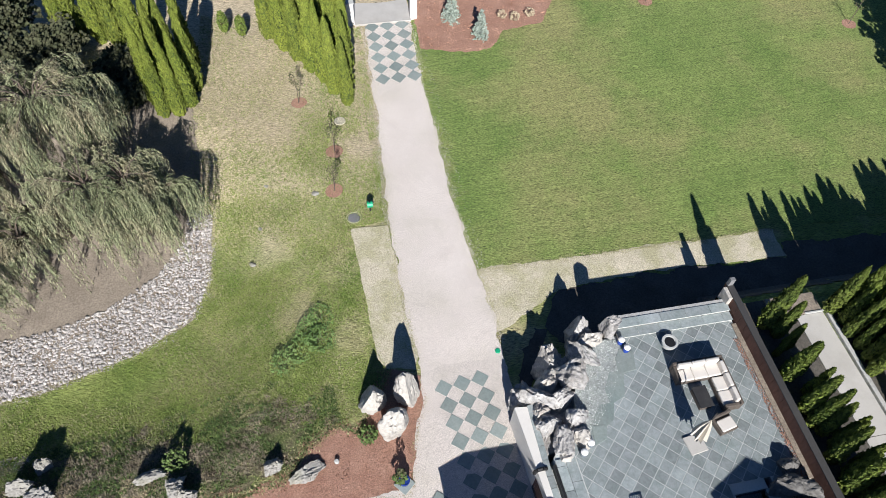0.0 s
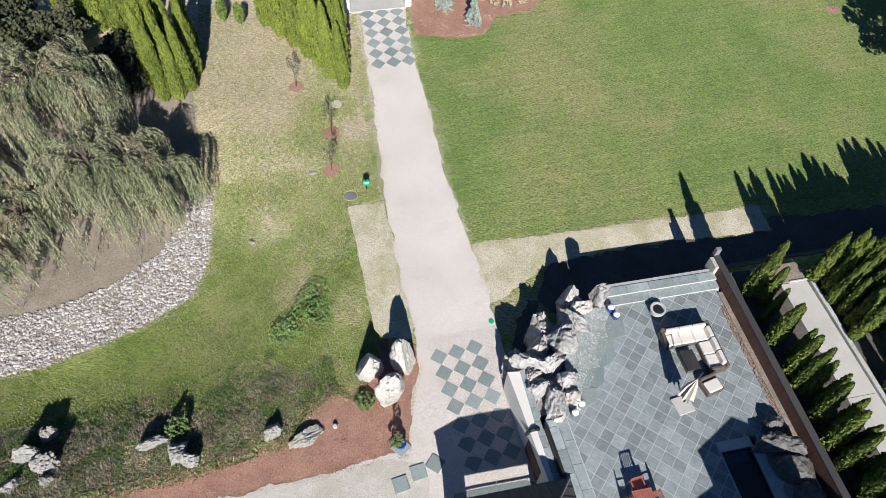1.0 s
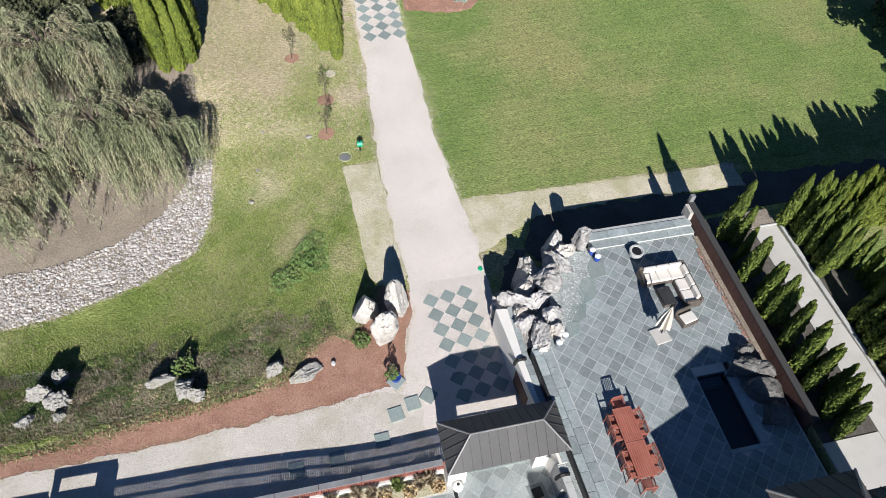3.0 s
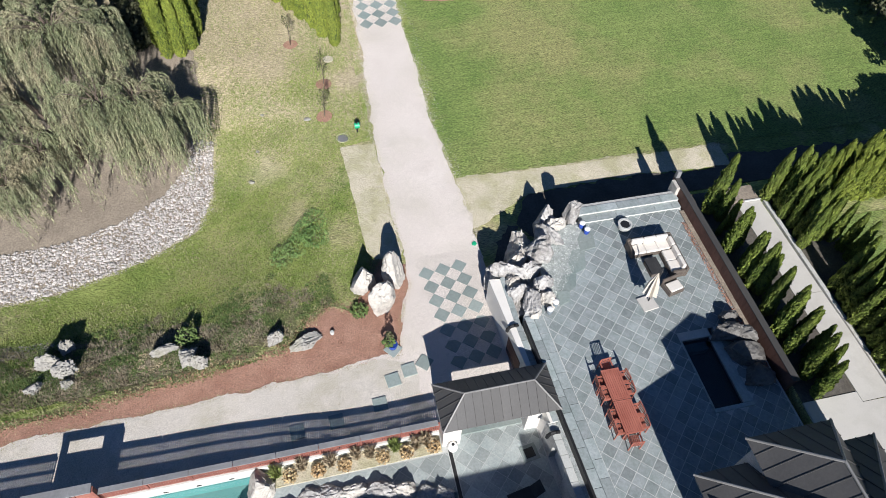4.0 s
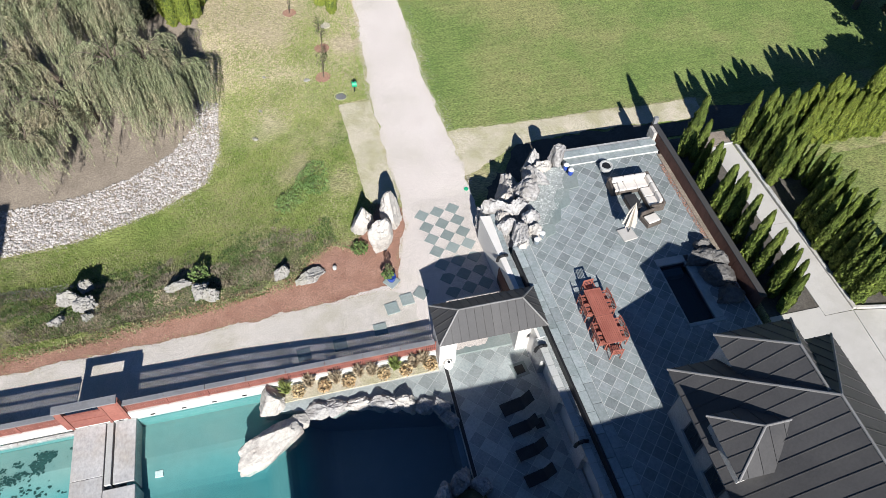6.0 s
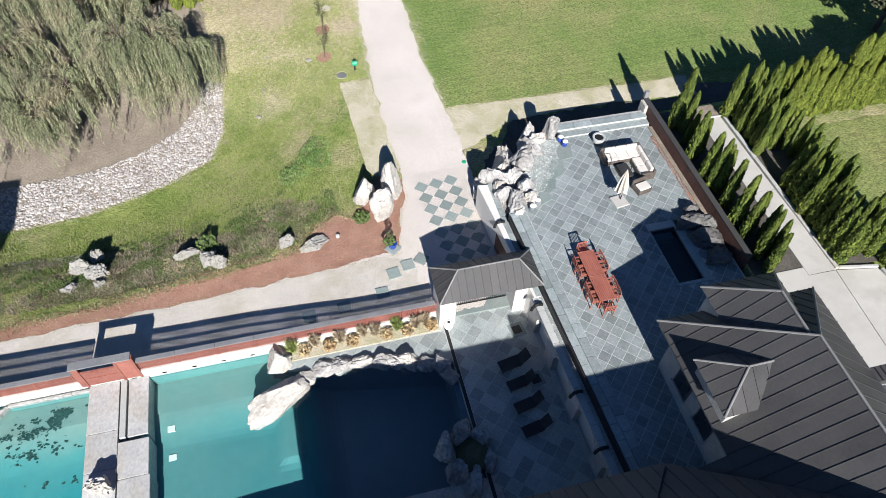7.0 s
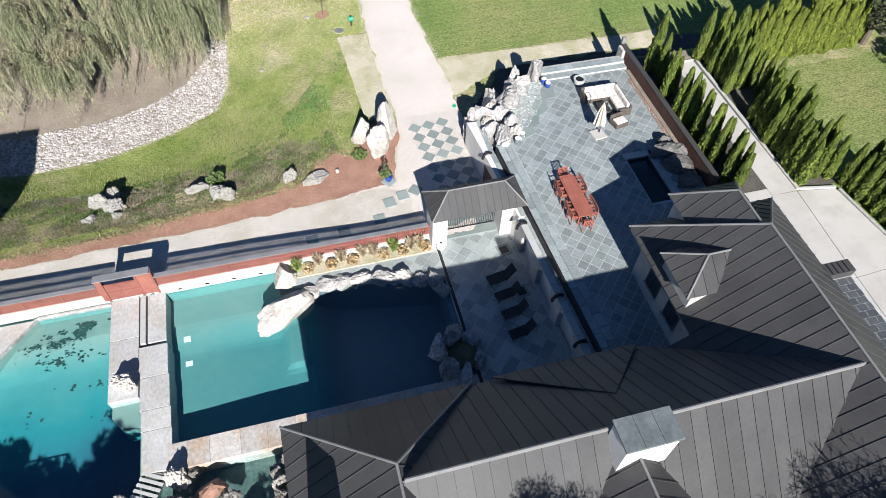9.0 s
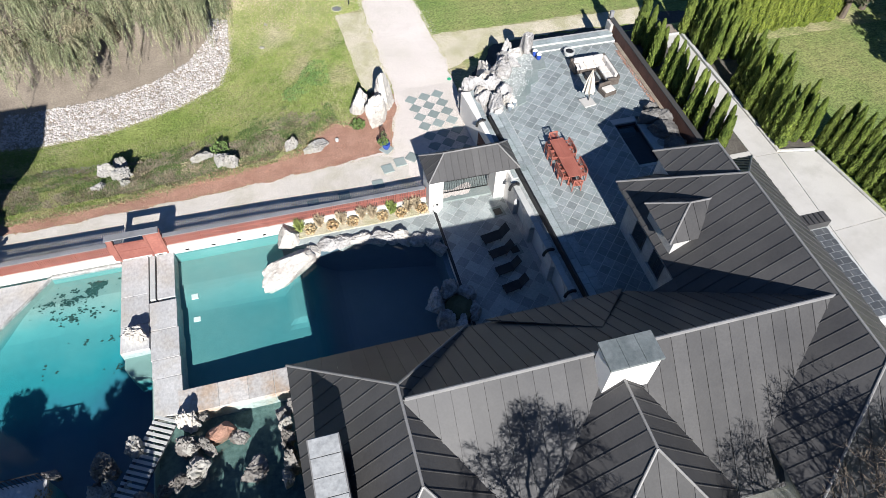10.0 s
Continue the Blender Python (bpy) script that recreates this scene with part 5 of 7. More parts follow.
def leafy(center, size, n, leaf, rng, vs, fs, up=0.3):
    """n leaves strewn through a ball of the given half axes."""
    for _ in range(n):
        d = Vector((rng.gauss(0, 1), rng.gauss(0, 1), rng.gauss(0, 1))).normalized() * rng.uniform(0.45, 1.0) ** 0.5
        p = Vector(center) + Vector((d.x * size[0], d.y * size[1], d.z * size[2]))
        a = Vector((rng.gauss(0, 1), rng.gauss(0, 1), rng.gauss(0, 0.6) + up)).normalized() * leaf * rng.uniform(0.6, 1.3)
        b = a.orthogonal().normalized() * leaf * 0.4
        i = len(vs)
        vs += [tuple(p - a * 0.5), tuple(p + b), tuple(p + a * 0.5), tuple(p - b)]
        fs.append((i, i + 1, i + 2, i + 3))


def spruce(x, y, h, r):
    rng = random.Random(int(x * 7 + y))
    t = thing("blue_spruce", "small blue-grey spruce standing in bark mulch", "tree", x, y, height(x, y), group="spruces")
    part("trunk", rod(bmesh.new(), (0, 0, 0), (0, 0, h * 0.95), 0.06, 0.01), "bark", t)
    vs, fs = [], []
    layers = int(h / 0.16)
    for k in range(layers):
        z = 0.15 + (h - 0.2) * k / layers
        rr = r * (1 - k / layers) ** 0.9 + 0.03
        n = max(5, int(22 * rr / r))
        for j in range(n):
            a = rng.uniform(0, 6.283)
            for s in range(4):
                q = rr * (0.35 + 0.2 * s) * rng.uniform(0.85, 1.1)
                leafy((q * math.cos(a), q * math.sin(a), z - 0.12 * q + rng.uniform(-0.03, 0.03)), (0.07, 0.07, 0.05), 2, 0.13, rng, vs, fs)
    raw("crown", vs, fs, "spruce", t)


spruce(10.3, 38.9, 2.4, 0.62)
spruce(8.6, 41.0, 2.6, 0.7)


def shrub(name, label, x, y, h, r, material, leaves=160, leaf=0.12, group=""):
    rng = random.Random(int(x * 31 + y * 17))
    t = thing(name, label, "shrub", x, y, height(x, y), group=group)
    for k in range(5):
        a = k * 1.256
        part("stem", rod(bmesh.new(), (0, 0, 0), (0.45 * r * math.cos(a), 0.45 * r * math.sin(a), h * 0.75), 0.015, 0.006, 4), "bark", t)
    vs, fs = [], []
    leafy((0, 0, h * 0.55), (r, r, h * 0.45), leaves, leaf, rng, vs, fs)
    raw("foliage", vs, fs, material, t)
    return t


for x, y in ((12.3, 40.6), (13.2, 40.3), (14.4, 40.6)):
    shrub("dry_shrub", "small brown winter shrub in the mulch bed", x, y, 0.7, 0.38, "plume", 120, 0.12, "shrubs at the lawn")
for x, y in ((-6.1, 41.2), (-7.3, 41.8)):
    shrub("young_cedar", "young round cedar in dry grass", x, y, 1.9, 0.36, "arbor", 520, 0.14, "young cedars")


def sapling(x, y, h, label):
    rng = random.Random(int(x * 13 + y * 5))
    t = thing("sapling", label, "tree", x, y, height(x, y), group="saplings")
    bm = bmesh.new()
    rod(bm, (0, 0, -0.05), (0.04, 0.02, h * 0.6), 0.03, 0.022, 6)
    rod(bm, (0.04, 0.02, h * 0.6), (0.0, 0.05, h), 0.022, 0.006, 5)
    vs, fs = [], []
    for k in range(12):
        z = h * rng.uniform(0.4, 0.95)
        a = rng.uniform(0, 6.283)
        e = (0.28 * math.cos(a), 0.28 * math.sin(a), z + 0.35)
        rod(bm, (0.03, 0.02, z), e, 0.012, 0.004, 4)
        leafy(e, (0.14, 0.14, 0.16), 8, 0.10, rng, vs, fs)
    part("trunk", bm, "bark", t)
    raw("foliage", vs, fs, "red_leaf", t)
    ring = drape("mulch_ring", [(x + 0.55 * math.cos(k * 0.524), y + 0.5 * math.sin(k * 0.524)) for k in range(12)], "mulch", "ring of bark mulch round a sapling", "mulch", 0.06, 0.06)


for x, y in ((-2.8, 34.4), (-0.95, 30.0), (-1.25, 27.0)):
    sapling(x, y, 2.1, "thin young tree with few dark leaves in a mulch ring")
sapling(38.2, 36.5, 2.6, "thin young tree with russet leaves in a mulch ring")
sapling(23.6, 41.0, 2.0, "thin bare young tree in a mulch ring")


def conifer(x, y, h, r, label, material="arbor_dark"):
    rng = random.Random(int(x + y * 3))
    t = thing("conifer", label, "tree", x, y, height(x, y))
    part("trunk", rod(bmesh.new(), (0, 0, -0.2), (0, 0, h * 0.95), 0.2, 0.02, 8), "bark", t)
    vs, fs = [], []
    for k in range(int(h * 26)):
        f = k / (h * 26)
        z, a = 0.6 + (h - 0.7) * f, rng.uniform(0, 6.283)
        rr = r * (1 - f) ** 0.6 * rng.uniform(0.75, 1.05)
        for s in range(7):
            q = rr * (0.3 + 0.12 * s)
            leafy((q * math.cos(a), q * math.sin(a), z - 0.16 * q), (0.2, 0.2, 0.12), 3, 0.3, rng, vs, fs)
    raw("crown", vs, fs, material, t)


conifer(43.0, 30.5, 7.5, 2.4, "dark spreading conifer at the lawn's edge")
broad_tree_spots = ((41.6, 27.2, 8.0, 3.6), (42.6, 33.0, 9.0, 3.8), (41.4, 22.0, 6.5, 2.6))
conifer(-23.9, 5.4, 3.4, 1.1, "small dark conifer behind the fence")
# Out of view; added for its shadow, black so it stays out of reflections
shadow_building = thing("pool_house", "unseen building west of the pool, added to cast its straight-edged shadow", "building", -27.9, 1.0, -0.6)
part("wall", boxed(-3.4, -2, 0, 3.4, 2, 10.2), "black", shadow_building)
part("roof", boxed(-3.6, -2.2, 10.2, 3.5, 2.05, 10.45, 0.02), "roof", shadow_building)


def broad_tree(x, y, h, r, label, seed, clumps=46):
    """A broad evergreen: boughs that end in loose clumps of leaves, with gaps between them."""
    rng = random.Random(seed)
    t = thing("broad_tree", label, "tree", x, y, height(x, y) if y > -4 else -0.5)
    tr = bmesh.new()
    rod(tr, (0, 0, -0.3), (0.1, 0.1, h * 0.7), 0.26, 0.1, 8)
    vs, fs = [], []
    for k in range(clumps):
        d = Vector((rng.gauss(0, 1), rng.gauss(0, 1), rng.gauss(0, 0.8))).normalized() * rng.uniform(0.35, 1.0)
        p = Vector((d.x * r, d.y * r, h * 0.64 + d.z * h * 0.36))
        rod(tr, (0.05, 0.05, max(1.0, p.z * 0.6)), p, 0.06, 0.02, 4)
        q = rng.uniform(0.35, 0.85)
        leafy(p, (q, q, q * 0.7), int(150 * q), 0.26, rng, vs, fs)
    part("trunk", tr, "bark", t)
    raw("crown", vs, fs, "bush", t)


# Out-of-view trees added as shadow casters; heights set where the shade ends
for k, (x, y, h, r) in enumerate(((-30, -20, 10, 2.6), (-27.2, -21, 10.4, 2.4), (-24.6, -20, 9.6, 2.3), (-22.2, -21, 10.6, 2.5), (-19.8, -20, 9.6, 2.2), (-17.6, -20.6, 11.6, 1.8), (-15.6, -21, 8.6, 1.6), (-13.0, -20.4, 7.4, 1.7), (-10.6, -20.6, 7.6, 1.8), (-8.4, -20.8, 8.6, 1.6),
                                  (-23.4, -18.4, 9.4, 2.2), (-28.6, -18.6, 9.2, 2.4), (-21, -18.6, 8.6, 2.0), (-25.8, -18.8, 8.4, 2.2), (-17.0, -18.6, 8.0, 1.6))):
    broad_tree(x, y, h - (0.5 if x < -18 else 0), r, "unseen broad evergreen south of the pools, added to shade the water", 600 + k, 64 if x < -18 else 44)
for k, (x, y, h, r) in enumerate(broad_tree_spots):
    broad_tree(x, y, h, r, "dark spreading evergreen at the lawn's edge", 670 + k, 90)
broad_tree(37.5, 1.0, 8.0, 3.8, "broad dark tree beside the east lawn", 631, 90)
broad_tree(41.0, 4.5, 9.0, 4.0, "broad dark tree beside the east lawn", 632, 90)
for k, (x, y, h, r) in enumerate(((35.4, 12.6, 4.6, 1.6), (37.6, 13.2, 5.2, 1.9), (40.5, 13.0, 5.4, 2.2), (43.5, 14.5, 6, 2.4))):
    broad_tree(x, y, h, r, "dark bushy tree at the end of the hedge", 660 + k, 50)
# The first three low bushes are added to stand in for black shaded ground
for k, (x, y, h, r) in enumerate(((-14.9, 35.4, 1.2, 1.5), (-13.0, 36.6, 1.0, 1.2), (-14.0, 38.6, 1.4, 1.5), (-16.4, 37.4, 1.8, 1.6), (-19.5, 38.5, 3.6, 1.9), (-22.5, 39.5, 4.2, 2.2), (-25.5, 38.0, 4.5, 2.4), (-17.6, 40.2, 3.2, 1.5), (-21, 42.5, 4.5, 2.2), (-25, 43.5, 5, 2.6))):
    broad_tree(x, y, h, r, "dark bush behind the willow, the lowest standing in for shaded ground", 640 + k, 40)


def bare_tree(x, y, trunk, limb, label, seed):
    """A leafless round-headed tree with many fine twigs."""
    rng = random.Random(seed)
    t = thing("bare_tree", label, "tree", x, y, 0)
    bm = bmesh.new()
    vs, fs = [], []

    def twig(p, q, r):
        side = (q - p).orthogonal().normalized()
        up = (q - p).cross(side).normalized()
        i = len(vs)
        for c, w in ((p, r), (q, r * 0.7)):
            vs.extend(tuple(c + (side * math.cos(a) + up * math.sin(a)) * w) for a in (0, 2.1, 4.2))
        fs.extend((i + a, i + b, i + 3 + b, i + 3 + a) for a, b in ((0, 1), (1, 2), (2, 0)))

    def grow(p, d, length, r, depth):
        q = p + d * length
        if depth < 4:
            rod(bm, p, q, r, r * 0.74, 6)
        else:
            twig(p, q, max(r, 0.010))
        if depth == 9:
            return
        for _ in range(3 if depth < 5 else 2):
            e = (d + Vector((rng.gauss(0, 0.55), rng.gauss(0, 0.55), rng.gauss(0.02, 0.4)))).normalized()
            grow(p + d * length * rng.uniform(0.65, 1.0), e, length * rng.uniform(0.68, 0.86), r * 0.6, depth + 1)

    rod(bm, (0, 0, -0.3), (0.1, 0.05, trunk), 0.24, 0.16, 8)
    for k in range(4):
        e = Vector((0.8 * math.cos(k * 1.57), 0.8 * math.sin(k * 1.57), 0.9)).normalized()
        grow(Vector((0.1, 0.05, trunk - 0.1 * k)), e, limb, 0.075, 1)
    part("trunk", bm, "bark", t, "grey-brown trunk and limbs")
    tagged(raw("twigs", vs, fs, "bark", t, "bare fine twigs"), kind="stuff")


bare_tree(-0.5, -22.0, 9.3, 1.25, "leafless tree south of the house", 3)
bare_tree(10.9, -22.0, 5.8, 1.75, "leafless tree south of the house", 7)
bare_tree(14.4, -22.6, 6.2, 1.7, "leafless tree south of the house", 12)

# ---- loose growth, cobbles and chips (uncountable) ----
def grass_stuff(name, polygon, n, size, material, label, seed, keep=None):
    rng = random.Random(seed)
    xs, ys = [p[0] for p in polygon], [p[1] for p in polygon]
    vs, fs = [], []
    tries = 0
    while len(fs) < n * 3 and tries < n * 12:
        tries += 1
        x, y = rng.uniform(min(xs), max(xs)), rng.uniform(min(ys), max(ys))
        if not inside(x, y, polygon) or (keep and not keep(x, y, rng)):
            continue
        z = height(x, y) + 0.03 * noise.noise((x * 0.5, y * 0.5, 0))
        s = size * rng.uniform(0.6, 1.5)
        for _ in range(3):
            a = rng.uniform(0, 6.283)
            lx, ly = math.cos(a) * s, math.sin(a) * s
            i = len(vs)
            vs += [(x - ly * 0.22, y + lx * 0.22, z), (x + ly * 0.22, y - lx * 0.22, z), (x + lx * 0.9, y + ly * 0.9, z + s * rng.uniform(0.7, 1.3))]
            fs.append((i, i + 1, i + 2))
    ob = raw(name, vs, fs, material)
    return tagged(ob, label, "grass", kind="stuff")


MEADOW = [(-27, 9.5), (-12, 10.2), (-5, 11), (-1.5, 13.2), (0.1, 15.4), (-0.6, 24), (1.4, 24.4), (1.7, 30), (2.0, 36), (0, 42), (-9, 44), (-10, 30), (-8.6, 27), (-9, 23.5), (-10, 21), (-13, 19.4), (-18, 18.1), (-27, 17.4)]
thick = lambda x, y, r: r.random() > 0.9 * smooth_step(26.0, 35.0, y + 3.0 * noise.noise((x * 0.4, y * 0.4, 1)) - 5.0 * smooth_step(-5.0, 0.0, x)) and (r.random() < 0.12 or not inside(x, y, BANK_SOIL)) and noise.noise((x * 0.35, y * 0.35, 7)) + r.uniform(-0.4, 0.4) > 0.0
grass_stuff("meadow_grass", MEADOW, 80000, 0.065, "blade", "tufts of green meadow grass", 21, thick)
grass_stuff("dry_grass", MEADOW, 26000, 0.07, "straw_blade", "tufts of dry tan grass", 22, lambda x, y, r: (r.random() < 0.3 or not inside(x, y, BANK_SOIL)) and noise.noise((x * 0.3, y * 0.3, 2)) + r.uniform(-0.4, 0.4) > 0.1 - (0.35 if y > 29 else 0))
grass_stuff("lawn_grass", [(6.6, 20.4), (33, 20.4), (34, 41), (6.4, 37)], 40000, 0.04, "blade", "short blades of mown lawn", 23)
BANK = [(-24, 10.0), (-12, 10.4), (-5, 11.1), (-2.4, 13.0), (-2.6, 15.0), (-6, 16.0), (-10, 15.6), (-17, 15.0), (-24, 14.8)]
grass_stuff("bank_weeds", BANK, 24000, 0.085, "weed", "dark weeds and ivy on the bank", 24, lambda x, y, r: noise.noise((x * 0.55, y * 0.9, 4)) + 0.5 * noise.noise((x * 2.2, y * 2.2, 9)) + r.uniform(-0.2, 0.2) > -0.05 + 0.4 * smooth_step(13.0, 16.5, y))
grass_stuff("dead_weeds", BANK, 16000, 0.1, "dead_weed", "dead brown and grey weed stalks on the bank", 26, lambda x, y, r: noise.noise((x * 0.3, y * 0.8, 11)) + 0.6 * noise.noise((x * 1.6, y * 1.6, 5)) + r.uniform(-0.15, 0.15) > -0.05 + 0.5 * smooth_step(12.8, 15.5, y))
grass_stuff("bank_litter", BANK, 15000, 0.06, "straw_blade", "dry stalks on the bank", 25)


def cobbles():
    rng = random.Random(8)
    protos = []
    for k in range(6):
        bm = bmesh.new()
        bmesh.ops.create_icosphere(bm, subdivisions=1, radius=1.0)
        for v in bm.verts:
            v.co *= 1 + 0.3 * noise.noise(v.co * 1.7 + Vector((k * 9, 0, 0)))
            v.co.z *= 0.6
        protos.append(([v.co.copy() for v in bm.verts], [[v.index for v in f.verts] for f in bm.faces]))
        bm.free()
    bed = bpy.data.objects["river_bed"]
    vs, fs, single, made = [], [], {}, 0
    for _ in range(24000):
        x, y = rng.uniform(-25, -8.7), rng.uniform(17.6, 28.6)
        if not inside(x, y, RIVER):
            continue
        s = rng.choice((0.035, 0.042, 0.05, 0.06, 0.07, 0.105)) * rng.uniform(0.8, 1.2)
        m = pose(x, y, height(x, y) + 0.05 + 0.25 * s, rng.uniform(-20, 20), rng.uniform(-20, 20), rng.uniform(0, 360)) @ Matrix.Diagonal((s, s * rng.uniform(0.65, 1), s, 1))
        k = rng.randrange(6)
        if s > 0.1 and made < 300:
            made += 1
            if k not in single:
                bm = bmesh.new()
                pv = [bm.verts.new(v) for v in protos[k][0]]
                for f in protos[k][1]:
                    bm.faces.new([pv[i] for i in f])
                single[k] = part("cobble", bm, "cobble", bed)
                single[k].matrix_basis = m
            else:
                twin(single[k], m, bed)
        else:
            i = len(vs)
            vs += [tuple(m @ v) for v in protos[k][0]]
            fs += [tuple(i + j for j in f) for f in protos[k][1]]
    tagged(raw("cobbles", vs, fs, "cobble"), "pale rounded cobbles covering the river bed", "cobbles", kind="stuff")


cobbles()


def chips(name, polygon, n, size, material, label, seed, z0=0.06, flat=None):
    rng = random.Random(seed)
    xs, ys = [p[0] for p in polygon], [p[1] for p in polygon]
    vs, fs = [], []
    for _ in range(n):
        x, y = rng.uniform(min(xs), max(xs)), rng.uniform(min(ys), max(ys))
        if not inside(x, y, polygon):
            continue
        z = (flat if flat is not None else height(x, y) + 0.03 * noise.noise((x * 0.5, y * 0.5, 0))) + z0
        a, s = rng.uniform(0, 6.283), size * rng.uniform(0.5, 1.5)
        c, d = math.cos(a) * s, math.sin(a) * s
        i = len(vs)
        vs += [(x - c, y - d, z), (x + d * 0.4, y - c * 0.4, z), (x + c, y + d, z), (x - d * 0.4, y + c * 0.4, z), (x, y, z + s * rng.uniform(0.25, 0.7))]
        fs += [(i, i + 1, i + 4), (i + 1, i + 2, i + 4), (i + 2, i + 3, i + 4), (i + 3, i, i + 4)]
    return tagged(raw(name, vs, fs, material), label, "chips", kind="stuff")


def fringe(name, outline, n, width, size, material, label, seed, blades=False, part_of=None):
    """Loose bits or grass blades strewn along an outline, so that two surfaces run into one another."""
    rng = random.Random(seed)
    segs = [(a, b, math.hypot(b[0] - a[0], b[1] - a[1])) for a, b in zip(outline, outline[1:])]
    total = sum(g[2] for g in segs)
    vs, fs = [], []
    for a, b, long in segs:
        for _ in range(int(n * long / total)):
            f = rng.random()
            x, y = a[0] + (b[0] - a[0]) * f, a[1] + (b[1] - a[1]) * f
            patch = 0.5 + 0.9 * noise.noise((x * 0.8, y * 0.8, seed))
            x, y = x + rng.gauss(0, width) * patch, y + rng.gauss(0, width) * patch
            z = height(x, y) + 0.03 * noise.noise((x * 0.5, y * 0.5, 0)) + 0.045
            q, s = rng.uniform(0, 6.283), size * rng.uniform(0.5, 1.5)
            c, d = math.cos(q) * s, math.sin(q) * s
            i = len(vs)
            if blades:
                vs += [(x - d * 0.22, y + c * 0.22, z), (x + d * 0.22, y - c * 0.22, z), (x + c * 0.9, y + d * 0.9, z + s)]
                fs.append((i, i + 1, i + 2))
            else:
                vs += [(x - c, y - d, z), (x + d * 0.45, y - c * 0.45, z), (x + c, y + d, z), (x - d * 0.45, y + c * 0.45, z), (x, y, z + s * rng.uniform(0.25, 0.6))]
                fs += [(i, i + 1, i + 4), (i + 1, i + 2, i + 4), (i + 2, i + 3, i + 4), (i + 3, i, i + 4)]
    return tagged(raw(name, vs, fs, material), label, "grass" if blades else "chips", kind="stuff")


MULCH_TOP = [(-28, 9.2), (-19, 9.4), (-16, 9.6), (-12.6, 9.9), (-8.4, 10.3), (-5.2, 10.7), (-4.0, 12.2), (-2.9, 12.9), (-1.6, 12.2), (-1.2, 13.0), (0.3, 15.2)]
MULCH_FOOT = [(-28, 8.35), (-15.4, 8.55), (-7.9, 8.75), (-3.9, 8.85), (0.4, 8.95), (1.2, 11.9), (1.9, 13.5)]
fringe("bark_litter", MULCH_TOP, 5200, 0.34, 0.045, "mulch_chip", "bark chips strewn into the grass", 51)
fringe("bed_weeds", MULCH_TOP, 3600, 0.3, 0.09, "straw_blade", "dry stalks growing into the mulch", 52, True)
fringe("bed_weeds", MULCH_TOP, 2600, 0.3, 0.09, "weed", "weeds growing into the mulch", 53, True)
fringe("bark_litter", MULCH_FOOT, 2600, 0.16, 0.04, "mulch_chip", "bark chips strewn into the gravel", 54)
fringe("path_weeds", MULCH_FOOT, 2600, 0.22, 0.06, "straw_blade", "dry grass along the gravel path", 55, True)
DRIVE_WEST = [(2.25, 41), (2.2, 35.4), (1.95, 30.4), (1.62, 24), (1.65, 18.8), (1.85, 15.5)]
DRIVE_EAST = [(5.6, 41), (5.4, 35), (5.57, 30.8), (5.55, 25.8), (5.9, 21), (6.3, 17.3), (6.25, 15.7)]
fringe("edge_gravel", DRIVE_WEST, 5200, 0.3, 0.028, "gravel", "gravel strewn over the grass edge", 56)
fringe("edge_gravel", DRIVE_EAST, 4200, 0.26, 0.028, "gravel", "gravel strewn over the lawn edge", 57)
fringe("edge_grass", DRIVE_WEST, 3600, 0.34, 0.055, "straw_blade", "dry grass running into the gravel", 58, True)
fringe("edge_grass", DRIVE_EAST, 3000, 0.24, 0.05, "straw_blade", "dry grass running into the gravel", 59, True)
RIVER_EDGE = [(-8.9, 27.7), (-9.1, 23.7), (-10.1, 21.3), (-13.2, 19.7), (-17.7, 18.4), (-26, 17.7)]
fringe("edge_stones", RIVER_EDGE, 1500, 0.22, 0.045, "cobble", "small cobbles strewn into the grass", 60)
fringe("edge_grass", RIVER_EDGE, 3200, 0.25, 0.07, "straw_blade", "dry grass along the river bed", 61, True)
fringe("straw_litter", [(6.0, 20.2), (21.5, 20.1), (24, 20.1)], 2600, 0.2, 0.06, "straw_blade", "straw strewn over the lawn's edge", 62, True)
chips("bark_chips", MULCH, 15000, 0.042, "mulch_chip", "loose red-brown bark chips", 31)
chips("bark_chips", MULCH_NORTH, 2500, 0.08, "mulch_chip", "loose red-brown bark chips", 32)
chips("drive_stones", DRIVE, 12000, 0.02, "cobble", "loose stones on the gravel drive", 33, 0.065)
chips("bank_litter_chips", [(-16.5, 10.7), (-9.0, 10.6), (-8.6, 12.0), (-16.5, 12.6)], 3500, 0.07, "plume", "dry brown litter on the bank", 36, 0.02)
chips("outcrop_stones", [(-22, 13.8), (-18, 13.9), (-17.6, 14.8), (-21.8, 14.9)], 900, 0.09, "cobble", "pale flat stones lying in the grass", 37, 0.02)
chips("bank_stones", [(-18, 11.2), (-15.5, 11.0), (-15.5, 13), (-18, 13.3)], 700, 0.07, "cobble", "small pale stones on the bank", 34, 0.02)

grass_stuff("verge_grass", [(5.0, 20.0), (6.5, 20.0), (6.0, 30), (6.0, 41), (5.2, 41), (5.1, 28)], 3200, 0.06, "blade", "ragged grass at the gravel's edge", 26, lambda x, y, r: noise.noise((x, y * 1.5, 3)) > r.uniform(-0.3, 0.5) + (0.5 if x < 5.35 else 0))
grass_stuff("verge_grass", [(1.2, 15.8), (2.1, 15.8), (2.0, 24), (2.6, 41), (1.5, 41), (1.2, 24)], 3600, 0.06, "blade", "ragged grass at the gravel's edge", 27, lambda x, y, r: noise.noise((x, y * 1.5, 6)) > r.uniform(-0.3, 0.5) + (0.5 if x > 2.0 else 0))
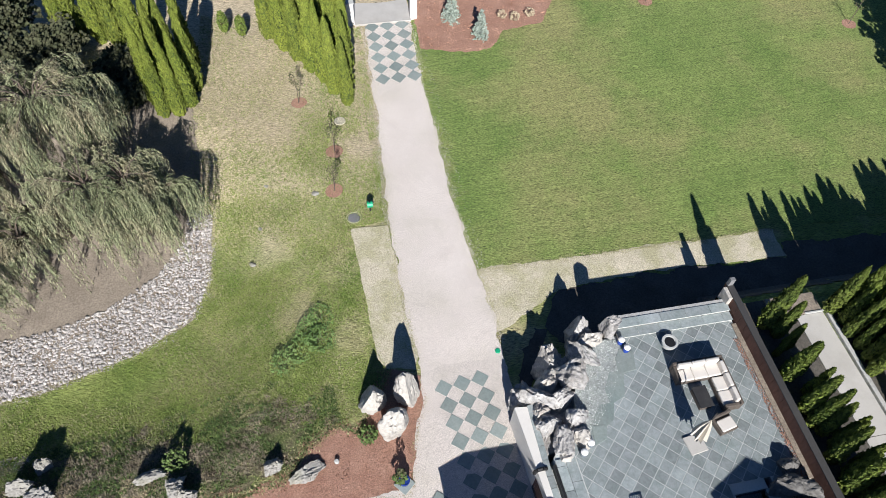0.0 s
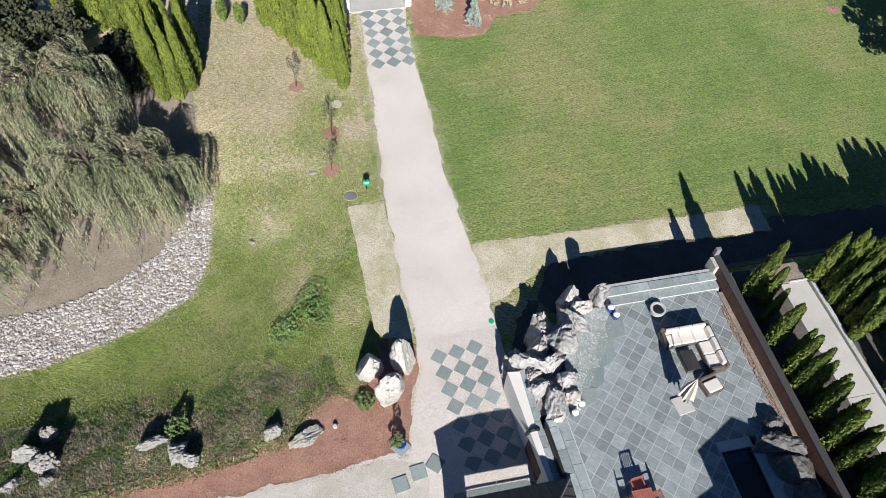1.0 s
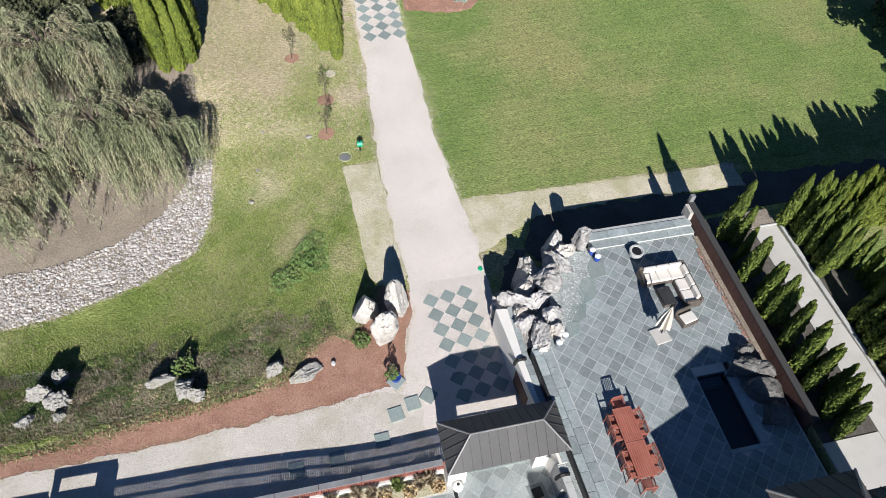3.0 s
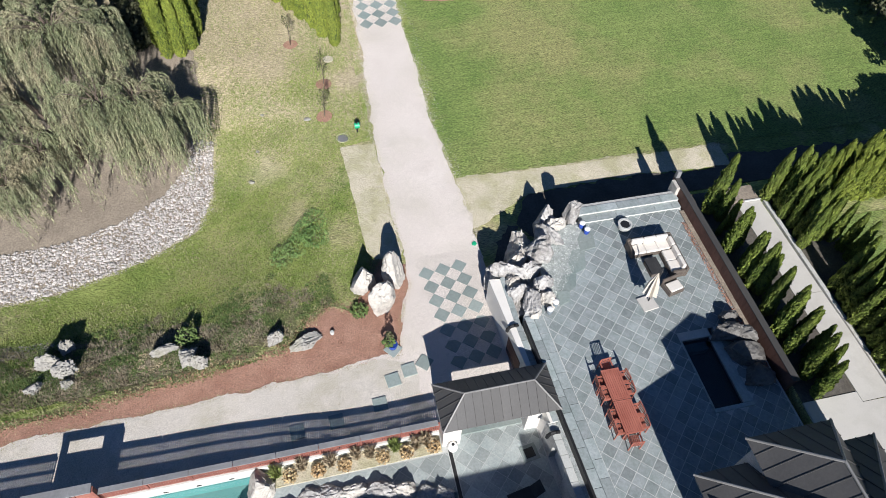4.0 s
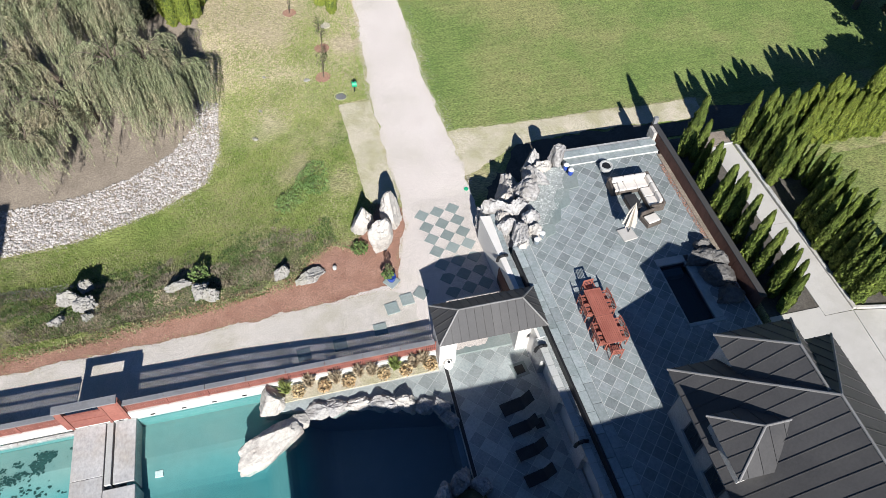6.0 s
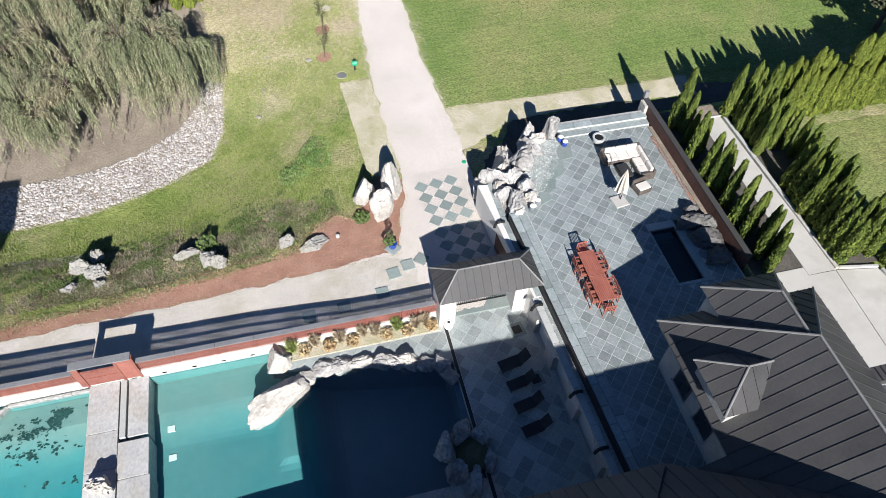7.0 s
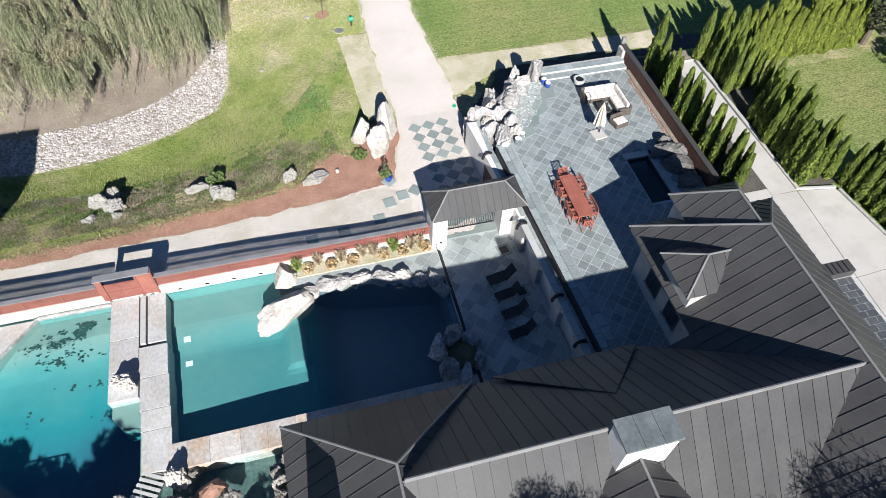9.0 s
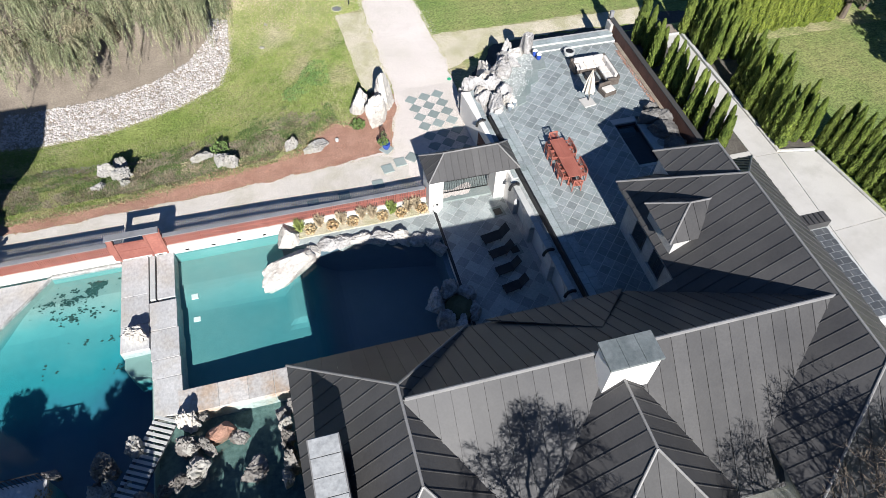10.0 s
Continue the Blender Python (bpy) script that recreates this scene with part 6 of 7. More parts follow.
chips("edge_gravel", [(0.9, 15.5), (6.6, 15.5), (6.2, 41), (1.4, 41)], 9000, 0.022, "cobble", "loose gravel strewn over the grass edge", 39, 0.05)

# ---- stepping pads in the gravel ----
def pads(cx, cy, rows_n, cols, pu, pv, turn, side, label):
    paving = thing("paver_pattern", label, "paving", cx, cy, 0, turn, kind="structure")
    first = None
    for i in range(cols):
        for j in range(rows_n):
            lx, ly = i * pu, -j * pv
            w = pose(cx, cy, 0, 0, 0, turn) @ Vector((lx, ly, 0))
            z = height(w.x, w.y) + 0.05 + 0.03 * noise.noise((w.x * 0.5, w.y * 0.5, 0))
            m = pose(lx, ly, z + (0.02 if cy > 30 else 0), 3.7 if cy > 30 else 0, 0, 0) @ pose(0, 0, 0, 0, 0, 45)
            if first is None:
                first = part("paver", boxed(-side / 2, -side / 2, -0.05, side / 2, side / 2, 0.03, 0.008), "paver", paving)
                first.matrix_basis = m
            else:
                twin(first, m, paving)


pads(2.83, 13.78, 7, 3, 0.97, 0.945, 5.5, 0.67, "checker of square slate pavers set cornerwise in gravel")
pads(2.85, 40.9, 6, 3, 1.08, 1.04, 0.5, 0.73, "checker of square slate pavers set cornerwise in gravel")
lone = thing("stepping_slabs", "square slate slabs set in the gravel path", "paving", 0, 0, 0, kind="structure")
for x, y, a in ((-0.15, 7.75, 8), (0.75, 8.15, 6), (1.6, 8.4, 48), (0.15, 9.45, 40), (-3.2, 6.2, 4), (-5.1, 6.1, 5), (-1.0, 6.6, 3)):
    part("paver", boxed(-0.35, -0.35, 0.02, 0.35, 0.35, 0.095, 0.008, pose(x, y, height(x, y) + 0.035, 0, 0, a)), "paver", lone)

# ---- boulders ----
def boulder(x, y, z, sx, sy, sz, seed, material, label, rz=0, group="", sub=4, rough=1.0):
    t = obj("boulder", rock_bm(sx, sy, sz, seed, sub, rough), material)
    t.matrix_basis = pose(x, y, z, 0, 0, rz)
    return tagged(t, label, "boulder", group)


for x, y, sx, sy, sz, a in ((-0.8, 13.5, 0.72, 0.6, 1.35, 10), (0.95, 13.6, 0.6, 0.68, 1.6, 60), (0.08, 12.0, 0.70, 0.62, 1.5, 0)):
    t = obj("boulder", rock_bm(sx, sy, sz, int(x * 10 + 50), 4, 0.6, 9), "rock")
    t.matrix_basis = pose(x, y, -0.15, 0, 0, a)
    tagged(t, "tall pale standing boulder in a group of three", "boulder", "three standing boulders")
for x, y, sx, sy, sz in ((-17.6, 12.9, 0.75, 0.5, 0.8), (-16.5, 12.2, 0.8, 0.55, 0.6), (-16.9, 13.9, 0.5, 0.4, 0.9), (-11.6, 12.1, 1.0, 0.38, 0.6), (-10.2, 11.35, 0.7, 0.5, 0.75),
                         (-9.6, 10.75, 0.45, 0.35, 0.85), (-5.7, 11.4, 0.55, 0.45, 0.7), (-4.3, 10.8, 0.95, 0.45, 0.6), (-17.9, 11.3, 0.5, 0.45, 0.4), (-16.2, 11.2, 0.4, 0.35, 0.35)):
    boulder(x, y, height(x, y) - 0.14, sx * 0.9, sy * 0.9, sz * 0.8, int(-x * 7), "bank_rock", "rough grey boulder on the weedy bank", 15, "boulders on the bank", 4, 1.5)
for x, y, s in ((-5.3, 28.5, 0.2), (-5.9, 25.9, 0.22), (-2.8, 11.0, 0.17), (-2.4, 27.1, 0.3), (-6.5, 23.8, 0.25)):
    boulder(x, y, height(x, y) - 0.04, s * 0.8, s * 0.7, s * 0.5, int(x * 5 + 100), "bank_rock", "small pale stone lying in the grass", 0, "", 2)
slabstone = tagged(obj("flat_stone", lathe(bmesh.new(), [(0.36, 0.02), (0.38, 0.07), (0.34, 0.11)], 14), "straw"), "round flat tan stone cover in the grass", "stone")
slabstone.matrix_basis = pose(-0.35, 32.4, height(-0.35, 32.4))

# rocks of the dry waterfall on the terrace's corner
FALL = [(6.75, 10.9, 1.3, 0.45, 0.5, 0.9), (7.0, 10.25, 1.2, 0.7, 0.6, 1.1), (7.3, 9.4, 2.0, 0.75, 0.55, 0.75), (8.1, 9.3, 2.1, 0.55, 0.45, 0.6), (6.9, 11.6, 1.0, 0.95, 0.6, 1.35),
        (7.9, 11.3, 1.6, 0.75, 0.45, 1.0), (7.6, 12.4, 0.8, 0.95, 0.6, 1.5), (8.7, 12.4, 1.5, 0.95, 0.75, 1.15), (9.4, 13.4, 1.2, 1.0, 0.7, 1.3), (10.3, 14.0, 1.4, 0.8, 0.6, 1.2),
        (11.15, 14.3, 1.9, 0.45, 0.6, 1.15), (9.9, 14.9, 0.4, 0.8, 0.7, 1.6), (8.1, 13.6, 0.0, 0.9, 0.8, 1.6), (6.4, 12.3, -0.1, 0.7, 0.7, 1.3), (8.25, 10.2, 2.0, 0.75, 0.5, 0.65), (7.3, 8.75, 2.1, 0.6, 0.45, 0.5)]
for k, (x, y, z, sx, sy, sz) in enumerate(FALL):
    boulder(x, y, z, sx, sy, sz, 200 + k, "dark_rock" if k % 3 else "rock", "craggy grey boulder of the rockery at the terrace corner", k * 40, "rockery boulders")
core = tagged(obj("rockery_base", prism(bmesh.new(), [(6.3, 9.0), (8.0, 9.2), (11.3, 13.6), (11.2, 14.6), (8.4, 13.4), (6.5, 11.8)], -0.2, 1.9), "dark_rock"), "stone base of the rockery", "rockery", kind="structure")
PEB = [(8.3, 9.7), (8.9, 9.6), (10.2, 10.9), (11.4, 12.9), (11.4, 13.8), (10.5, 13.9), (9.2, 12.8), (8.4, 11.2)]
pebbed = tagged(obj("pebble_bed", prism(bmesh.new(), PEB, 1.8, TZ + 0.02), "pebble"), "bed of grey-green pebbles beside the rockery", "pebbles", kind="structure")
chips("pebbles", PEB, 2600, 0.055, "pebble", "loose grey-green pebbles", 35, 0.02, TZ)
under = tagged(obj("flagstone_bed", prism(bmesh.new(), [(8.2, 8.7), (9.3, 8.9), (12.1, 12.2), (12.2, 13.5), (11.4, 13.95), (10.4, 13.9), (8.2, 9.6)], 1.8, TZ - 0.012), "slate"), "slate bedding below the flagstones", "paving", kind="structure")
for k, pts in enumerate(([(9.2, 9.5), (9.9, 9.9), (10.2, 10.7), (9.5, 10.7), (8.9, 10.0)], [(10.0, 10.6), (10.8, 10.9), (11.2, 12.1), (10.5, 12.2), (10.0, 11.4)], [(10.9, 12.0), (11.8, 12.1), (12.0, 13.0), (11.4, 13.3), (11.0, 12.8)],
                         [(8.7, 8.9), (9.3, 9.1), (9.5, 9.7), (8.8, 9.8)])):
    st = tagged(obj("flagstone", prism(bmesh.new(), pts, TZ - 0.02, TZ + 0.03 + 0.006 * k), "paver"), "irregular slate flagstone between pebbles and tiles", "flagstone", "flagstones by the rockery")

# pool edge rocks
for k, (x, y, sx, sy, sz, a) in enumerate(((-6.95, 3.65, 0.85, 0.75, 0.75, 20), (-7.2, 1.75, 1.75, 0.75, 0.75, 29), (-5.9, 2.55, 0.8, 0.55, 0.5, 20), (-4.75, 2.9, 0.75, 0.48, 0.42, -8), (-3.76, 2.9, 0.75, 0.5, 0.46, -10), (-2.8, 2.75, 0.65, 0.45, 0.38, -8),
                                           (-1.95, 2.6, 0.8, 0.5, 0.48, -8), (-1.1, 2.4, 0.55, 0.4, 0.36, -15), (-0.44, 2.25, 0.6, 0.5, 0.6, -10), (0.4, 2.0, 0.6, 0.48, 0.45, -20), (1.05, 1.7, 0.6, 0.52, 0.5, -35), (1.45, 1.0, 0.5, 0.55, 0.45, 0))):
    t = obj("boulder", rock_bm(sx, sy, sz, 300 + k, 4, 0.55 if k < 3 else 0.9), "rock" if k in (0, 1, 2, 5, 8) else "dark_rock")
    t.matrix_basis = pose(x, y, WZ - 0.16, 0, 0, a)
    tagged(t, "long pale slab of rock sloping into the pool" if k == 1 else "low pale boulder at the pool's edge", "boulder", "pool edge boulders")
for k, (x, y, sx, sy, sz) in enumerate(((0.25, -2.9, 0.55, 0.75, 0.9), (1.1, -2.2, 0.75, 0.5, 0.85), (0.35, -3.9, 0.6, 0.6, 0.7), (2.0, -2.65, 0.55, 0.6, 0.7), (2.1, -3.7, 0.5, 0.6, 0.6), (1.2, -4.4, 0.8, 0.45, 0.55))):
    boulder(x, y, WZ - 0.1, sx, sy, sz, 340 + k, "dark_rock", "grey boulder of the ring at the pool's corner", k * 50, "corner boulders")
tagged(obj("ground_cover", lathe(bmesh.new(), [(0.85, -0.2), (0.8, 0.1), (0.4, 0.25), (0.05, 0.28)], 14, 1.35, -3.35), "bush"), "dark planting inside the boulder ring", "plant")
for k, (x, y, s, h) in enumerate(((-15.35, -0.75, 0.62, 0.75), (-13.0, -6.2, 0.62, 0.9), (-15.3, -7.0, 0.7, 0.8), (-16.6, -7.6, 0.85, 1.0), (-17.0, -8.7, 0.75, 0.7), (-13.2, -7.4, 0.6, 0.8), (-12.6, -8.7, 0.8, 0.8),
                                  (-13.5, -9.0, 0.6, 0.7), (-14.2, -9.3, 0.5, 0.7), (-14.9, -9.6, 0.6, 0.6), (-10.8, -7.5, 0.65, 0.5), (-10.2, -9.4, 0.9, 0.5), (-8.6, -7.0, 0.55, 0.9), (-8.5, -8.2, 0.55, 0.8), (-8.4, -9.4, 0.6, 1.0), (-12.2, -6.0, 0.35, 0.4))):
    # Paler rock for sunlit boulders, the darker one paints in the shade
    boulder(x, y, DZ - 0.35 if k else DZ - 0.1, s * (0.8 if k else 1), s * 0.66, h * (0.85 if k else 1), 400 + k, "rock" if k in (0, 1) else "bank_rock" if k in (2, 4, 6) else "crag", "rough boulder beside the rock pool", k * 33, "rock pool boulders", 4, 1.7)
rk = random.Random(77)
for k in range(26):
    x, y = ((-12.9 + rk.gauss(0, 0.5), rk.uniform(-12.0, -6.3)), (-8.5 + rk.gauss(0, 0.3), rk.uniform(-12.5, -6.6)), (-16.7 + rk.gauss(0, 0.9), rk.uniform(-11.5, -7.2)))[k % 3]
    s = rk.uniform(0.28, 0.6)
    boulder(x, y, DZ - 0.35, s * 0.8, s * 0.6, s * rk.uniform(0.8, 1.4), 450 + k, "bank_rock" if k % 4 == 0 else "crag", "jumbled rock at the edge of the rock pool", k * 51, "rock pool boulders", 4, 1.7)
tawny = boulder(-11.6, -7.0, -0.9, 0.8, 0.6, 0.85, 499, "mulch", "reddish rock rising out of the rock pool", 15, "", 3)
steps = thing("slatted_bridge", "bridge of pale planks between the rocks", "bridge", -13.98, -5.75, DZ, -28, kind="structure")
for k in range(16):
    part("plank", boxed(-0.58, -0.09 - 0.27 * k, -0.05, 0.58, 0.06 - 0.27 * k, 0.0, 0.006), "limestone", steps)
for x in (-0.5, 0.5):
    part("beam", boxed(x - 0.05, -4.3, -0.2, x + 0.05, 0.1, -0.055), "dark_slate", steps)
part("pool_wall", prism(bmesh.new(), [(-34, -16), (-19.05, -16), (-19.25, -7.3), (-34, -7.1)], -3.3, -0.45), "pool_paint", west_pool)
sw_deck = slab("corner_deck", [(-34, -16), (-19.0, -16), (-19.2, -7.25), (-34, -7.05)], -0.448, DZ - 0.05, "flagstone", "pale stone deck at the far end of the pool", "deck")
nw_deck = slab("corner_deck", [(-34, 4.2), (-20.0, 4.2), (-22.35, 1.55), (-27.1, -4), (-34, -4)], -0.5, DZ - 0.02, "flagstone", "stone deck at the pool's slanted corner", "deck")
coping = thing("pool_coping", "thin dark stone coping along the pool's edge", "coping", 0, 0, 0, kind="structure")
for k in range(9):
    part("coping_stone", boxed(-19.9 + 0.415 * k, 4.3, -0.5, -19.9 + 0.415 * k + 0.4, 4.42, DZ - 0.04, 0.01), "dark_rock", coping)
    part("coping_stone", boxed(0.42 * k, -0.06, 0, 0.42 * k + 0.405, 0.06, 0.26, 0.01, pose(-19.95, 4.32, -0.5, 0, 0, 180 + 49.7)), "dark_rock", coping)
rail = thing("metal_railing", "dark metal railing along the deck's edge", "railing", -22, -7.35, DZ - 0.05)
part("top_rail", boxed(-2, -0.02, 0.85, 2.8, 0.02, 0.9), "black", rail)
for k in range(25):
    part("bar", boxed(-2 + 0.2 * k - 0.012, -0.012, 0, -2 + 0.2 * k + 0.012, 0.012, 0.85), "black", rail)

# ---- concrete drive east of the hedge row ----
edrive = thing("concrete_drive", "pale concrete drive with joints between its slabs", "drive", 0, 0, 0, kind="structure")
for pts in ([(20.9, 13.4), (22.4, 13.4), (22.45, 7.0), (20.9, 7.0)], [(20.9, 6.97), (22.45, 6.97), (22.6, 1.03), (20.9, 1.03)], [(18.05, 1.53), (20.88, 1.53), (20.88, 1.0), (22.5, 0.98), (22.1, -5.2), (18.05, -5.2)],
            [(22.53, 0.98), (24.85, 0.58), (25.67, -5.0), (22.13, -5.2)], [(20.05, -5.23), (22.1, -5.23), (21.4, -20), (20.05, -20)], [(22.13, -5.23), (25.67, -5.03), (27.4, -20), (21.43, -20)]):
    part("slab", prism(bmesh.new(), pts, 2.2, 2.5), "concrete", edrive)
part("kerb", boxed(22.5, 1.05, 2.2, 22.72, 13.5, 2.62, 0.02), "flagstone", edrive)
part("kerb", boxed(0, 0, 0, 2.2, 0.16, 0.4, 0.02, pose(22.72, 1.02, 2.2, 0, 0, -10.5)), "flagstone", edrive)
part("kerb", boxed(0, 0, 0, 17.0, 0.16, 0.4, 0.02, pose(24.93, 0.5, 2.2, 0, 0, -82.5)), "flagstone", edrive)
# Soil under the trees; its near-black tone includes their painted shade
soil = tagged(obj("planting_bed", boxed(18.1, 1.55, 2.0, 19.68, 14.6, 2.46), "dark_earth"), "earth under the arborvitae, tree shade painted into its tone", "bed", kind="structure")
soil_strip = tagged(obj("planting_bed", boxed(19.684, 1.55, 2.0, 20.88, 13.44, 2.462), "dark_earth"), "strip of earth beside the drive, tree shade painted into its tone", "bed", kind="structure")
leafbed = tagged(obj("planting_bed", boxed(19.7, 13.45, 2.0, 22.4, 14.6, 2.55, 0.03), "dirt"), "small leaf-strewn bed at the drive's end", "bed", kind="structure")
part("edging", boxed(21.4, 13.42, 2.0, 22.42, 13.5, 2.6, 0.01), "limestone", leafbed)
soil_east = tagged(obj("planting_bed", boxed(22.74, 1.05, 2.0, 25.4, 13.9, 2.47), "dark_earth"), "earth under the hedge, tree shade painted into its tone", "bed", kind="structure")

# ---- spa on the terrace ----
spa = thing("spa_tub", "sunken rectangular spa with a stone rim, in the house's shadow", "spa", 14.9, 4.1, TZ, kind="")
for x0, y0, x1, y1 in ((-1.04, 1.66, 0.6, 2.1), (-1.04, -2.15, 0.98, -1.95), (-1.04, -1.94, -0.96, 1.65), (0.5, -1.94, 0.97, 1.65)):
    part("rim", boxed(x0, y0, -0.05, x1, y1, 0.05, 0.01), "limestone" if y0 > 1 else "slate", spa)
part("basin", boxed(-0.98, -1.96, -0.95, 0.52, 1.7, -0.85), "dark_slate", spa)
part("bench", boxed(-0.9, 1.2, -0.85, 0.45, 1.62, -0.4, 0.02), "slate", spa)
for x0, y0, x1, y1 in ((-1.03, -2.0, -0.94, 1.75), (0.49, -2.0, 0.58, 1.75), (-0.94, 1.64, 0.49, 1.75), (-0.94, -2.0, 0.49, -1.93)):
    part("basin_wall", boxed(x0, y0, -0.9, x1, y1, -0.04), "dark_slate", spa)
part("water_surface", boxed(-0.94, -1.93, -0.16, 0.49, 1.64, -0.15), "dark_water", spa)
for k, (x, y, sx, sy, sz) in enumerate(((16.15, 5.6, 0.9, 0.55, 0.55), (16.5, 4.5, 0.8, 0.95, 0.5), (16.75, 3.2, 0.7, 0.8, 0.45), (16.75, 6.3, 0.55, 0.45, 0.5), (16.9, 5.3, 0.5, 0.7, 0.6))):
    boulder(x, y, TZ - 0.1, sx, sy, sz, 450 + k, "wet_rock", "large craggy boulder beside the spa, shade painted into its tone", k * 60, "spa boulders")

# ---- terrace furniture ----
def sofa():
    s = thing("corner_sofa", "dark wicker corner sofa with cream cushions", "sofa", 14.6, 10.6, TZ)
    part("base_long", boxed(-1.25, 0.35, 0.05, 1.25, 1.25, 0.32, 0.02), "wicker", s, "woven dark wicker base")
    part("base_side", boxed(0.4, -1.25, 0.05, 1.25, 0.345, 0.32, 0.02), "wicker", s, "woven dark wicker base")
    part("backrest_long", boxed(-1.25, 1.10, 0.32, 1.25, 1.25, 0.72, 0.03), "wicker", s)
    part("backrest_side", boxed(1.10, -1.25, 0.32, 1.25, 1.095, 0.72, 0.03), "wicker", s)
    part("armrest", boxed(-1.25, 0.35, 0.32, -1.10, 1.095, 0.6, 0.03), "wicker", s)
    part("armrest", boxed(0.4, -1.25, 0.32, 1.095, -1.10, 0.6, 0.03), "wicker", s)
    for k in range(3):
        x0 = -1.09 + 0.7 * k
        part("seat_cushion", boxed(x0, 0.36, 0.32, x0 + 0.69, 1.0, 0.48, 0.05), "cushion", s, "cream seat cushion")
        part("back_cushion", boxed(x0, 0.93, 0.46, x0 + 0.69, 1.12, 0.84, 0.06), "cushion", s, "cream back cushion")
    for k in range(2):
        y0 = -1.09 + 0.7 * k
        part("seat_cushion", boxed(0.41, y0, 0.32, 1.0, y0 + 0.69, 0.48, 0.05), "cushion", s, "cream seat cushion")
        part("back_cushion", boxed(0.93, y0, 0.46, 1.13, y0 + 0.69, 0.84, 0.06), "cushion", s, "cream back cushion")
    part("back_cushion", boxed(0.93, 0.32, 0.46, 1.13, 0.92, 0.84, 0.06), "cushion", s, "cream back cushion")


sofa()
table = thing("coffee_table", "low dark wicker coffee table with a slatted top", "table", 14.25, 10.1, TZ, 2)
part("tabletop", boxed(-0.34, -0.52, 0.36, 0.34, 0.52, 0.4, 0.01), "mesh_black", table)
part("body", boxed(-0.3, -0.48, 0.02, 0.3, 0.48, 0.36, 0.01), "wicker", table)
otto = thing("ottoman", "wicker armchair with a cream cushion", "armchair", 14.75, 8.75, TZ, 12)
part("body", boxed(-0.45, -0.4, 0.04, 0.45, 0.4, 0.34, 0.03), "wicker", otto)
part("cushion", boxed(-0.38, -0.36, 0.34, 0.38, 0.2, 0.46, 0.05), "cushion", otto)
part("backrest", boxed(-0.45, 0.3, 0.34, 0.45, 0.42, 0.62, 0.03), "wicker", otto)
umb = thing("cantilever_umbrella", "folded cantilever umbrella with a cream canopy on a pale square base", "umbrella", 13.15, 8.15, TZ, 8)
part("base", boxed(-0.42, -0.42, 0, 0.42, 0.42, 0.09, 0.02), "concrete", umb, "pale square base plate")
part("pole", rod(bmesh.new(), (0.1, 0.1, 0.09), (0.45, 0.45, 2.3), 0.035, 0.03, 8), "mesh_black", umb)
part("arm", rod(bmesh.new(), (0.45, 0.45, 2.3), (0.0, 0.25, 2.45), 0.025, 0.02, 6), "mesh_black", umb)
bm = bmesh.new()
for k in range(16):
    a = k * math.pi / 8
    r = 0.40 if k % 2 else 0.17
    b = (k + 1) * math.pi / 8
    q = 0.17 if k % 2 else 0.40
    pts = [(0, 0.22, 2.45), (r * math.cos(a) * 0.6, 0.2 + r * math.sin(a) * 0.6, 1.7), (r * math.cos(a), 0.15 + r * math.sin(a), 0.75), (q * math.cos(b), 0.15 + q * math.sin(b), 0.75), (q * math.cos(b) * 0.6, 0.2 + q * math.sin(b) * 0.6, 1.7)]
    bm.faces.new([bm.verts.new(p) for p in pts])
part("canopy", bm, "canvas", umb, "cream canvas canopy folded down")
planter = thing("fire_bowl", "round pale stone fire bowl with a dark middle", "fire bowl", 13.82, 13.05, TZ)
part("bowl", lathe(bmesh.new(), [(0.26, 0.0), (0.34, 0.12), (0.40, 0.36), (0.40, 0.42), (0.30, 0.42), (0.28, 0.36), (0.02, 0.34)], 24), "limestone", planter)
part("burner", lathe(bmesh.new(), [(0.26, 0.345), (0.24, 0.40), (0.05, 0.41)], 16), "black", planter)


def globe(x, y):
    g = thing("garden_lantern", "blue ceramic jar lantern with a white round lid", "lantern", x, y, TZ, group="jar lanterns")
    part("jar", lathe(bmesh.new(), [(0.09, 0), (0.15, 0.12), (0.165, 0.26), (0.14, 0.36), (0.13, 0.42)], 16), "blue_glaze" if y > 10 else "lamp_glass", g)
    part("lid", lathe(bmesh.new(), [(0.165, 0.42), (0.165, 0.46), (0.10, 0.51), (0.02, 0.53)], 16), "white", g, "white domed lid")


for x, y in ((11.5, 13.55), (11.62, 13.1), (8.0, 8.6), (8.42, 8.95)):
    globe(x, y)


def dining_chair():
    c = thing("dining_chair", "red-stained slatted wooden dining chair with armrests", "chair", 0, 0, -60, group="chairs round the table")
    for x, y, h in ((-0.26, -0.24, 0.62), (0.26, -0.24, 0.62), (-0.26, 0.24, 0.88), (0.26, 0.24, 0.88)):
        part("leg", boxed(x - 0.022, y - 0.022, 0, x + 0.022, y + 0.022, h, 0.004), "teak", c)
    for k in range(6):
        part("seat_slat", boxed(-0.25, -0.25 + 0.082 * k, 0.42, 0.25, -0.18 + 0.082 * k, 0.44), "teak", c)
    for k in range(6):
        part("back_slat", boxed(-0.22 + 0.082 * k, 0.235, 0.46, -0.18 + 0.082 * k, 0.255, 0.86), "teak", c)
    part("back_rail", boxed(-0.25, 0.225, 0.84, 0.25, 0.265, 0.9, 0.006), "teak", c)
    for x in (-0.26, 0.26):
        part("armrest", boxed(x - 0.035, -0.26, 0.62, x + 0.035, 0.24, 0.645, 0.006), "teak", c)
    return c


chair = dining_chair()
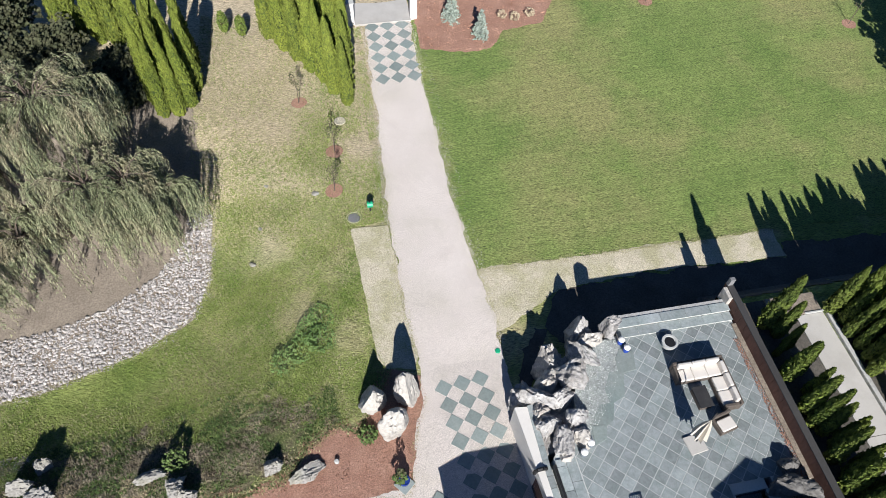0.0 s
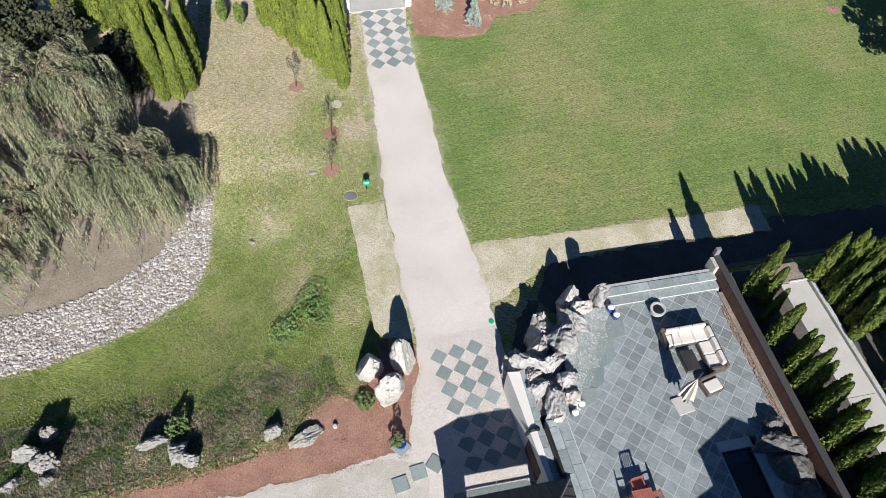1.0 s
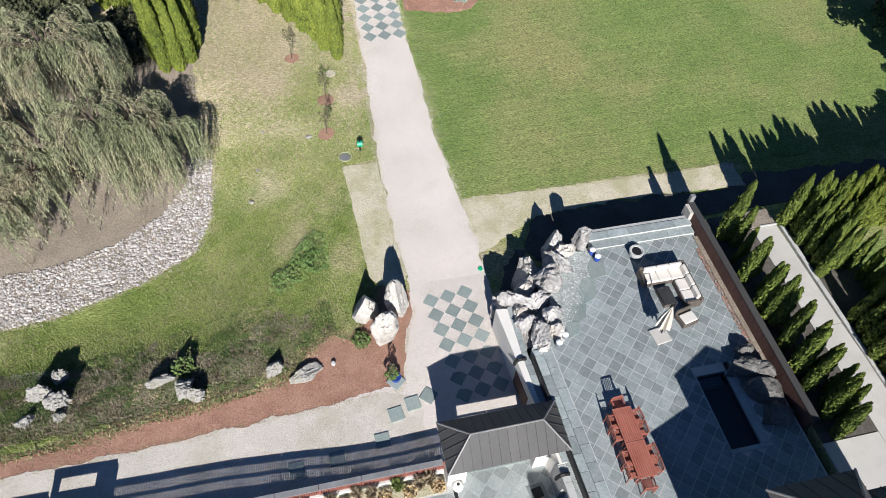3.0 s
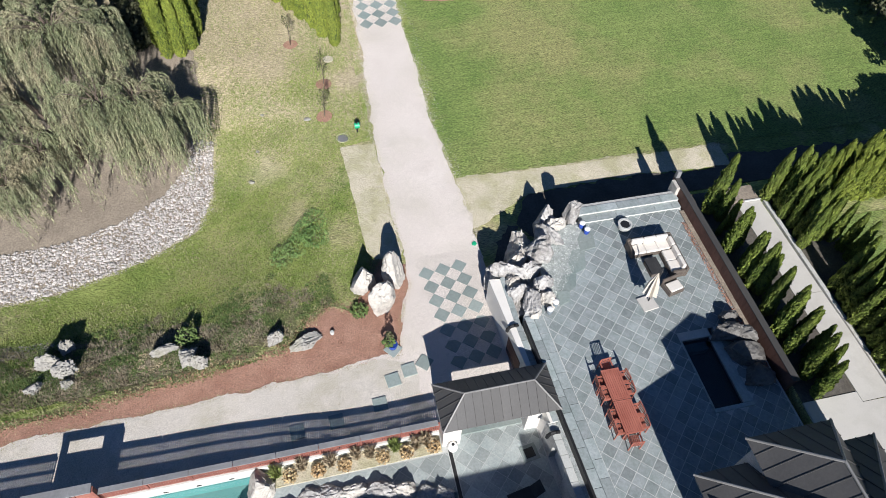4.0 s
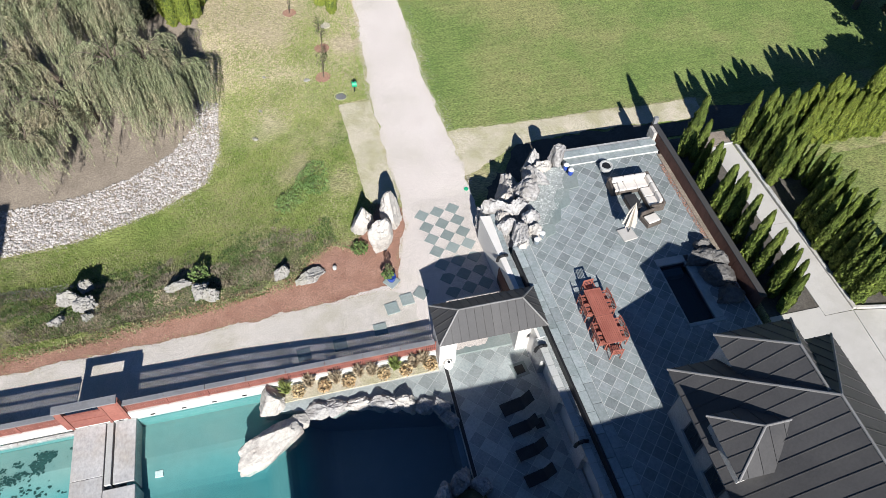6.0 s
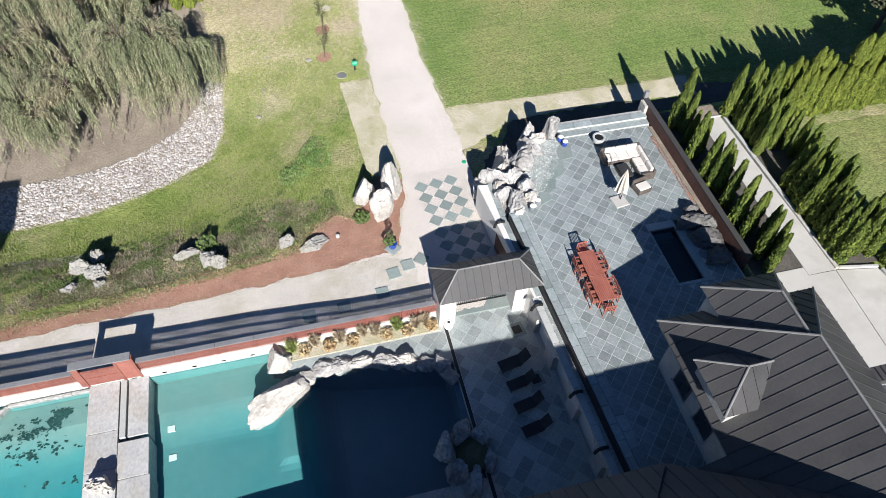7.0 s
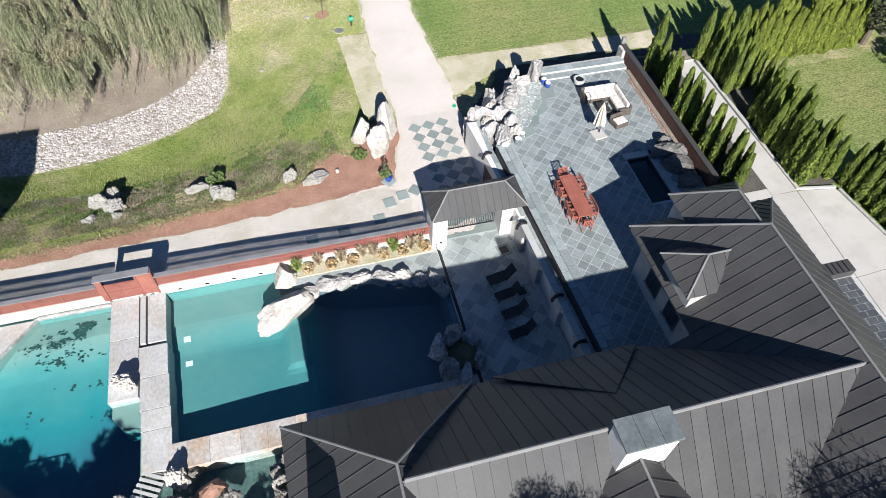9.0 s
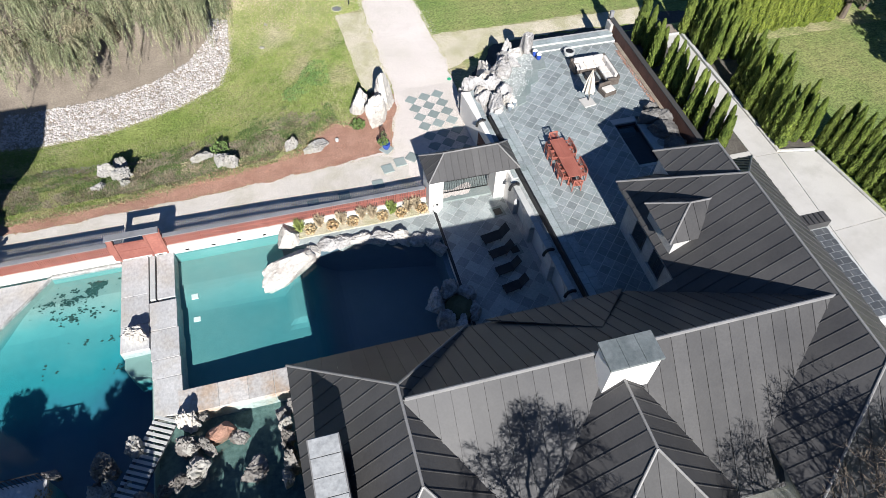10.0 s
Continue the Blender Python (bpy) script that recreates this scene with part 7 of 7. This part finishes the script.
spots = [(9.56, 4.98, 0), (9.5, 1.38, 180)]
for y in (4.3, 3.7, 2.65, 2.05):
    spots += [(10.07, y, -90), (9.03, y - 0.05, 90)]
for k, (x, y, a) in enumerate(spots):
    m = pose(x, y, TZ, 0, 0, a + random.Random(k).uniform(-6, 6))
    if k == 0:
        chair.matrix_basis = m
    else:
        copy_thing(chair, m)
for y0 in (3.2, 1.62):
    dt = thing("dining_table", "red-stained slatted wooden dining table", "table", 9.56, y0, TZ, group="dining tables")
    for k in range(9):
        part("top_slat", boxed(-0.44 + 0.098 * k, 0.07, 0.71, -0.352 + 0.098 * k, 1.485, 0.745, 0.004), "teak", dt)
    for y in (0.0, 1.49):
        part("breadboard_end", boxed(-0.44, y, 0.71, 0.44, y + 0.065, 0.748, 0.004), "teak", dt)
    for x in (-0.4, 0.34):
        for y in (0.06, 1.44):
            part("leg", boxed(x, y, 0, x + 0.06, y + 0.06, 0.71, 0.005), "teak", dt)


def lounger():
    l = thing("sun_lounger", "black mesh sun lounger with a raised back", "lounger", 0, 0, -70, group="loungers by the pool")
    part("seat", boxed(-0.95, -0.33, 0.30, 0.35, 0.33, 0.35, 0.01), "mesh_black", l)
    part("backrest", boxed(0, -0.33, -0.025, 0.75, 0.33, 0.025, 0.01, pose(0.35, 0, 0.33, 0, -48, 0)), "mesh_black", l)
    for x in (-0.85, 0.25):
        for y in (-0.3, 0.26):
            part("leg", boxed(x, y, 0, x + 0.04, y + 0.04, 0.30), "black", l)
    for y in (-0.36, 0.33):
        part("side_rail", boxed(-0.95, y, 0.29, 0.35, y + 0.03, 0.36), "black", l)
    return l


lg = lounger()
for k, y in enumerate((0.85, -0.3, -1.5, -2.75)):
    m = pose(4.75, y, DZ, 0, 0, 10) @ Matrix.Diagonal((0.88, 0.88, 0.95, 1))
    if k == 0:
        lg.matrix_basis = m
    else:
        copy_thing(lg, m)
for x, y in ((5.55, 2.8), (5.6, -0.2)):
    g = thing("floor_grate", "square dark floor grate in a pale stone frame", "grate", x, y, DZ + 0.005, 8, kind="structure")
    part("frame_stone", boxed(-0.4, -0.4, 0, 0.4, 0.4, 0.02), "paver", g)
    part("grating", boxed(-0.24, -0.24, 0.02, 0.24, 0.24, 0.03), "black", g)
ball = thing("table_lantern", "white egg-shaped lantern with a dark opening", "lantern", 2.0, 3.75, DZ)
part("shell", lathe(bmesh.new(), [(0.14, 0.0), (0.24, 0.16), (0.26, 0.3), (0.2, 0.48), (0.11, 0.58), (0.09, 0.58)], 16), "white", ball)
part("opening", lathe(bmesh.new(), [(0.08, 0.575), (0.07, 0.59)], 12), "black", ball)
for y in (2.7, -2.3, -5.1, 8.4):
    sc = thing("wall_spout", "curved black metal spout on the wall's edge", "spout", 6.2 + 0.045 * max(0, 8.4 - y), y, 2.0, group="wall spouts")
    pts = [(0.15, 0, 0.08), (-0.05, 0, 0.16), (-0.25, 0, 0.1), (-0.36, 0, -0.08), (-0.38, 0, -0.28)]
    bm = bmesh.new()
    for a, b in zip(pts, pts[1:]):
        rod(bm, a, b, 0.09, 0.09, 8)
    part("pipe", bm, "black", sc)
strip = tagged(lean(obj("pebble_strip", boxed(6.38, -8.8, 1.9, 6.57, 8.4, 2.02), "pebble")), "strip of pebbles between wall and terrace edge", "pebbles", kind="structure")
chips("pebbles", [(7.15, -8.8), (7.35, -8.8), (6.57, 8.4), (6.37, 8.4)], 2600, 0.04, "pebble", "loose grey pebbles", 36, 0.0, 2.02)

# ---- planting along the fence ----
bedn = tagged(obj("planting_bed", prism(bmesh.new(), [(-6.6, 3.62), (1.5, 3.7), (1.5, 4.6), (-6.6, 4.6)], -0.4, DZ + 0.07), "straw"), "narrow bed along the fence", "bed", kind="structure")


def grass_clump(x, y, h, label):
    rng = random.Random(int(x * 91 + 7))
    t = thing("ornamental_grass", label, "grass", x, y, DZ + 0.06, group="grasses along the fence")
    vs, fs = [], []
    for _ in range(260):
        a, s = rng.uniform(0, 6.283), rng.uniform(0.05, 0.42)
        e = (s * math.cos(a), s * math.sin(a), h * rng.uniform(0.6, 1.1))
        i = len(vs)
        vs += [(rng.gauss(0, 0.05) - 0.01 * math.sin(a), rng.gauss(0, 0.05) + 0.01 * math.cos(a), 0), (rng.gauss(0, 0.05) + 0.012, rng.gauss(0, 0.05), 0), (e[0] * 0.6 + 0.015, e[1] * 0.6, e[2] * 0.75), e]
        fs += [(i, i + 1, i + 2), (i, i + 2, i + 3)]
    raw("blades", vs, fs, "plume" if "tan" in label else "blade", t)


for k, x in enumerate((-6.2, -5.0, -3.7, -2.5, -1.9, -0.7, 0.3, 0.8)):
    grass_clump(x, 4.15 + 0.1 * (k % 2), 0.9, "tan feathery ornamental grass clump" if k % 5 else "green ornamental grass clump")
for x in (-5.6, -4.3, -3.1, -1.3, -0.2, 1.1):
    t = shrub("autumn_shrub", "low shrub with orange and yellow autumn leaves", x, 3.95, 0.45, 0.36, "autumn", 150, 0.13, "autumn shrubs")
    t.location.z = DZ + 0.05

# ---- things along the drive ----
pot = thing("plant_pot", "blue glazed pot with green and red foliage", "plant pot", 0.15, 9.5, height(0.15, 9.5) + 0.11)
part("pot", lathe(bmesh.new(), [(0.16, 0), (0.24, 0.2), (0.27, 0.42), (0.25, 0.45), (0.22, 0.42), (0.02, 0.40)], 18), "blue_glaze", pot)
vs, fs = [], []
leafy((-0.2, 0.1, 0.55), (0.35, 0.3, 0.25), 110, 0.16, random.Random(1), vs, fs)
raw("foliage", vs, fs, "weed", pot)
vs, fs = [], []
leafy((-0.1, 0.2, 0.95), (0.2, 0.2, 0.4), 70, 0.14, random.Random(2), vs, fs)
raw("red_foliage", vs, fs, "red_leaf", pot)
reel = thing("hose_reel", "green garden hose reel on a black stand", "hose reel", 0.65, 25.2, height(0.65, 25.2))
part("stand", boxed(-0.05, -0.05, 0, 0.05, 0.05, 0.9), "black", reel)
part("drum", rod(bmesh.new(), (-0.16, 0, 0.62), (0.16, 0, 0.62), 0.2, 0.2, 14), "green_plastic", reel, "bright green drum")
part("crank", rod(bmesh.new(), (0.16, 0, 0.62), (0.26, 0.1, 0.75), 0.02, 0.02, 5), "black", reel)
well = thing("drain_cover", "round dark drain cover with a pale hose coiled round it", "drain", -0.35, 24.85, height(-0.35, 24.85))
part("cover", lathe(bmesh.new(), [(0.34, 0.0), (0.34, 0.06), (0.3, 0.07)], 20), "metal_cap", well)
bm = bmesh.new()
ring = [(0.42 * math.cos(k * 0.2618), 0.4 * math.sin(k * 0.2618), 0.07) for k in range(24)]
for a, b in zip(ring, ring[1:] + ring[:1]):
    rod(bm, a, b, 0.025, 0.025, 5)
for a, b in (((0.1, 0.4, 0.06), (0.5, 0.65, 0.06)), ((0.5, 0.65, 0.06), (0.95, 0.55, 0.06))):
    rod(bm, a, b, 0.022, 0.022, 5)
part("hose_coil", bm, "hose", well, "pale green hose")
cover = tagged(obj("valve_cover", lathe(bmesh.new(), [(0.14, 0.0), (0.15, 0.05), (0.12, 0.09)], 14), "green_plastic"), "small green valve cover at the gravel's edge", "valve cover")
cover.matrix_basis = pose(6.0, 15.3, 0.06)
stump = thing("path_light", "small tan path light in the mulch", "path light", -2.8, 11.05, height(-2.8, 11.05))
part("body", lathe(bmesh.new(), [(0.1, 0), (0.12, 0.22), (0.08, 0.27)], 12), "limestone", stump)
for x, w in ((1.35, 0.7), (5.95, 0.5)):
    gp = thing("drive_pillar", "white rendered pillar at the drive's far end", "pillar", x, 41.7, height(x, 41.7), group="drive pillars")
    part("shaft", boxed(-w / 2, -0.35, -0.2, w / 2, 0.35, 1.7, 0.02), "stucco", gp)
    part("cap", boxed(-w / 2 - 0.05, -0.4, 1.7, w / 2 + 0.05, 0.4, 1.78, 0.01), "limestone", gp)
apron = slab("concrete_apron", [(1.7, 41.2), (5.75, 41.2), (5.9, 60), (1.5, 60)], 1.2, 1.86, "concrete", "pale concrete apron at the end of the gravel", "drive")
for k, (x, y) in enumerate(((-4.2, 17.3), (-3.5, 18.3), (-4.9, 16.8), (-3.0, 17.6), (-2.9, 19.0))):
    shrub("leafy_weed", "broad-leaved green weeds in the meadow", x, y, 0.3, 0.85, "leaf_weed", 300, 0.12, "weeds in the meadow")
shrub("leafy_weed", "green weeds among the boulders", -10.3, 12.6, 0.6, 0.6, "weed", 240, 0.15)
shrub("leafy_weed", "green weeds beside the standing boulders", -1.2, 12.0, 0.5, 0.5, "weed", 200, 0.15)
shrub("yellow_shrub", "small yellow-leaved shrub on the deck", -19.4, -8.0, 0.6, 0.4, "autumn", 120, 0.14)
chips("leaf_litter", [(17.2, 3.5), (17.5, 3.5), (17.5, 12.8), (17.2, 12.8)], 1500, 0.035, "mulch_chip", "dry fallen leaves along the wall", 38, 0.03, TZ)
# skylight on the west wing
skyl = part("light_shaft", boxed(-7.1, -15.6, 4.4, -5.95, -12.0, 7.96, 0.01), "roof_trim", house, "tall roof light with framed panes on top")
for k in range(5):
    part("pane", boxed(-7.05, -15.55 + 0.71 * k, 7.96, -6.0, -14.88 + 0.71 * k, 7.985), "skylight", skyl)
